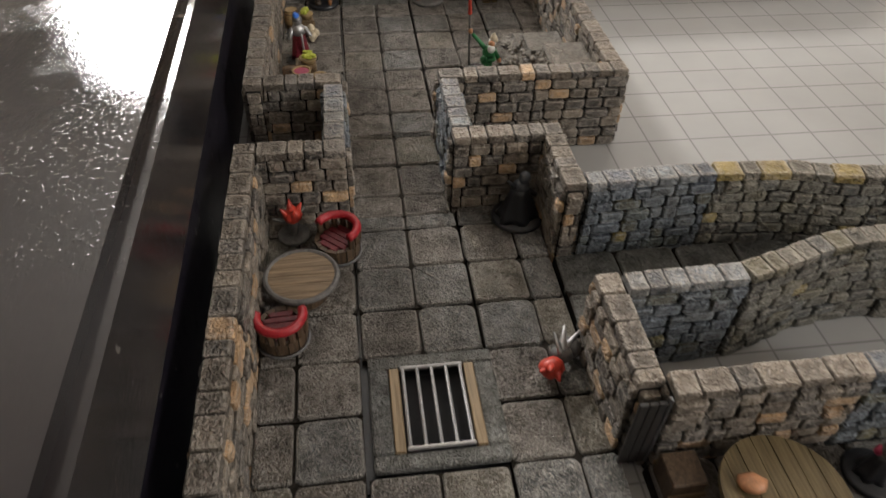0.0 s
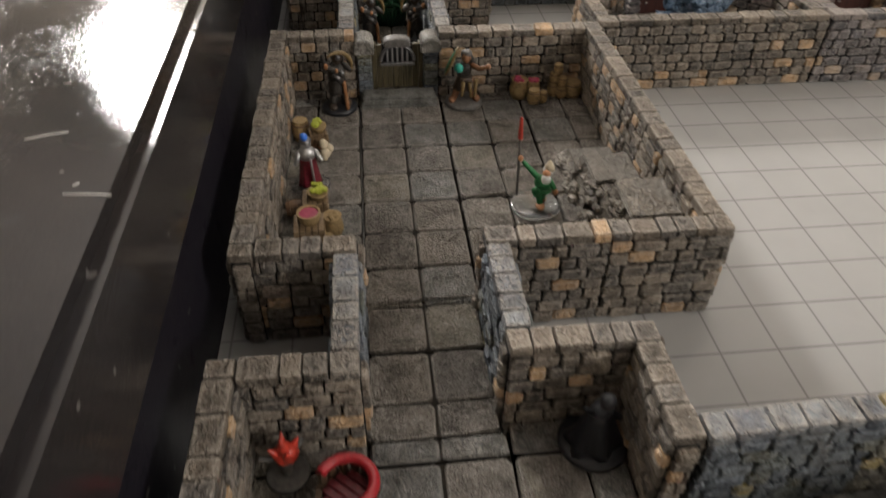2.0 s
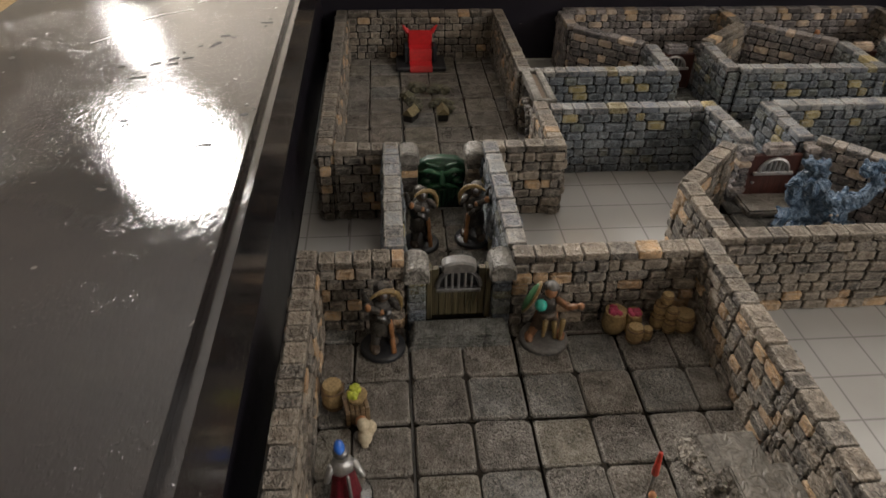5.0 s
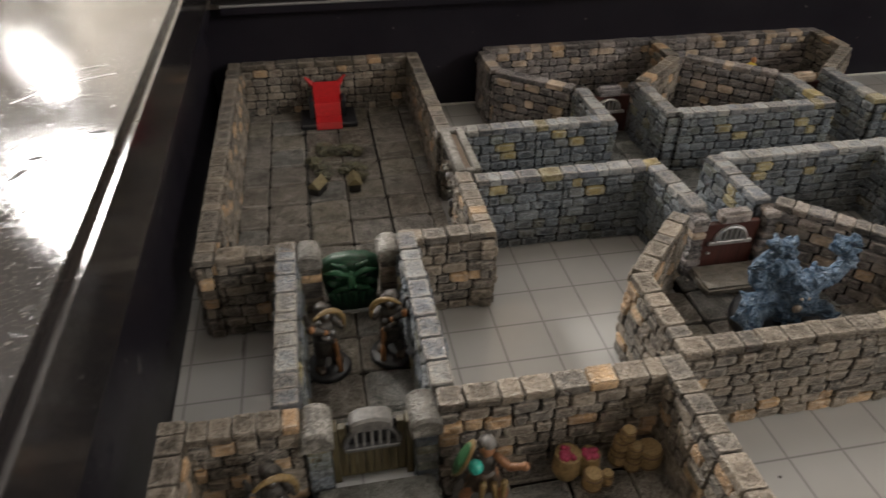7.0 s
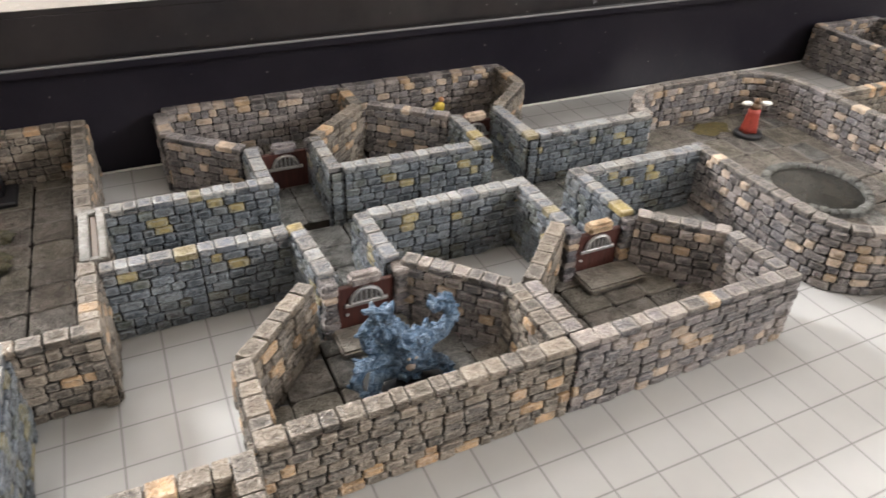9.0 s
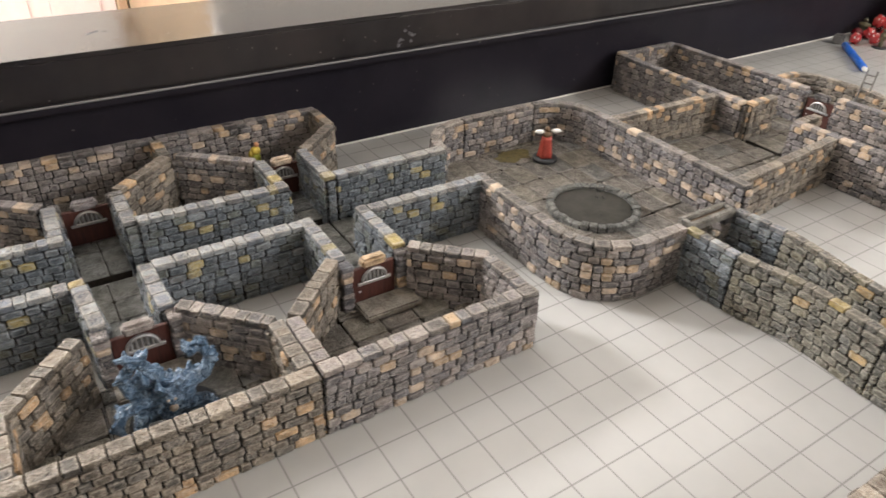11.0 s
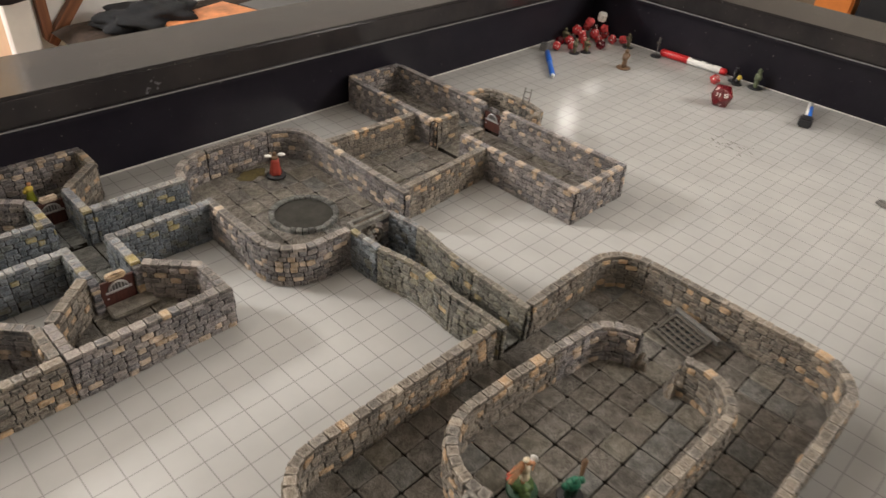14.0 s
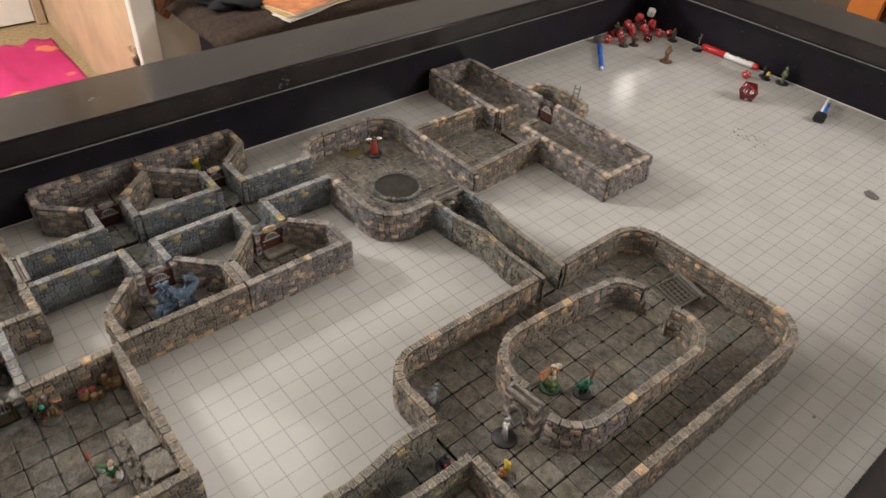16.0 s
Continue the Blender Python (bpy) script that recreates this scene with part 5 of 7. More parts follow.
def sack(x, y, r, h, fill, label):
    s = thing("grain_sack", x, y, FLOOR, label, "model sack", "stores")
    part("bag", lathe(bmesh.new(), [(r * 0.8, 0.0), (r * 1.05, h * 0.3), (r, h * 0.65), (r * 0.82, h * 0.85), (r * 0.95, h), (r * 0.75, h * 0.98)], n=16), SACK, s, "", True)
    bm = bmesh.new()
    rr = random.Random(int(100 * r + 10 * x))
    for k in range(14):
        a, q = rr.uniform(0, 6.28), r * 0.62 * math.sqrt(rr.random())
        blob(bm, q * math.cos(a), q * math.sin(a), h, 0.06, 0.06, 0.05, 0, 1)
    tagged(part("heap", bm, fill, s, "", True), kind="stuff")
    return s


def barrel(x, y, z, r, h, label="small brown wooden barrel with dark hoops", mat=None):
    b = thing("wooden_barrel", x, y, z, label, "model barrel", "stores")
    part("body", lathe(bmesh.new(), [(r * 0.8, 0), (r * 0.97, h * 0.3), (r, h * 0.5), (r * 0.97, h * 0.7), (r * 0.8, h), (r * 0.7, h * 0.99)], n=14), mat or SACK, b)
    for f in (0.18, 0.82):
        part("hoop", ring_arc(bmesh.new(), r * 0.93, h * 0.035, h * f, 0, 360, 20), BROWNP, b)
    return b


sack(-13.86, 2.2, 0.22, 0.48, MAGENTA, "tan sack heaped with magenta goods")
sack(-13.52, 2.16, 0.17, 0.46, MAGENTA, "small tan sack topped with magenta goods")
barrel(-13.55, 1.88, FLOOR, 0.16, 0.36, "squat tan clay jar")
barrel(-13.3, 1.9, FLOOR, 0.1, 0.28, "little tan clay jar")
for x, y, z, r, h_ in ((-12.98, 2.25, FLOOR, 0.15, 0.32), (-12.8, 2.1, FLOOR, 0.13, 0.28), (-12.98, 2.25, FLOOR + 0.32, 0.13, 0.28), (-12.8, 2.12, FLOOR + 0.28, 0.12, 0.26), (-12.92, 2.2, FLOOR + 0.6, 0.12, 0.24), (-12.52, 2.15, FLOOR, 0.22, 0.4)):
    barrel(x, y, z, r, h_)


CREAM = plain("cream_paint", (0.58, 0.55, 0.46), 0.6, 0, 0.15, 500.0)


def closed_crate(x, y, sx, sy, sz, turn, label):
    c = thing("wooden_crate", x, y, FLOOR, label, "model crate", "stores", turn=turn)
    part("body", box(bmesh.new(), -sx + 0.03, sx - 0.03, -sy + 0.03, sy - 0.03, 0.0, sz - 0.04), DARKWOOD, c)
    for k in range(5):
        w = 2 * sx / 5
        part("lid_plank", box(bmesh.new(), -sx + k * w, -sx + k * w + w * 0.88, -sy, sy, sz - 0.05, sz, 0.01), GOLDWOOD, c)
        part("front_plank", box(bmesh.new(), -sx + k * w, -sx + k * w + w * 0.88, -sy, -sy + 0.03, 0.0, sz - 0.052, 0.008), GOLDWOOD, c)
    for k in range(4):
        w = 2 * sy / 4
        part("side_plank", box(bmesh.new(), sx - 0.03, sx, -sy + 0.03 + k * w, -sy + k * w + w * 0.9, 0.0, sz - 0.052, 0.008), GOLDWOOD, c)
    return c


def produce_bowl(x, y, z, r, label):
    c = thing("produce_bowl", x, y, z, label, "model bowl", "stores")
    part("bowl", lathe(bmesh.new(), [(r * 0.7, 0), (r, 0.1), (r * 1.05, 0.14), (r * 0.9, 0.13)], n=18), SACK, c, "", True)
    rr = random.Random(int(50 * x))
    for k in range(11):
        a, q = rr.uniform(0, 6.28), r * 0.75 * math.sqrt(rr.random())
        bm = bmesh.new()
        blob(bm, q * math.cos(a), q * math.sin(a), 0.17 + rr.uniform(0, 0.05), 0.07, 0.07, 0.06, 0.3, 1)
        part("fruit", bm, LIME, c)
    return c


closed_crate(-18.66, -2.12, 0.24, 0.26, 0.44, 3, "closed plank crate carrying a bowl of green produce")
produce_bowl(-18.6, -2.12, FLOOR + 0.44, 0.2, "tan bowl heaped with lime-green produce on a crate")
closed_crate(-18.74, -2.92, 0.28, 0.27, 0.46, 2, "closed plank crate carrying a tub of wine")
pot = thing("wine_tub", -18.73, -2.86, FLOOR + 0.46, "round tan tub of magenta wine on a crate", "model tub", "stores")
part("tub", lathe(bmesh.new(), [(0.17, 0), (0.21, 0.1), (0.22, 0.2), (0.18, 0.2), (0.17, 0.16)]), SACK, pot)
part("wine", lathe(bmesh.new(), [(0.17, 0.14), (0.172, 0.175), (0.1, 0.185)]), MAGENTA, pot)
closed_crate(-18.7, 0.42, 0.2, 0.2, 0.34, 12, "closed plank crate under green produce")
produce_bowl(-18.68, 0.44, FLOOR + 0.34, 0.17, "tan bowl heaped with lime-green produce by the wall")
barrel(-19.08, 0.66, FLOOR, 0.2, 0.5)
lying = barrel(-19.08, -2.1, FLOOR, 0.17, 0.4, "dark wooden barrel lying in the corner", BROWNP)
lying.matrix_basis = pose(U * -19.24, U * -2.1, U * (FLOOR + 0.17), 0, 90, 8)
sack(-18.33, -2.72, 0.19, 0.44, SACK, "slumped ochre sack tied at its neck")
barrel(-18.4, -3.06, FLOOR, 0.1, 0.26, "little tan clay jar beside a crate")
for x, y, z, r, mat, nm, words in ((-18.55, -0.15, 0.12, 0.12, BONE, "skull", "pale bone skull heaped by the wall"), (-18.47, 0.05, 0.12, 0.11, BONE, "skull", "pale bone skull heaped by the wall"),
                                   (-18.57, -0.03, 0.29, 0.105, BONE, "skull", "pale bone skull heaped by the wall"), (-18.62, 0.2, 0.1, 0.1, SKIN, "apple", "small tan apple beside the skulls")):
    bm = blob(bmesh.new(), 0, 0, 0, r, r * 1.15, r, 0.12, 2)
    if nm == "skull":
        blob(bm, 0, -r * 0.8, -r * 0.5, r * 0.6, r * 0.5, r * 0.5, 0.1, 1)
    ob = solid(nm, bm, mat, words, "model " + nm, "bones", smooth=True)
    ob.location = inch((x, y, FLOOR + z))
for x, y, z in ((-18.52, -3.38, 0.0), (-18.36, -3.32, 0.0), (-18.5, -3.54, 0.0), (-18.33, -3.5, 0.0), (-18.42, -3.43, 0.14)):
    bundle = solid("wrapped_parcel", box(bmesh.new(), -0.085, 0.085, -0.07, 0.07, 0, 0.13, 0.03, 2), CREAM, "small cream wrapped parcel in a stack", "model parcel", "parcels")
    bundle.matrix_basis = pose(U * x, U * y, U * (FLOOR + z), 0, 0, 20)

stairs = thing("rubble_stair", -12.75, -1.6, FLOOR, "three smooth grey steps rising on jagged dark brown rock", "model stair")
rr = random.Random(4)
for k, (y0, y1, zz) in enumerate(((-0.42, 0.62, 0.2), (-0.72, 0.26, 0.66), (-2.6, -1.55, 1.3))):
    if k == 1:
        y0, y1 = -0.78, 0.2
    elif k == 0:
        y0, y1 = 0.202, 1.15
    x0, x1 = -0.5 + 0.03 * k, 0.42
    rim = [(x0 + (x1 - x0) * i / 6, y0) for i in range(6)] + [(x1, y0 + (y1 - y0) * i / 6) for i in range(6)] + [(x1 - (x1 - x0) * i / 6, y1) for i in range(6)] + [(x0, y1 - (y1 - y0) * i / 6) for i in range(6)]
    bm = bmesh.new()
    rows = []
    levels = 5
    for j in range(levels + 1):
        f = j / levels
        row = []
        for i, (x, y) in enumerate(rim):
            jag = 0.08 * (1 - 0.75 * f) * (0.6 + noise.noise(Vector((x * 6, y * 6, j * 1.3 + k))))
            west = max(0.0, (0.1 - x)) * 0.55 * (1 - f)
            north = (0.3 if y > (y0 + y1) / 2 else 0.0) * (1 - f) * (0 if k == 0 else 1) * (0.5 + 0.5 * noise.noise(Vector((x * 5, j, k))))
            row.append(bm.verts.new((min(x - west * 0.6 - (jag if x < x1 - 0.01 else 0), x1), y + north + (jag * 0.5 if y > y1 - 0.01 else 0), (zz - 0.05) * f)))
        rows.append(row)
    n = len(rim)
    for p, q in zip(rows, rows[1:]):
        for i in range(n):
            bm.faces.new((p[i], p[(i + 1) % n], q[(i + 1) % n], q[i]))
    bm.faces.new(rows[0][::-1])
    bm.faces.new(rows[-1])
    part("rock_face", bm, ROCK, stairs, "jagged dark rock under the step")
    bm = box(bmesh.new(), x0 - 0.03, x1, y0 + 0.01, y1 - 0.01, zz - 0.06, zz, 0.025, 2)
    part("step", bm, SLATE, stairs, "smooth worn grey step").rotation_euler = (radians(1.5 * (k - 1)), radians(-1.5), 0)
bm = box(bmesh.new(), -0.46, 0.42, -1.548, -0.782, 0.0, 0.62, 0.05, 2)
part("rock_face", bm, ROCK, stairs)
part("rock_face", box(bmesh.new(), -0.5, 0.42, -3.02, -2.602, 0.0, 1.1, 0.06, 2), ROCK, stairs)
for k in range(64):
    y = 0.95 - 3.5 * rr.random()
    top = 0.2 if y > 0.2 else 0.66 if y > -0.78 else 0.66 + 0.64 * min(1.0, (-0.78 - y) / 0.8)
    u = rr.random()
    s_ = rr.uniform(0.07, 0.13)
    bm = bmesh.new()
    blob(bm, -0.46 - 0.36 * u, y, max(s_ * 0.2, top * (1 - u) - s_ * 0.9), s_ * 0.9, s_ * 1.5, s_ * 0.8, 0.4, 2, 2.5)
    part("rock", bm, ROCK, stairs)

# ---- green demon door at the end of the gallery ----
DEMONMID = plain("mid_green_paint", (0.009, 0.05, 0.024), 0.4, 0, 0.6, 900.0, 0.0005)
# Lighter green puts the highlights of brow, nose and moustache into the colour.
DEMONLIT = plain("pale_lit_green_paint", (0.022, 0.095, 0.045), 0.4, 0, 0.5, 900.0, 0.0004)


def face_slab(bm):
    """The broad back of the door: wide at the brow, narrow at the chin."""
    rim = [(-0.42, 0.2), (0.42, 0.2), (0.55, 0.7), (0.6, 1.1), (0.56, 1.36), (0.34, 1.5), (0.0, 1.54), (-0.34, 1.5), (-0.56, 1.36), (-0.6, 1.1), (-0.55, 0.7)]
    back = [bm.verts.new((x, 0.12, z)) for x, z in rim]
    front = [bm.verts.new((x * 0.94, -0.1, 0.25 + (z - 0.25) * 0.97)) for x, z in rim]
    n = len(rim)
    bm.faces.new(back)
    bm.faces.new(front[::-1])
    for i in range(n):
        bm.faces.new((back[i], front[i], front[(i + 1) % n], back[(i + 1) % n]))


demon = [(face_slab, DEMON), (lambda bm: blob(bm, 0, -0.06, 1.02, 0.52, 0.16, 0.42, 0.2, 3, 3.5), DEMONMID)]
for sx in (-1, 1):
    demon += [(bars(((sx * 0.06, -0.27, 1.2), (sx * 0.28, -0.26, 1.3), 0.06, 0.07), ((sx * 0.28, -0.26, 1.3), (sx * 0.5, -0.16, 1.22), 0.07, 0.03)), DEMONLIT),
              (bars(((sx * 0.1, -0.2, 1.36), (sx * 0.34, -0.18, 1.44), 0.05, 0.04)), DEMONMID),
              (lumps((sx * 0.25, -0.2, 1.15, 0.13, 0.06, 0.06), rough=0.05), BLACK), (lumps((sx * 0.25, -0.25, 1.14, 0.06, 0.03, 0.035), rough=0.0), DEMONLIT),
              (lumps((sx * 0.36, -0.18, 0.98, 0.14, 0.1, 0.1), rough=0.15), DEMONMID),
              (bars(((sx * 0.04, -0.28, 0.93), (sx * 0.28, -0.24, 0.86), 0.065, 0.06), ((sx * 0.28, -0.24, 0.86), (sx * 0.44, -0.16, 0.72), 0.06, 0.02)), DEMONLIT)]
demon.append((bars(((0, -0.22, 1.24), (0, -0.36, 1.0), 0.06, 0.09)), DEMONLIT))
demon.append((lumps((0, -0.2, 0.78, 0.2, 0.09, 0.05), rough=0.1), DEMONMID))
demon.append((bars(*[((x, -0.2, 0.72), (x * 0.75, -0.19 + 0.05 * abs(x), 0.24 + 0.5 * abs(x)), 0.075, 0.025) for x in (-0.42, -0.3, -0.18, -0.06, 0.06, 0.18, 0.3, 0.42)]), DEMONMID))
figure("demon_face_door", -16.81, 6.95, 0.0, "deep green bearded scowling face door", "model door", demon)
for x in (-17.58, -16.04):
    pillar = thing("gallery_pillar", x, 6.86, 0.0, "grey stone pillar with rounded pale cap beside the demon door", "model pillar", "gallery pillars")
    for k in range(8):
        part("pillar_stone", box(bmesh.new(), -0.2, 0.2, -0.26, 0.26, 0.02 + k * 0.19, 0.2 + k * 0.19, 0.035), STONE[("brown", True)], pillar)
    part("pillar_cap", arch_cap(-0.24, 0.24, -0.31, 0.31, 1.542, 0.3), PALE, pillar, "rounded pale stone cap")

# ---- throne room ----
throne = thing("red_throne", -16.85, 15.6, FLOOR, "black throne with bright red drape and horned back", "model throne")
part("dais", box(bmesh.new(), -0.85, 0.85, -0.45, 0.75, 0, 0.16, 0.04), BLACK, throne, "black stone dais")
part("seat", box(bmesh.new(), -0.36, 0.36, 0.0, 0.55, 0.162, 0.55, 0.05), BLACK, throne)
part("backrest", box(bmesh.new(), -0.42, 0.42, 0.45, 0.62, 0.5, 1.1, 0.06), BRIGHTRED, throne)
bm = bmesh.new()
prof = [(0.42, 1.12), (0.4, 0.62), (0.02, 0.6), (-0.06, 0.22), (-0.47, 0.19), (-0.53, 0.02)]
vs = [[bm.verts.new((x, y, z + dz)) for y, z in prof] for x in (-0.38, 0.38) for dz in (0.0, 0.03)]
for i in range(len(prof) - 1):
    bm.faces.new((vs[1][i], vs[3][i], vs[3][i + 1], vs[1][i + 1]))
    bm.faces.new((vs[0][i], vs[2][i], vs[2][i + 1], vs[0][i + 1]))
    for a, b in ((0, 1), (2, 3)):
        bm.faces.new((vs[a][i], vs[b][i], vs[b][i + 1], vs[a][i + 1]))
part("drape", bm, BRIGHTRED, throne, "bright red cloth runner")
for sx in (-1, 1):
    part("horn", limb(bmesh.new(), (sx * 0.4, 0.52, 1.05), (sx * 0.58, 0.52, 1.28), 0.09, 0.03), BRIGHTRED, throne)
    part("arm", box(bmesh.new(), sx * 0.48 - 0.07, sx * 0.48 + 0.07, -0.02, 0.5, 0.162, 0.72, 0.03), BLACK, throne)


CASKETLID = plain("olive_tan_paint", (0.17, 0.14, 0.075), 0.5, 0, 0.5, 700.0, 0.0005)


def chest(x, y, turn):
    c = thing("stone_casket", x, y, FLOOR, "small dark box with a pitched brown lid among rubble", "model casket", "caskets", turn=turn)
    part("body", box(bmesh.new(), -0.22, 0.22, -0.15, 0.15, 0, 0.22, 0.02), CORE, c)
    bm = bmesh.new()
    v = [bm.verts.new(q) for q in ((-0.25, -0.18, 0.22), (0.25, -0.18, 0.22), (0.25, 0.18, 0.22), (-0.25, 0.18, 0.22), (-0.25, 0, 0.42), (0.25, 0, 0.42))]
    for q in ((0, 1, 2, 3), (0, 1, 5, 4), (2, 3, 4, 5), (0, 3, 4), (1, 2, 5)):
        bm.faces.new([v[i] for i in q])
    part("lid", bm, CASKETLID, c)
    return c


chest(-17.35, 11.5, 60)
chest(-16.4, 11.55, 90)
MOSSROCK = painted_stone("mossy_rock_paint", [(0.0, (0.05, 0.048, 0.03)), (0.5, (0.075, 0.07, 0.04))], (0.26, 0.25, 0.15), True, 0.5, 0.7, 330.0, 0.003, 1.2, 0.2)
for k in range(16):
    rx, ry = rng.uniform(-17.6, -16.1), rng.uniform(11.8, 13.9)
    bm = bmesh.new()
    blob(bm, 0, 0, 0.1, rng.uniform(0.14, 0.3), rng.uniform(0.12, 0.26), rng.uniform(0.08, 0.18), 0.6, 2, 2.0)
    ob = solid("rubble_stone", bm, MOSSROCK, "broken mossy rubble stone on the flagstones", "rubble", "throne room rubble")
    ob.location = inch((rx, ry, FLOOR))


def lift_gate(x, y, turn, half, label, style="brown"):
    """A gate housing: a slotted lintel on two piers over a ragged rock arch."""
    g = thing("lift_gate", x, y, 0.0, label, "model gate", "gate housings", turn=turn)
    part("lintel", box(bmesh.new(), -half, half, -0.27, -0.06, 1.66, 1.92, 0.03, 2), PALE, g, "pale grey stone lintel")
    part("lintel", box(bmesh.new(), -half, half, 0.12, 0.29, 1.66, 1.93, 0.03, 2), PALE, g, "pale grey stone lintel")
    for sx in (-1, 1):
        part("lintel_end", box(bmesh.new(), sx * (half - 0.08) - 0.08, sx * (half - 0.08) + 0.08, -0.058, 0.118, 1.66, 1.915, 0.02), PALE, g)
    part("gate_board", box(bmesh.new(), -half + 0.17, half - 0.17, -0.04, 0.1, 1.5, 1.83, 0.015), DARKWOOD, g, "dark wooden lift board")
    r = random.Random(int(100 * x))
    opening = half - 0.42
    for sx in (-1, 1):
        for k in range(7):
            w = 0.2 + r.uniform(-0.02, 0.05)
            part("pier_stone", box(bmesh.new(), sx * (half - 0.2) - w, sx * (half - 0.2) + w * 0.95, -0.25, 0.25, 0.02 + k * 0.234, 0.24 + k * 0.234, 0.045), STONE[(style, True)], g)
    for k in range(9):
        a = radians(8 + 164 * k / 8)
        ob = part("arch_stone", box(bmesh.new(), -0.09, 0.09, -0.09, 0.09, -0.08, 0.08, 0.03), PALE if k % 3 else STONE[("pink", True)], g)
        ob.matrix_basis = pose(U * opening * 0.95 * math.cos(a), U * -0.28, U * (0.72 + 0.62 * math.sin(a)), 0, -math.degrees(a) + 90, 0)
    for k in range(30):
        a = radians(r.uniform(-30, 210))
        q = r.uniform(0.72, 1.05)
        bm = bmesh.new()
        blob(bm, opening * q * math.cos(a), r.uniform(-0.26, 0.2), max(0.36, 0.72 + 0.66 * q * math.sin(a)), r.uniform(0.08, 0.17), r.uniform(0.08, 0.14), r.uniform(0.09, 0.19), 0.7, 2, 2.6)
        part("rock", bm, ROCK if k % 3 else DULLBROWN, g)
    return g


lift_gate(-13.92, 10.22, -90, 1.1, "gate housing with a slotted pale lintel over a broken brown arch")
# ---- arched doors of the small rooms ----
def arched_door(x, y, turn, label="red-brown plank door with a barred pale arched window"):
    d = thing("arched_door", x, y, 0.0, label, "model door", "arched doors", turn=turn)
    for sx in (-1, 1):
        for k in range(10):
            w = 0.16 + 0.025 * math.sin(5.1 * k + sx)
            part("jamb_stone", box(bmesh.new(), sx * 0.82 - w, sx * 0.82 + w, -0.2 - 0.02 * (k % 2), 0.2, 0.02 + k * 0.174, 0.175 + k * 0.174, 0.035), STONE[("pink", True)], d)
    bm = bmesh.new()
    box(bm, -0.65, 0.65, -0.06, 0.06, 0.35, 1.5, 0.02)
    part("leaf", bm, REDDOOR, d)
    for side in (-1, 1):
        arch = part("arch", ring_arc(bmesh.new(), 0.36, 0.05, 0.0, 0, 180, 14), STEEL, d)
        arch.matrix_basis = pose(0, side * 0.085 * U, 1.05 * U, 90, 0, 0)
        part("window_sill", box(bmesh.new(), -0.5, 0.5, side * 0.096 - 0.034, side * 0.096 + 0.034, 0.98, 1.07, 0.01), STEEL, d, "pale metal sill")
        part("window_panel", box(bmesh.new(), -0.3, 0.3, side * 0.066 - 0.004, side * 0.066 + 0.004, 1.07, 1.3), GREYBASE, d, "grey panel behind the bars")
        for k in range(5):
            x_ = -0.24 + 0.12 * k
            part("bar", limb(bmesh.new(), (x_, side * 0.085, 1.05), (x_, side * 0.085, 1.05 + math.sqrt(max(0.34 ** 2 - x_ * x_, 0.01))), 0.028, 0.028), STEEL, d)
    part("lintel_stone", box(bmesh.new(), -0.36, 0.36, -0.16, 0.16, 1.5, 1.78, 0.07, 2), STONE[("pink", True)], d, "pale worn keystone")
    part("handle", lathe(bmesh.new(), [(0.03, 0), (0.05, 0.03), (0.02, 0.05)], -0.45, -0.09, 0.75, 8), STEEL, d)
    return d


arched_door(-8.72, 6.75, 0)
arched_door(-2.75, 6.5, 0)
arched_door(-8.82, 13.45, 180)
arched_door(-2.62, 13.45, 180)
arched_door(20.3, 7.95, -90, "red-brown plank door in the corridor wall")
for x, y in ((-8.72, 6.2), (-2.55, 6.0)):
    st = solid("door_step", box(bmesh.new(), -0.85, 0.85, -0.42, 0.42, 0.0, 0.2, 0.05, 2), SLATE, "worn brown stone doorstep", "model step", "doorsteps")
    st.location = inch((x, y, FLOOR))

# ---- blue beast ----
rr = random.Random(11)
beast_rows = [(0, 0.05, 0.72, 0.4, 0.34, 0.4), (0.0, 0.1, 0.98, 0.52, 0.32, 0.26), (0.0, -0.02, 0.42, 0.32, 0.28, 0.26), (-0.04, -0.26, 1.02, 0.17, 0.17, 0.17), (-0.34, 0.08, 1.42, 0.3, 0.22, 0.3)]
beast_limbs = [((-0.4, -0.05, 0.82), (-0.98, -0.2, 0.95), 0.16, 0.14), ((-0.98, -0.2, 0.95), (-1.16, -0.34, 0.62), 0.14, 0.1), ((-1.16, -0.34, 0.62), (-1.0, -0.5, 0.42), 0.09, 0.03)]
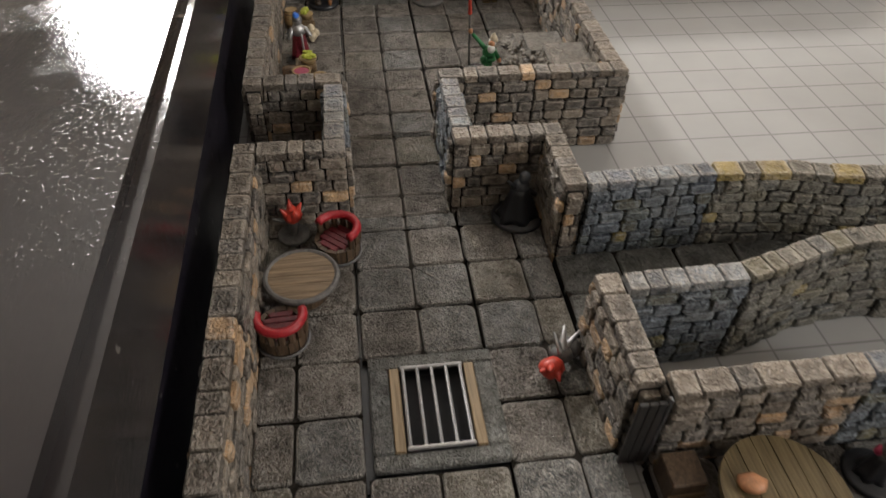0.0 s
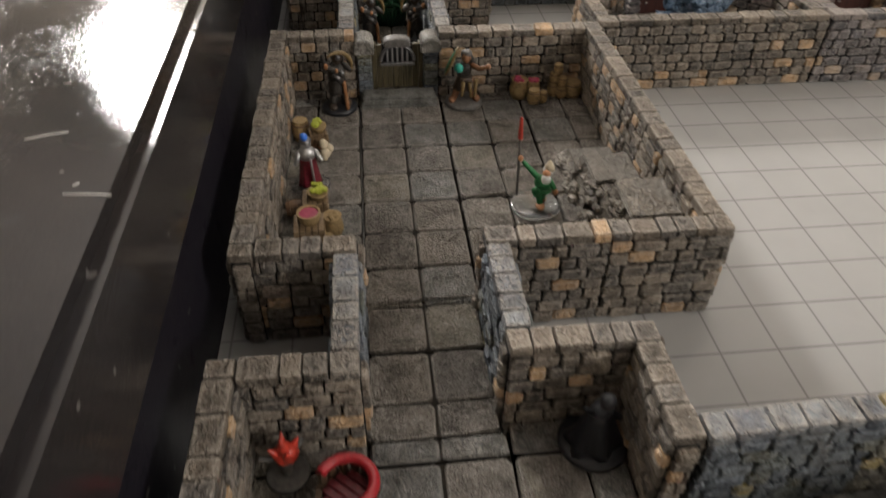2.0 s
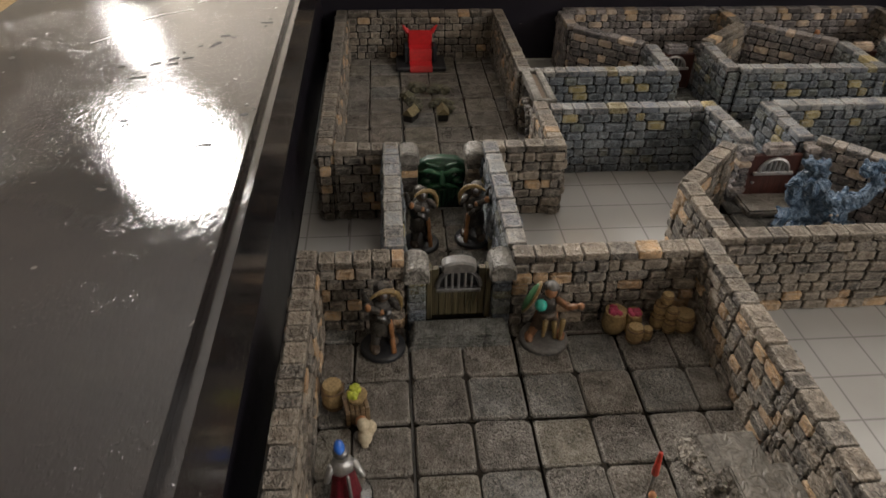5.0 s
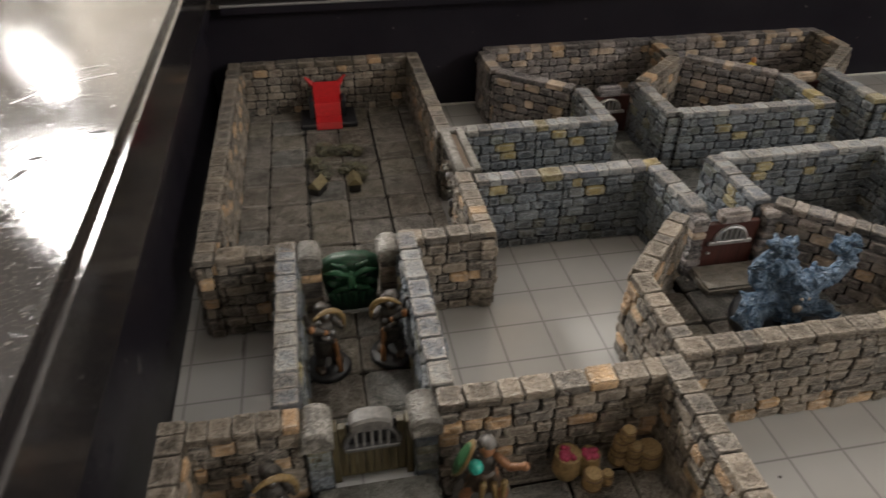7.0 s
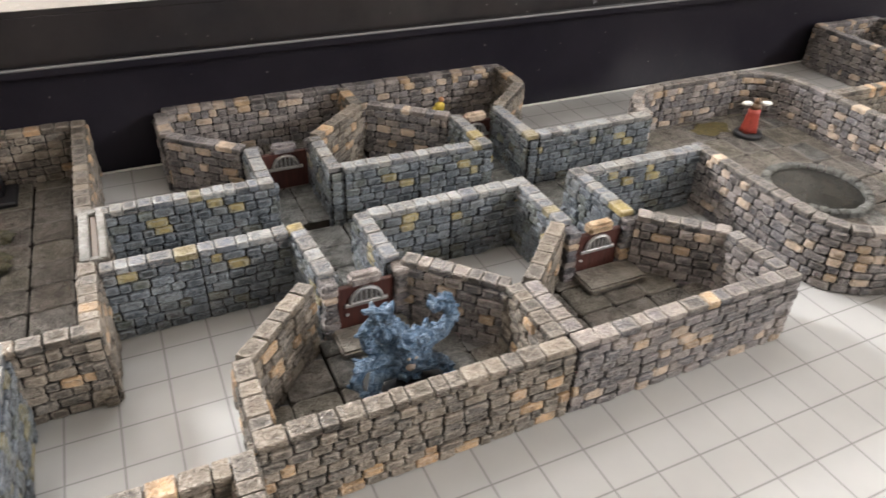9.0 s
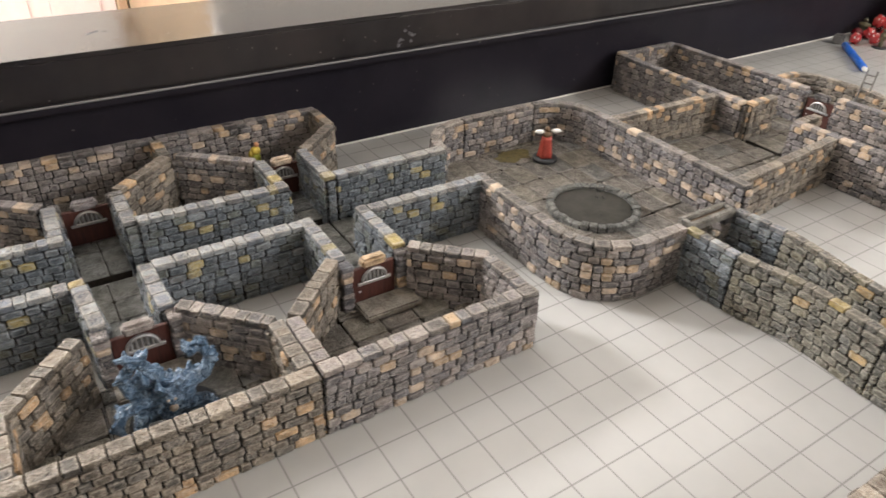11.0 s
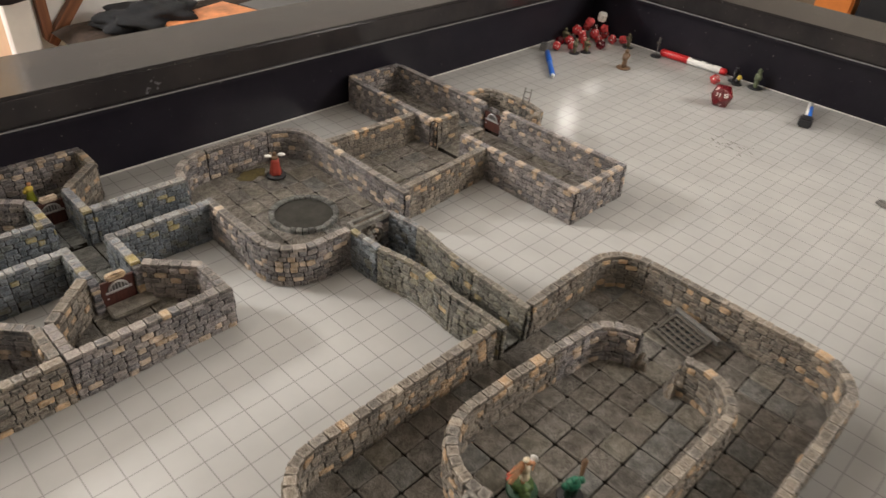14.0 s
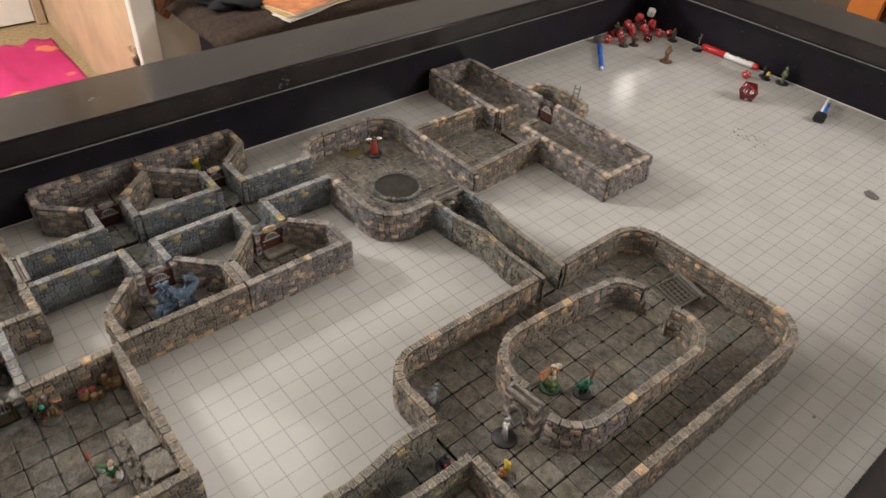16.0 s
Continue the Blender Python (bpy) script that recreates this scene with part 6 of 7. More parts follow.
for sx, out in ((-1, 0.0), (1, 0.12)):
    beast_limbs += [((sx * 0.4, 0.08, 1.0), (sx * 0.74, 0.08, 1.12), 0.2, 0.16), ((sx * 0.74, 0.08, 1.12), (sx * (0.84 + out), 0.06, 1.55), 0.17, 0.14),
                    ((sx * (0.84 + out), 0.06, 1.55), (sx * (0.6 + out), 0.02, 1.92), 0.14, 0.11), ((sx * (0.6 + out), 0.02, 1.92), (sx * (0.32 + out), -0.04, 2.08), 0.1, 0.03),
                    ((sx * (0.6 + out), 0.02, 1.92), (sx * (0.36 + out), -0.12, 1.84), 0.09, 0.03), ((sx * (0.62 + out), 0.02, 1.9), (sx * (0.72 + out), -0.05, 2.16), 0.09, 0.03),
                    ((sx * 0.24, -0.02, 0.5), (sx * 0.68, -0.16, 0.56), 0.19, 0.16), ((sx * 0.68, -0.16, 0.56), (sx * 0.86, -0.4, 0.16), 0.16, 0.13),
                    ((sx * 0.86, -0.4, 0.16), (sx * 1.04, -0.66, 0.08), 0.1, 0.04), ((sx * 0.82, -0.42, 0.14), (sx * 0.7, -0.72, 0.08), 0.1, 0.04),
                    ((sx * 0.1, -0.28, 1.12), (sx * 0.26, -0.3, 1.38), 0.06, 0.02)]
for a, b, ra, rb in list(beast_limbs):
    a, b = Vector(a), Vector(b)
    for k in range(9):
        q = a.lerp(b, rr.random())
        d = Vector((rr.uniform(-1, 1), rr.uniform(-1, 1), rr.uniform(-0.2, 1))).normalized()
        beast_limbs.append((tuple(q), tuple(q + d * rr.uniform(0.12, 0.22)), 0.085, 0.04))
for k in range(18):
    x = -0.6 + 1.2 * k / 17
    beast_limbs.append(((x, 0.15, 1.0), (x * 1.2 + rr.uniform(-0.1, 0.1), 0.25 + rr.uniform(-0.1, 0.2), 1.2 + rr.uniform(-0.1, 0.15)), 0.12, 0.05))
for k in range(26):
    a, zz = rr.uniform(0, 6.28), rr.uniform(0.4, 1.05)
    beast_limbs.append(((0.26 * math.cos(a), 0.05 + 0.22 * math.sin(a), zz), (0.5 * math.cos(a + 0.3), 0.05 + 0.44 * math.sin(a + 0.3), zz + rr.uniform(0.05, 0.25)), 0.1, 0.05))


def beast_body(bm):
    for q in beast_rows:
        blob(bm, *q, rough=0.5, sub=3, freq=4.0)


def beast_all(bm):
    beast_body(bm)
    bars(*beast_limbs)(bm)


figure("ice_beast", -8.55, 4.7, FLOOR, "icy blue spined beast with raised clawed arms on black base", "miniature figure", [
    (disc(1.0, 0.24, n=32), BLACK), (beast_all, BLUEHIDE, 0.028),
    (lumps((-0.1, -0.41, 1.05, 0.04, 0.03, 0.035), (0.03, -0.41, 1.05, 0.04, 0.03, 0.035), (-0.03, -0.3, 0.72, 0.1, 0.06, 0.1)), plain("pale_hide_paint", (0.42, 0.36, 0.31), 0.5, 0, 0.3, 600.0))], -4)

figure("yellow_figure", -2.7, 15.95, FLOOR, "small yellow and green figure on a black base", "miniature figure", [
    (disc(0.32, 0.08), BLACK), (lambda bm: cloak(bm, 0.08, 0.6, 0.22, 0.14, 0.8, 5), LIME), (lumps((0, 0, 0.72, 0.2, 0.14, 0.18), (-0.2, 0, 0.62, 0.1, 0.08, 0.12)), YELLOW), (lumps((0.05, 0, 0.95, 0.1, 0.1, 0.11)), SKIN)], 0)

# ---- cistern room ----
cist = thing("round_cistern", 6.28, 7.3, FLOOR, "round dark water cistern with a low stone kerb", "model pool")
for k in range(34):
    a0, a1 = 6.2832 * k / 34, 6.2832 * (k + 0.84) / 34
    bm = bmesh.new()
    hz = 0.2 + rng.uniform(-0.04, 0.05)
    ring = [[bm.verts.new((r * math.cos(a), r * math.sin(a), z)) for a in (a0, a1)] for r, z in ((1.36, -0.2), (1.65, -0.2), (1.63, hz - 0.04), (1.58, hz), (1.42, hz), (1.37, hz - 0.05))]
    n = len(ring)
    for i in range(n):
        j = (i + 1) % n
        bm.faces.new((ring[i][0], ring[i][1], ring[j][1], ring[j][0]))
    bm.faces.new([r[0] for r in ring])
    bm.faces.new([r[1] for r in ring][::-1])
    part("kerb_stone", bm, GREY_SLAB, cist)
part("bed", ring_arc(bmesh.new(), 1.5, 0.1, -0.02, 0, 360, 48, 0.12), CORE, cist, "dark bed under the kerb")
part("water", lathe(bmesh.new(), [(1.38, -0.2), (1.38, 0.06)], n=40), WATER, cist, "still murky black water")
figure("red_robed_figure", 7.32, 11.2, FLOOR, "red-robed figure with white wings on a black base", "miniature figure", [
    (disc(0.5, 0.16), BLACK), (lambda bm: cloak(bm, 0.16, 1.0, 0.3, 0.2, 0.85, 5), plain("brick_red_paint", (0.33, 0.05, 0.035), 0.45, 0, 0.4, 600.0)),
    (lumps((0, 0, 1.08, 0.2, 0.16, 0.14), (0, 0, 1.3, 0.1, 0.1, 0.12)), BROWNP), (lumps((-0.32, 0, 1.2, 0.2, 0.1, 0.09), (0.34, 0, 1.22, 0.22, 0.1, 0.09)), WHITEP)], -25)
stain = solid("moss_patch", blob(bmesh.new(), 0, 0, 0, 0.75, 0.45, 0.02, 0.5, 3, 2.0), plain("ochre_moss_paint", (0.085, 0.066, 0.02), 0.7, 0, 0.5, 250.0, 0.0004), "ochre mossy stain on the flagstones", "moss")
stain.location = inch((6.45, 12.1, FLOOR + 0.01))
lift_gate(6.93, 3.3, 0, 1.0, "gate housing with a slotted lintel over a rocky brown arch", "pink")

# ---- ladder in the round alcove ----
ladder = thing("small_ladder", 22.1, 7.2, FLOOR, "small grey-brown wooden ladder leaning on the alcove wall", "model ladder", turn=-75)
for sx in (-0.2, 0.2):
    part("rail", limb(bmesh.new(), (sx, -0.3, 0.0), (sx, 0.42, 2.4), 0.045, 0.04), GREYBASE, ladder)
for k in range(7):
    f = (k + 0.6) / 7.2
    part("rung", limb(bmesh.new(), (-0.2, -0.3 + 0.72 * f, 2.4 * f), (0.2, -0.3 + 0.72 * f, 2.4 * f), 0.035, 0.035), GREYBASE, ladder)

# ---- arena ----
lift_gate(0.08, -9.85, -86, 0.86, "stone gate housing with slotted lintel over a broken dark arch", "pink")
figure("winged_figure", 2.38, -9.4, FLOOR, "pale figure with orange feathered wing and white shield on green rock", "miniature figure", [
    (disc(0.45, 0.1), DEMONLIT), (lumps((0, 0, 0.28, 0.3, 0.28, 0.2), (-0.18, -0.14, 0.2, 0.18, 0.18, 0.14), (0.2, 0.1, 0.2, 0.16, 0.16, 0.14), rough=0.5), plain("mossy_green_paint", (0.07, 0.13, 0.035), 0.5, 0, 0.6, 500.0, 0.0006)),
    (bars(((-0.07, 0, 0.45), (-0.04, 0, 0.72), 0.06, 0.08), ((0.1, -0.05, 0.45), (0.06, 0, 0.72), 0.06, 0.08)), SKIN),
    (lambda bm: cloak(bm, 0.62, 0.8, 0.18, 0.12, 0.8, 8), BONE), (lumps((0.02, 0, 0.92, 0.14, 0.12, 0.17), rough=0.2), BONE), (lumps((0.06, -0.02, 1.17, 0.085, 0.09, 0.1)), SKIN),
    (lumps((0.05, 0.04, 1.23, 0.1, 0.1, 0.07), rough=0.3), BONE),
    (bars(((-0.02, 0.12, 1.1), (-0.7, 0.3, 1.34), 0.09, 0.03), ((-0.02, 0.12, 1.02), (-0.72, 0.3, 1.14), 0.09, 0.03), ((-0.02, 0.12, 0.94), (-0.64, 0.26, 0.92), 0.085, 0.03), ((-0.02, 0.12, 0.86), (-0.5, 0.22, 0.74), 0.07, 0.025)), RUST),
    (bars(((-0.3, 0.22, 1.2), (-0.74, 0.32, 1.36), 0.05, 0.02), ((-0.3, 0.22, 1.08), (-0.72, 0.31, 1.16), 0.05, 0.02)), FLAME),
    (bars(((0.12, 0, 1.0), (0.3, -0.12, 0.96), 0.05, 0.04), ((0.3, -0.12, 0.6), (0.36, -0.14, 0.98), 0.02, 0.03)), SKIN),
    (lambda bm: blob(bm, 0.36, -0.1, 1.02, 0.05, 0.12, 0.16, 0.1, 2), WHITEP)], 20, size=1.1)
figure("green_figure", 3.3, -10.52, FLOOR, "dark green crouching figure with a club on a black base", "miniature figure", [
    (disc(0.42, 0.09), BLACK), (bars(((-0.12, 0, 0.09), (-0.08, 0, 0.45), 0.1, 0.13), ((0.14, 0, 0.09), (0.1, 0, 0.45), 0.1, 0.13)), DEMON),
    (lumps((0, 0, 0.62, 0.27, 0.2, 0.24), (0.0, -0.05, 0.88, 0.13, 0.13, 0.13), (-0.28, 0, 0.66, 0.13, 0.12, 0.14), (0.28, 0, 0.68, 0.13, 0.12, 0.14)), plain("jade_paint", (0.012, 0.12, 0.07), 0.4, 0, 0.6, 700.0, 0.0004)),
    (bars(((0.28, 0.05, 0.7), (0.45, 0.2, 1.25), 0.05, 0.1)), BROWNP)], -20)
figure("silver_knight", -1.12, -10.1, FLOOR, "silver armoured figure with sword on a black base", "miniature figure", [
    (disc(0.48, 0.09), BLACK), (bars(((-0.12, -0.1, 0.09), (-0.06, 0, 0.55), 0.08, 0.1), ((0.14, 0.08, 0.09), (0.08, 0, 0.55), 0.08, 0.1), ((0.2, -0.1, 0.95), (0.42, -0.25, 0.35), 0.035, 0.02),
     ((-0.18, 0, 0.92), (-0.34, -0.12, 0.68), 0.08, 0.06)), STEEL), (lumps((0, 0, 0.78, 0.2, 0.15, 0.26), (0, 0, 1.14, 0.11, 0.12, 0.14), (0.2, 0, 0.98, 0.12, 0.11, 0.1)), STEEL), (lumps((0.02, 0.1, 1.28, 0.07, 0.1, 0.1)), GREYBASE)], 30, size=1.12)
def wing_board(bm):
    """A tall narrow wing like a bent plank, leaning outward."""
    box(bm, -0.05, 0.05, -0.13, 0.13, 0.0, 1.2, 0.03, 2)
    box(bm, -0.075, -0.02, -0.16, -0.1, 0.1, 1.22, 0.02, 1)
    for v in bm.verts:
        f = v.co.z / 1.2
        v.co = Vector((v.co.x + 0.16 - 0.22 * f + 0.12 * math.sin(3.14 * f), v.co.y * (0.7 + 0.5 * f) - 0.05, 0.1 + v.co.z))


figure("yellow_winged_figure", -2.42, -11.45, FLOOR, "brown figure with a tall yellow plank-like wing on a clear base", "miniature figure", [
    (disc(0.5, 0.07), CLEAR), (bars(((-0.2, 0.05, 0.07), (-0.16, 0.05, 0.4), 0.07, 0.1), ((-0.02, -0.05, 0.07), (-0.08, 0.0, 0.4), 0.07, 0.1)), DULLBROWN),
    (lumps((-0.14, 0.02, 0.52, 0.18, 0.16, 0.2), (-0.3, 0.06, 0.6, 0.12, 0.11, 0.12), rough=0.35), RUST), (lumps((-0.2, 0.05, 0.8, 0.1, 0.1, 0.11), (-0.42, 0.1, 0.45, 0.09, 0.08, 0.09)), SKIN),
    (wing_board, YELLOW)], 15)
figure("dark_crawler", -3.95, -9.6, FLOOR, "small black figure with red spots in the passage mouth", "miniature figure", [
    (disc(0.35, 0.08), BLACK), (lumps((0, 0, 0.32, 0.24, 0.22, 0.26), (0.08, 0, 0.6, 0.13, 0.13, 0.13), rough=0.3), BLACK), (lumps((-0.12, -0.18, 0.4, 0.07, 0.06, 0.07), (0.16, -0.15, 0.32, 0.06, 0.06, 0.06)), RED)], 0)
figure("grey_haired_figure", -2.5, -6.95, FLOOR, "dark crouching figure with a pale grey mane on a black base", "miniature figure", [
    (disc(0.42, 0.08), BLACK), (lumps((0, 0, 0.34, 0.28, 0.24, 0.26), (0.2, 0.1, 0.25, 0.2, 0.16, 0.16), rough=0.35), GREYBASE),
    (lumps((0.05, 0.05, 0.62, 0.22, 0.2, 0.16), (0.3, 0.16, 0.72, 0.2, 0.12, 0.1), (0.5, 0.24, 0.8, 0.12, 0.08, 0.06), (-0.14, 0.02, 0.6, 0.14, 0.14, 0.14), rough=0.6), plain("pale_grey_paint", (0.15, 0.155, 0.17), 0.6, 0, 0.4, 700.0))], 0)

port = thing("fallen_portcullis", 12.2, -9.25, FLOOR, "iron portcullis lying tilted in its grey frame on the flagstones", "model portcullis")
port.matrix_basis = pose(U * 12.2, U * -9.25, U * (FLOOR + 0.3), -15, 0, 76)
DARKIRON = plain("dark_iron_paint", (0.075, 0.066, 0.056), 0.45, 0.1, 0.5, 700.0, 0.0004)
# Black sheet added under the lattice to darken its open holes like shade.
part("backing", box(bmesh.new(), -0.78, 0.78, -0.52, 0.52, -0.06, -0.02), BLACK, port)
for x0, x1, y0, y1 in ((-0.92, 0.92, -0.66, -0.53), (-0.92, 0.92, 0.53, 0.66), (-0.92, -0.79, -0.528, 0.528), (0.79, 0.92, -0.528, 0.528)):
    part("frame", box(bmesh.new(), x0, x1, y0, y1, -0.09, 0.09, 0.02), DARKIRON, port)
for k in range(6):
    part("bar", box(bmesh.new(), -0.72 + k * 0.26, -0.6 + k * 0.26, -0.52, 0.52, -0.015, 0.045, 0.012), DARKIRON, port)
for k in range(4):
    part("cross_bar", box(bmesh.new(), -0.78, 0.78, -0.42 + k * 0.25, -0.31 + k * 0.25, 0.047, 0.09, 0.012), DARKIRON, port)

part("lift_board", box(bmesh.new(), -1.12, 1.05, -0.86, -0.665, -0.12, 0.2, 0.02), GREYBASE, port, "long grey board along the raised edge")
bm = box(bmesh.new(), -0.75, 0.75, -0.45, 0.45, 0, 0.06, 0.03)
ob = solid("threshold_slab", bm, SLAB, "smooth grey threshold slab at the arena mouth", "model slab")
ob.location = inch((6.85, -5.6, FLOOR))
for k in range(16):
    bm = bmesh.new()
    blob(bm, 0, 0, 0.1, rng.uniform(0.1, 0.22), rng.uniform(0.1, 0.2), rng.uniform(0.2, 0.75), 0.6, 2, 2.5)
    ob = solid("rubble_stone", bm, STONE[("brown", True)], "jagged broken masonry at the ring wall's gap", "rubble", "arena rubble")
    ob.location = inch((9.55 + rng.uniform(-0.28, 0.28), rng.choice((-8.95, -8.8, -10.35, -10.5)) + rng.uniform(-0.12, 0.12), FLOOR))

# ---- loose things on the mat ----
def d20(name, x, y, r, mat, label, turn, tilt=0.0):
    """A twenty-sided die resting on one face (or tipped by tilt), turned so that two side faces flank the heading turn."""
    bm = bmesh.new()
    bmesh.ops.create_icosphere(bm, subdivisions=1, radius=r)
    low = min(bm.faces, key=lambda f: f.normal.z)
    bmesh.ops.rotate(bm, matrix=low.normal.rotation_difference(Vector((0, 0, -1))).to_matrix(), verts=bm.verts)
    sides = sorted(math.degrees(math.atan2(f.normal.y, f.normal.x)) % 360 for f in bm.faces if 0.2 < f.normal.z < 0.5)
    mid = next((a + b) / 2 for a, b in zip(sides, sides[1:]) if b - a < 60)
    bmesh.ops.bevel(bm, geom=list(bm.edges), offset=r * 0.035, segments=1, affect="EDGES")
    ob = new(name, mesh_from(name, bm, mat))
    ob.matrix_basis = pose(U * x, U * y, U * r * 0.795, tilt, 0, turn - mid)
    return tagged(ob, label, "die", "dice")


def on_face(p, ob):
    """Where a numeral lies upright on a face."""
    m3 = ob.matrix_basis.to_3x3()
    n = (m3 @ p.normal).normalized()
    up = Vector((0, 0, 1)) - n * n.z
    up = up.normalized() if up.length > 0.05 else Vector((0, 1, 0))
    turn = Matrix((up.cross(n), up, n)).transposed()
    return Matrix.Translation(p.center + p.normal * 0.0002) @ (m3.inverted() @ turn).to_4x4()


def numeral(parent, text, size, m, mat):
    cu = bpy.data.curves.new("numeral", "FONT")
    cu.body, cu.size, cu.align_x, cu.align_y, cu.extrude = text, size * U, "CENTER", "CENTER", 0.01 * U
    ob = new("numeral", cu)
    cu.materials.append(mat)
    ob.parent = parent
    ob.matrix_basis = m
    return ob


big = d20("twenty_sided_die", 36.9, 1.5, 0.86, WINE, "large dark wine-red twenty-sided die with white numbers", 203)
ico = [p for p in big.data.polygons if p.area > 0.2 * (U * 0.86) ** 2]
for text, aim in (("13", (-0.75, -0.75, 0.4)), ("11", (-1.0, -0.05, 0.4)), ("9", (-0.6, -0.25, 0.85)), ("5", (-0.2, -1.0, 0.2)), ("7", (-0.8, -0.5, -0.4))):
    loc = big.matrix_basis.to_3x3().inverted() @ Vector(aim).normalized()
    p = max(ico, key=lambda q: q.normal.dot(loc))
    numeral(big, text, 0.4, on_face(p, big), WHITEP)
d20("small_die", 40.5, 3.75, 0.42, DICE, "small bright red translucent twenty-sided die", 40)
spots = [(36.2, 15.3, 0), (37.4, 14.7, 0), (38.5, 14.0, 0), (39.6, 13.4, 0), (38.2, 15.5, 0), (39.4, 15.0, 0), (40.6, 14.3, 0), (41.6, 13.6, 0), (40.2, 15.9, 0), (41.3, 15.3, 0), (42.2, 14.8, 0),
         (38.8, 14.8, 1), (39.9, 14.3, 1), (40.9, 15.0, 1), (39.3, 15.7, 1), (41.5, 14.5, 1), (40.3, 15.2, 2), (41.0, 15.8, 1), (37.4, 15.9, 0), (42.3, 13.0, 0)]
for k, (x, y, layer) in enumerate(spots):
    die = d20("small_die", x, y, rng.uniform(0.38, 0.45), DICE if k % 5 != 3 else WINE, "bright red translucent die in a heap", rng.uniform(0, 90), rng.uniform(0, 60))
    die.location.z = U * (0.38 + 0.62 * layer)
for die in [o for o in scene.objects if o.name.startswith("small_die")][:16]:
    faces = [p for p in die.data.polygons if p.area > 0.18 * (U * 0.38) ** 2]
    for text, aim in (("7", (-0.55, -0.75, 0.35)), ("12", (-0.2, -0.5, 0.85)), ("4", (-0.9, -0.1, 0.4))):
        loc = die.matrix_basis.to_3x3().inverted() @ Vector(aim).normalized()
        p = max(faces, key=lambda q: q.normal.dot(loc))
        numeral(die, text, 0.22, on_face(p, die), WHITEP)
white_die = solid("white_die", box(bmesh.new(), -0.34, 0.34, -0.34, 0.34, 0, 0.68, 0.1, 3), WHITEP, "white cube die with rounded corners on the heap", "die", "dice")
white_die.matrix_basis = pose(U * 41.6, U * 15.0, U * 1.55, 8, -6, 35)
for text, m in (("1", pose(-0.347 * U, 0, 0.34 * U, 90, 0, -90)), ("1", pose(0, -0.347 * U, 0.34 * U, 90, 0, 0))):
    numeral(white_die, text, 0.4, m, BLACK)
metal_die = solid("grey_die", box(bmesh.new(), -0.3, 0.3, -0.3, 0.3, 0, 0.6, 0.08, 2), IRON, "dull grey metal die beside the heap", "die", "dice")
metal_die.matrix_basis = pose(U * 35.4, U * 15.9, 0, 0, 0, 20)


def small_mini(x, y, mat_a, mat_b, label, turn=0, z=0.0, size=1.0, name="small_figure"):
    k = size
    return figure(name, x, y, z, label, "miniature figure", [
        (disc(0.42 * k, 0.09 * k), mat_b), (bars(((-0.12 * k, 0, 0.09 * k), (-0.06 * k, 0, 0.5 * k), 0.1 * k, 0.12 * k), ((0.14 * k, 0, 0.09 * k), (0.07 * k, 0, 0.5 * k), 0.1 * k, 0.12 * k)), mat_a),
        (lumps((0, 0, 0.68 * k, 0.24 * k, 0.19 * k, 0.26 * k), (0.02, -0.03, 1.02 * k, 0.13 * k, 0.13 * k, 0.14 * k), (-0.26 * k, -0.05, 0.7 * k, 0.13 * k, 0.12 * k, 0.15 * k), (0.26 * k, -0.08, 0.72 * k, 0.12 * k, 0.12 * k, 0.14 * k), rough=0.35), mat_a)], turn, "spare figures")


small_mini(37.4, 9.7, BROWNP, BROWNP, "brown painted standing figure on the mat", 10, size=1.3)
for x, y in ((37.9, 13.6), (41.9, 12.2), (38.4, 16.1), (36.9, 14.0)):
    small_mini(x, y, plain("drab_paint", (0.11, 0.1, 0.06), 0.5, 0, 0.5, 600.0), BLACK, "dark drab figure leaning in the dice heap", 40 * x, size=1.05)
figure("thin_figure", 42.0, 9.6, 0.0, "thin grey cross-armed figure on a black base", "miniature figure", [
    (disc(0.45, 0.12), BLACK), (bars(((0, 0, 0.1), (0.03, 0, 1.0), 0.05, 0.05), ((-0.28, 0, 1.15), (0.32, 0, 1.4), 0.045, 0.03), ((0.25, 0, 1.05), (-0.1, 0, 1.62), 0.045, 0.03), ((0.03, 0, 1.0), (0.05, 0, 1.5), 0.07, 0.06)), GREYBASE)], 0)
small_mini(42.2, 3.0, BLACK, BLACK, "black figure with a yellow shield by the rail", 0, name="dark_figure")
figure("yellow_shield", 41.75, 2.55, 0.0, "black and yellow crouching figure by the rail", "miniature figure", [(disc(0.38, 0.09), BLACK), (lumps((0, 0, 0.3, 0.2, 0.18, 0.22), rough=0.3), BLACK), (lumps((-0.1, -0.12, 0.6, 0.17, 0.16, 0.2)), YELLOW)], 0)
small_mini(42.25, 1.35, plain("olive_paint", (0.1, 0.12, 0.07), 0.5, 0, 0.5, 500.0, 0.0004), BLACK, "olive green spiny figure by the rail", 30, size=1.3)


def marker(a, b, r, bands, label, name):
    """A felt-tip marker lying from a to b; bands are (from, to, radius, material, part name)."""
    a, b = Vector((*a, r)), Vector((*b, r))
    d = b - a
    m = thing(name, a.x, a.y, 0, label, "marker", "markers")
    m.matrix_basis = Matrix.Translation(a * U) @ d.to_track_quat("X", "Z").to_matrix().to_4x4()
    ln = d.length
    for f0, f1, k, mat, nm in bands:
        bm = bmesh.new()
        limb(bm, (ln * f0 + 0.02, 0, 0), (ln * f1 - 0.02, 0, 0), r * k, r * k, 14)
        part(nm, bm, mat, m, "", True)
    return m, ln


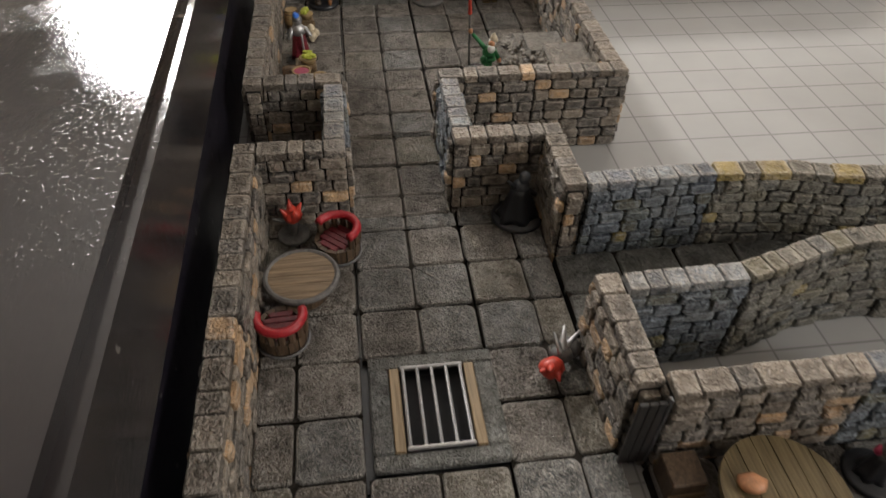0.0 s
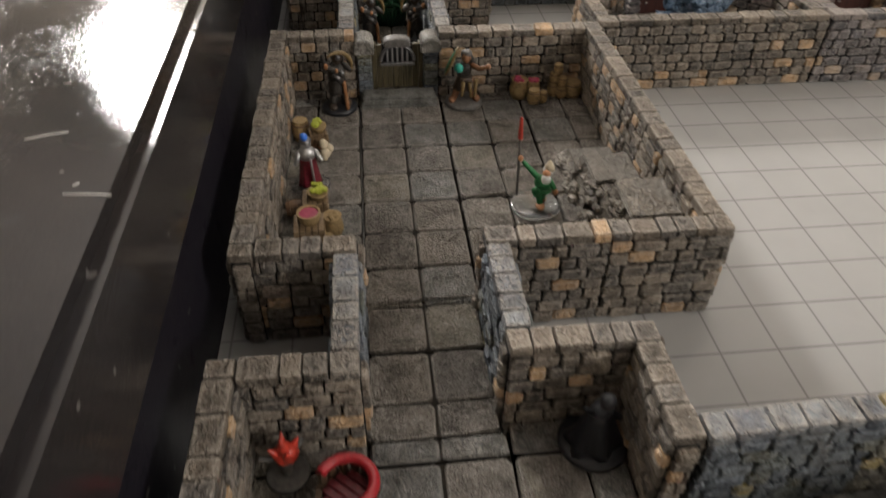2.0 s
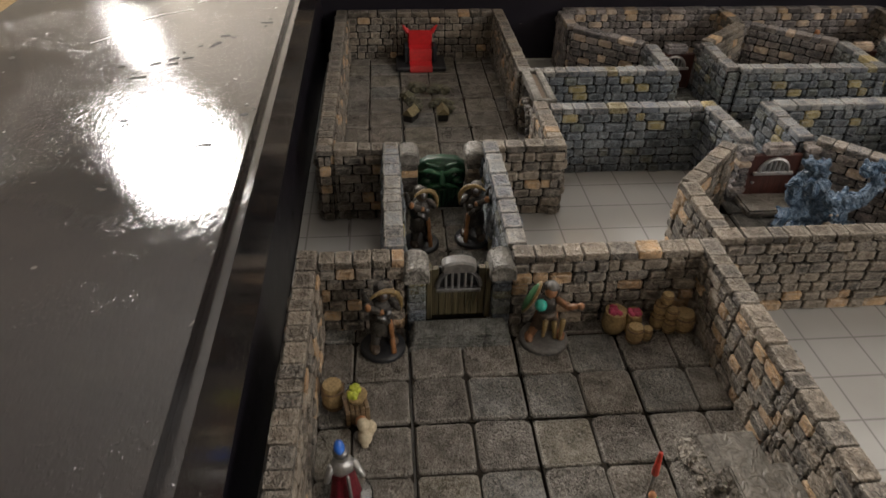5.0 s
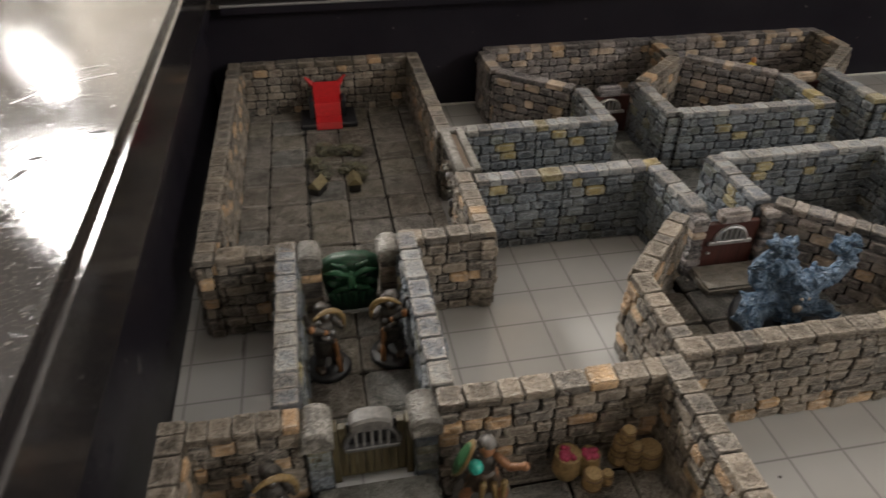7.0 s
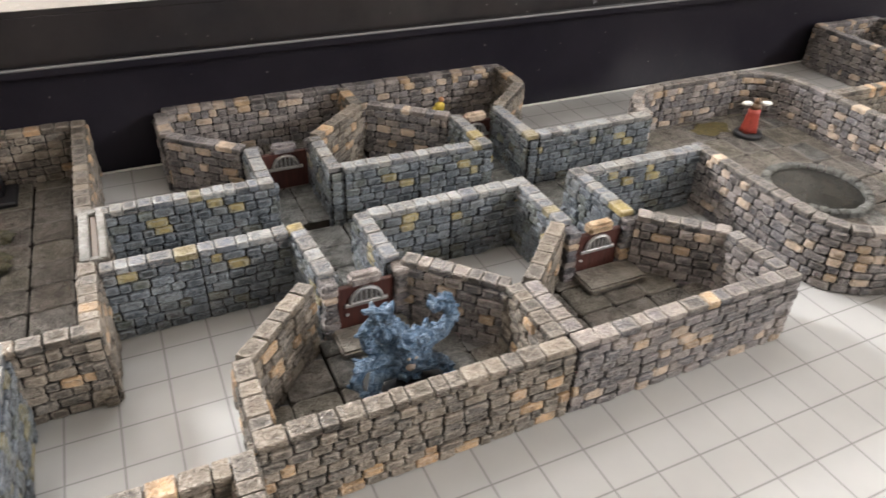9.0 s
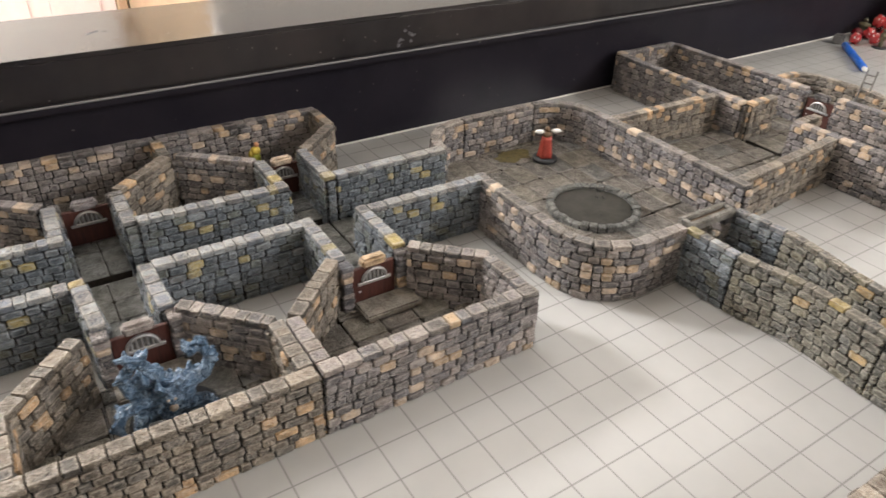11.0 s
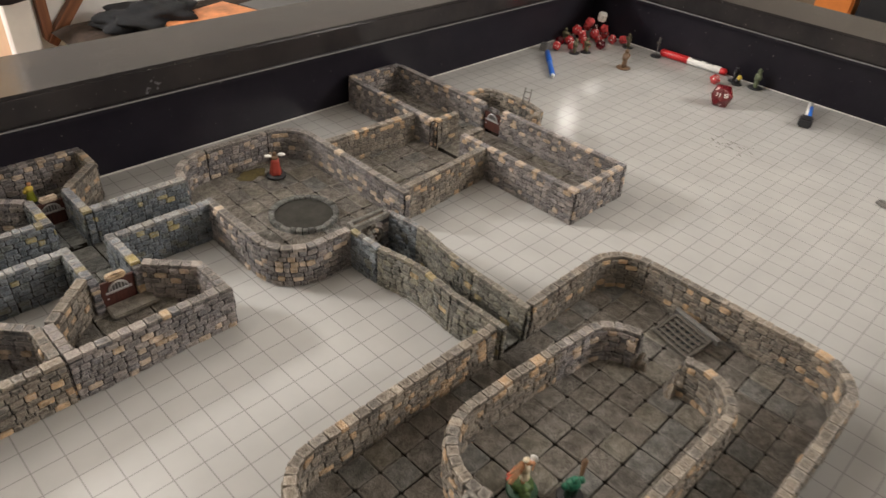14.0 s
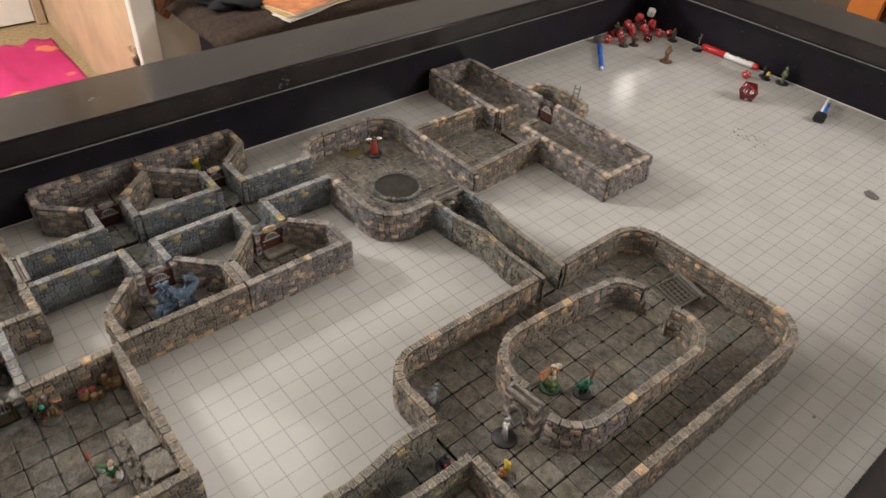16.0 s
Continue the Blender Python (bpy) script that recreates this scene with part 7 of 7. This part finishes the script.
marker((31.0, 11.6), (34.8, 15.1), 0.2, [(0.0, 0.06, 0.7, WHITEP, "end_plug"), (0.06, 0.55, 0.96, BLUEP, "barrel"), (0.55, 1.0, 1.0, BLUEP, "cap")], "blue plastic marker lying on the mat", "blue_marker")
mk, ln = marker((42.6, 9.4), (42.75, 4.0), 0.3, [(0.0, 0.42, 1.0, BRIGHTRED, "cap"), (0.42, 0.92, 0.92, WHITEP, "barrel"), (0.92, 1.0, 0.8, BRIGHTRED, "end_plug")], "white marker with a red cap lying along the rail", "red_marker")
for k, (f, w) in enumerate(((0.55, 0.8), (0.72, 0.35), (0.8, 0.25))):
    part("printed_bar", box(bmesh.new(), ln * f - w / 2, ln * f + w / 2, -0.1, 0.08, 0.25, 0.296), BLACK, mk, "dark printed bar")
brush = thing("eraser_brush", 38.4, -3.85, 0.0, "black eraser brush with blue and white handle on the mat", "brush", turn=14)
part("head", box(bmesh.new(), -0.45, 0.5, -0.42, 0.42, 0.02, 0.62, 0.1, 2), BLACK, brush)
part("handle", limb(bmesh.new(), (0.45, 0, 0.32), (3.3, 0.1, 0.42), 0.2, 0.17, 12), WHITEP, brush, "white plastic handle", True)
part("grip", limb(bmesh.new(), (0.6, -0.1, 0.42), (2.4, -0.02, 0.5), 0.16, 0.12, 12), BLUEP, brush, "blue plastic grip", True)
chip = solid("dark_chip", blob(bmesh.new(), 0, 0, 0.06, 0.55, 0.32, 0.08, 0.5, 2, 1.5), GREYBASE, "dark grey leaf-shaped stone chip on the mat", "chip")
chip.matrix_basis = pose(U * 31.4, U * -11.05, 0, 0, 0, 60)
rr = random.Random(3)
for k in range(26):
    bm = bmesh.new()
    blob(bm, 0, 0, 0, rr.uniform(0.04, 0.22), rr.uniform(0.02, 0.06), 0.004, 0.5, 2, 4.0)
    ob = solid("ink_smudge", bm, GREYBASE, "faded dry-marker smudge on the mat", "ink mark", "ink smudges")
    ob.matrix_basis = pose(U * (31.3 + rr.uniform(-0.9, 0.9)), U * (-2.2 + rr.uniform(-1.2, 1.3)), U * 0.005, 0, 0, rr.uniform(30, 100))
for x, y, sx, sy, mat, words in ((-13.11, -5.2, 0.035, 0.03, BRIGHTRED, "tiny red ink dot on the mat"), (-19.05, 6.75, 0.05, 0.09, GREYBASE, "dark ink drip on the mat by the rail"), (-19.04, 6.3, 0.02, 0.35, GREYBASE, "thin dark ink run on the mat by the rail"), (-10.35, 1.69, 0.035, 0.03, GREYBASE, "tiny dark speck on the mat")):
    ob = solid("ink_smudge", blob(bmesh.new(), 0, 0, 0, sx, sy, 0.004, 0.4, 2, 4.0), mat, words, "ink mark", "ink smudges")
    ob.location = inch((x, y, 0.005))
dot = solid("ink_smudge", blob(bmesh.new(), 0, 0, 0, 0.1, 0.07, 0.004, 0.4, 2, 4.0), GREYBASE, "small dark ink dot on the mat", "ink mark", "ink smudges")
dot.location = inch((10.88, -17.65, 0.005))

# ---- beyond the table ----
TANWALL = plain("tan_wall_paint", (0.46, 0.345, 0.225), 0.8, 0, 0.22, 3.0)
TRIM = plain("white_trim_paint", (0.74, 0.73, 0.71), 0.5, 0, 0.05, 20.0)
solid("wall_passage", box(bmesh.new(), 11.4, 14.2, 72.2, 126, GROUND, CEIL), TANWALL, "tan painted passage wall", "wall", kind="structure")
solid("wall_white", box(bmesh.new(), 14.302, 110, 72.6, 77, GROUND, CEIL), TRIM, "white painted wall behind the seat", "wall", kind="structure")
solid("door_trim", box(bmesh.new(), 11.2, 14.298, 71.2, 72.6, GROUND, CEIL, 0.2), TRIM, "white painted door jamb with worn edges", "door trim", kind="structure")
far_door = thing("panel_door", 2.0, 127.5, GROUND, "white panelled door with scuffed bottom", "door")
part("leaf", box(bmesh.new(), -16, 7.4, 0, 1.6, 0.4, 80, 0.1), TRIM, far_door)
for x0, x1 in ((-14, -6), (-3, 5)):
    part("panel", box(bmesh.new(), x0, x1, -0.3, -0.02, 8, 34, 0.25), TRIM, far_door)
solid("door_trim", box(bmesh.new(), 9.5, 11.198, 126, 129, GROUND, CEIL, 0.2), TANWALL, "tan painted door trim", "door trim", kind="structure")
solid("wall_far", box(bmesh.new(), -60, 12, 129.2, 132, GROUND, CEIL), WALLPAINT, "pale wall behind the door", "wall", kind="structure")


def towel():
    bm = bmesh.new()
    n, m = 36, 30
    grid = [[bm.verts.new((-16 + 25.5 * i / n + 0.6 * noise.noise(Vector((i * 0.1, j * 0.25, 0))), 60 + 58 * j / m + 1.2 * noise.noise(Vector((i * 0.3, j * 0.1, 3))),
                           GROUND + 0.35 + 0.9 * max(0, noise.noise(Vector((i * 0.17, j * 0.2, 7)))) + 0.4 * max(0, noise.noise(Vector((i * 0.5, j * 0.3, 2)))))) for j in range(m + 1)] for i in range(n + 1)]
    for i in range(n):
        for j in range(m):
            bm.faces.new((grid[i][j], grid[i + 1][j], grid[i + 1][j + 1], grid[i][j + 1]))
    r = bmesh.ops.extrude_face_region(bm, geom=list(bm.faces))
    for v in r["geom"]:
        if isinstance(v, bmesh.types.BMVert):
            v.co.z -= 0.3
    return bm


def towel_cloth():
    m, nt, bsdf = shader("pink_towel_cloth")
    n = noise_tex(nt, 5.0, 4.0, 0.6, True)
    base = ramp(nt, n.outputs[0], [(0.3, (0.42, 0.016, 0.11)), (0.7, (0.54, 0.028, 0.16))]).outputs[0]
    n2 = noise_tex(nt, 9.0, 2.0, 0.5, True)
    spot = ramp(nt, n2.outputs[0], [(0.6, (0, 0, 0)), (0.66, (0.6, 0.6, 0.6))]).outputs[0]
    nt.links.new(mix(nt, "MIX", base, (0.75, 0.3, 0.06), spot), bsdf.inputs["Base Color"])
    bsdf.inputs["Roughness"].default_value = 0.95
    bump(nt, bsdf, noise_tex(nt, 90.0, 4.0, 0.6, True).outputs[0], 0.7, 0.004)
    return m


solid("beach_towel", towel(), towel_cloth(), "bright pink printed towel rumpled on the floor", "towel", smooth=True)
PLUSH = plain("dark_plush", (0.034, 0.021, 0.015), 0.95, 0, 0.6, 70.0, 0.004)
BLACKCLOTH = plain("black_cloth", (0.008, 0.009, 0.012), 0.9, 0, 0.4, 60.0, 0.003)


def pillow(bm, x0, x1, y0, y1, z, thick, peak, n=26):
    """A flat floor cushion with drawn-out corners, ridged along its length."""
    for side in (1, -1):
        rows = []
        for i in range(n + 1):
            u = -1 + 2 * i / n
            row = []
            for j in range(n + 1):
                v = -1 + 2 * j / n
                pinch = 1 - 0.12 * (1 - abs(u) ** 4) * (abs(v) > 0.999) - 0.05 * abs(v) ** 3 * (1 - u * u)
                body = max(0.0, (1 - u ** 4) * (1 - v ** 4)) ** 0.5
                lump = 0.14 * noise.noise(Vector((3 * u, 3 * v, 1))) + 0.06 * math.sin(22 * v)
                row.append(bm.verts.new(((x0 + x1) / 2 + (x1 - x0) / 2 * u, (y0 + y1) / 2 + (y1 - y0) / 2 * v * pinch, z + peak * max(0.0, -u) ** 6 + side * thick * body * (1 + lump))))
            rows.append(row)
        for p, q in zip(rows, rows[1:]):
            for j in range(n):
                bm.faces.new((p[j], p[j + 1], q[j + 1], q[j]))
    bmesh.ops.remove_doubles(bm, verts=bm.verts, dist=0.001)
    return bm


seat = thing("ottoman", 36, 63, GROUND, "dark box seat topped by a brown ribbed plush cushion", "ottoman")
part("seat_base", box(bmesh.new(), -16.5, 18, -6.5, 8.5, 0.0, 17.2, 0.5, 2), BLACKCLOTH, seat, "black cloth-covered box")
part("cushion", pillow(bmesh.new(), -20.5, 20, -8.5, 8.8, 19.2, 1.9, 0.2), PLUSH, seat, "brown ribbed plush cushion", True)
cloth = solid("black_garment", blob(bmesh.new(), 0, 0, 0, 5.5, 4.0, 1.5, 0.5, 4, 2.0), BLACKCLOTH, "rumpled black garment on the plush cushion", "garment", smooth=True)
cloth.location = inch((24.5, 64.5, -7.8))
paper = solid("paper_scrap", pillow(bmesh.new(), -1.1, 1.1, -0.3, 0.3, 0.0, 0.12, 0.0, 8), WHITEP, "torn white paper hanging over the seat's edge", "paper")
paper.matrix_basis = pose(U * 20.6, U * 56.2, U * -12.6, 0, 75, 20)
for k, (mat, dx, turn) in enumerate(((WHITEP, 0, 14), (plain("yellow_cover", (0.55, 0.36, 0.12), 0.4, 0, 0.4, 20.0), 0.3, 9), (plain("orange_cover", (0.62, 0.24, 0.1), 0.4, 0, 0.5, 14.0), 0.8, 16))):
    b = thing("magazine", 29.5 + dx, 60.0, -8.9 + 0.34 * k, "glossy magazine in a stack on the plush cushion", "magazine", "magazines", turn=turn)
    part("cover", box(bmesh.new(), -5.5, 5.5, -4, 4, 0.24, 0.3), mat, b)
    part("page_block", box(bmesh.new(), -5.4, 5.4, -3.9, 3.9, 0.02, 0.238), WHITEP, b)
tray = thing("grey_laptop", 42.0, 61.5, -8.9, "closed dark grey laptop on the plush cushion", "laptop", turn=12)
part("case", box(bmesh.new(), -5.5, 5.5, -3.8, 3.8, 0.0, 0.45, 0.12, 2), BLACK, tray)
part("lid", box(bmesh.new(), -5.5, 5.5, -3.8, 3.8, 0.46, 0.78, 0.12, 2), plain("grey_metal", (0.16, 0.165, 0.175), 0.3, 0.6, 0.1, 40.0), tray)
BRACKETWOOD = wood("red_brown_timber", (0.12, 0.045, 0.02), (0.25, 0.1, 0.045), 60.0, 2)
bracket = thing("wooden_bracket", 15.4, 72.0, -11.5, "red-brown wooden bracket fixed to the white wall", "bracket")
part("post", box(bmesh.new(), -0.6, 0.5, -0.7, 0.5, 0.6, 14, 0.08), BRACKETWOOD, bracket)
brace = part("brace", box(bmesh.new(), -0.6, 0.6, -0.6, 0.6, 0, 17, 0.08), BRACKETWOOD, bracket)
brace.matrix_basis = pose(0, U * -0.2, 0, 0, 40, 0)
bag = solid("black_bag", blob(bmesh.new(), 0, 0, 0, 6.0, 2.2, 4.6, 0.3, 4, 2.0), BLACKCLOTH, "black cloth bag hanging on the wooden bracket", "bag", smooth=True)
bag.location = inch((12.0, 69.0, -0.6))
for k in range(7):
    ob = solid("plaster_chip", blob(bmesh.new(), 0, 0, 0, rr.uniform(0.3, 0.8), rr.uniform(0.3, 0.6), rr.uniform(0.4, 1.6), 0.7, 2, 2.0), DULLBROWN if k % 2 else TANWALL, "broken plaster at the damaged wall corner", "plaster", "plaster chips")
    ob.location = inch((11.3 + rr.gauss(0, 0.25), 72.4 + rr.uniform(0, 2.5), -19.5 + rr.gauss(0, 2.2)))
shelf = solid("side_shelf", box(bmesh.new(), 53, 72, -40, 40, 1.2, 2.2, 0.1), DARKWOOD, "dark side shelf beyond the rail", "shelf")
part("support", box(bmesh.new(), 55, 70, -38, 38, GROUND, 1.19), DARKWOOD, shelf)
ob = solid("orange_box", box(bmesh.new(), -1.4, 1.4, -1.5, 1.5, 0, 2.4, 0.15, 2), plain("orange_card", (0.62, 0.19, 0.03), 0.6, 0, 0.1, 30.0), "plain orange cardboard box on the shelf", "box")
ob.location = inch((57.8, 2.2, 2.2))
for y, w, h_ in ((-1.6, 1.8, 4.2), (-6.2, 2.0, 5.0), (-10.8, 1.8, 3.0)):
    ob = solid("black_device", box(bmesh.new(), -2, 2, -w, w, 0, h_, 0.3, 2), BLACK, "black plastic device on the shelf", "device", "devices")
    ob.location = inch((57.8, y, 2.2))
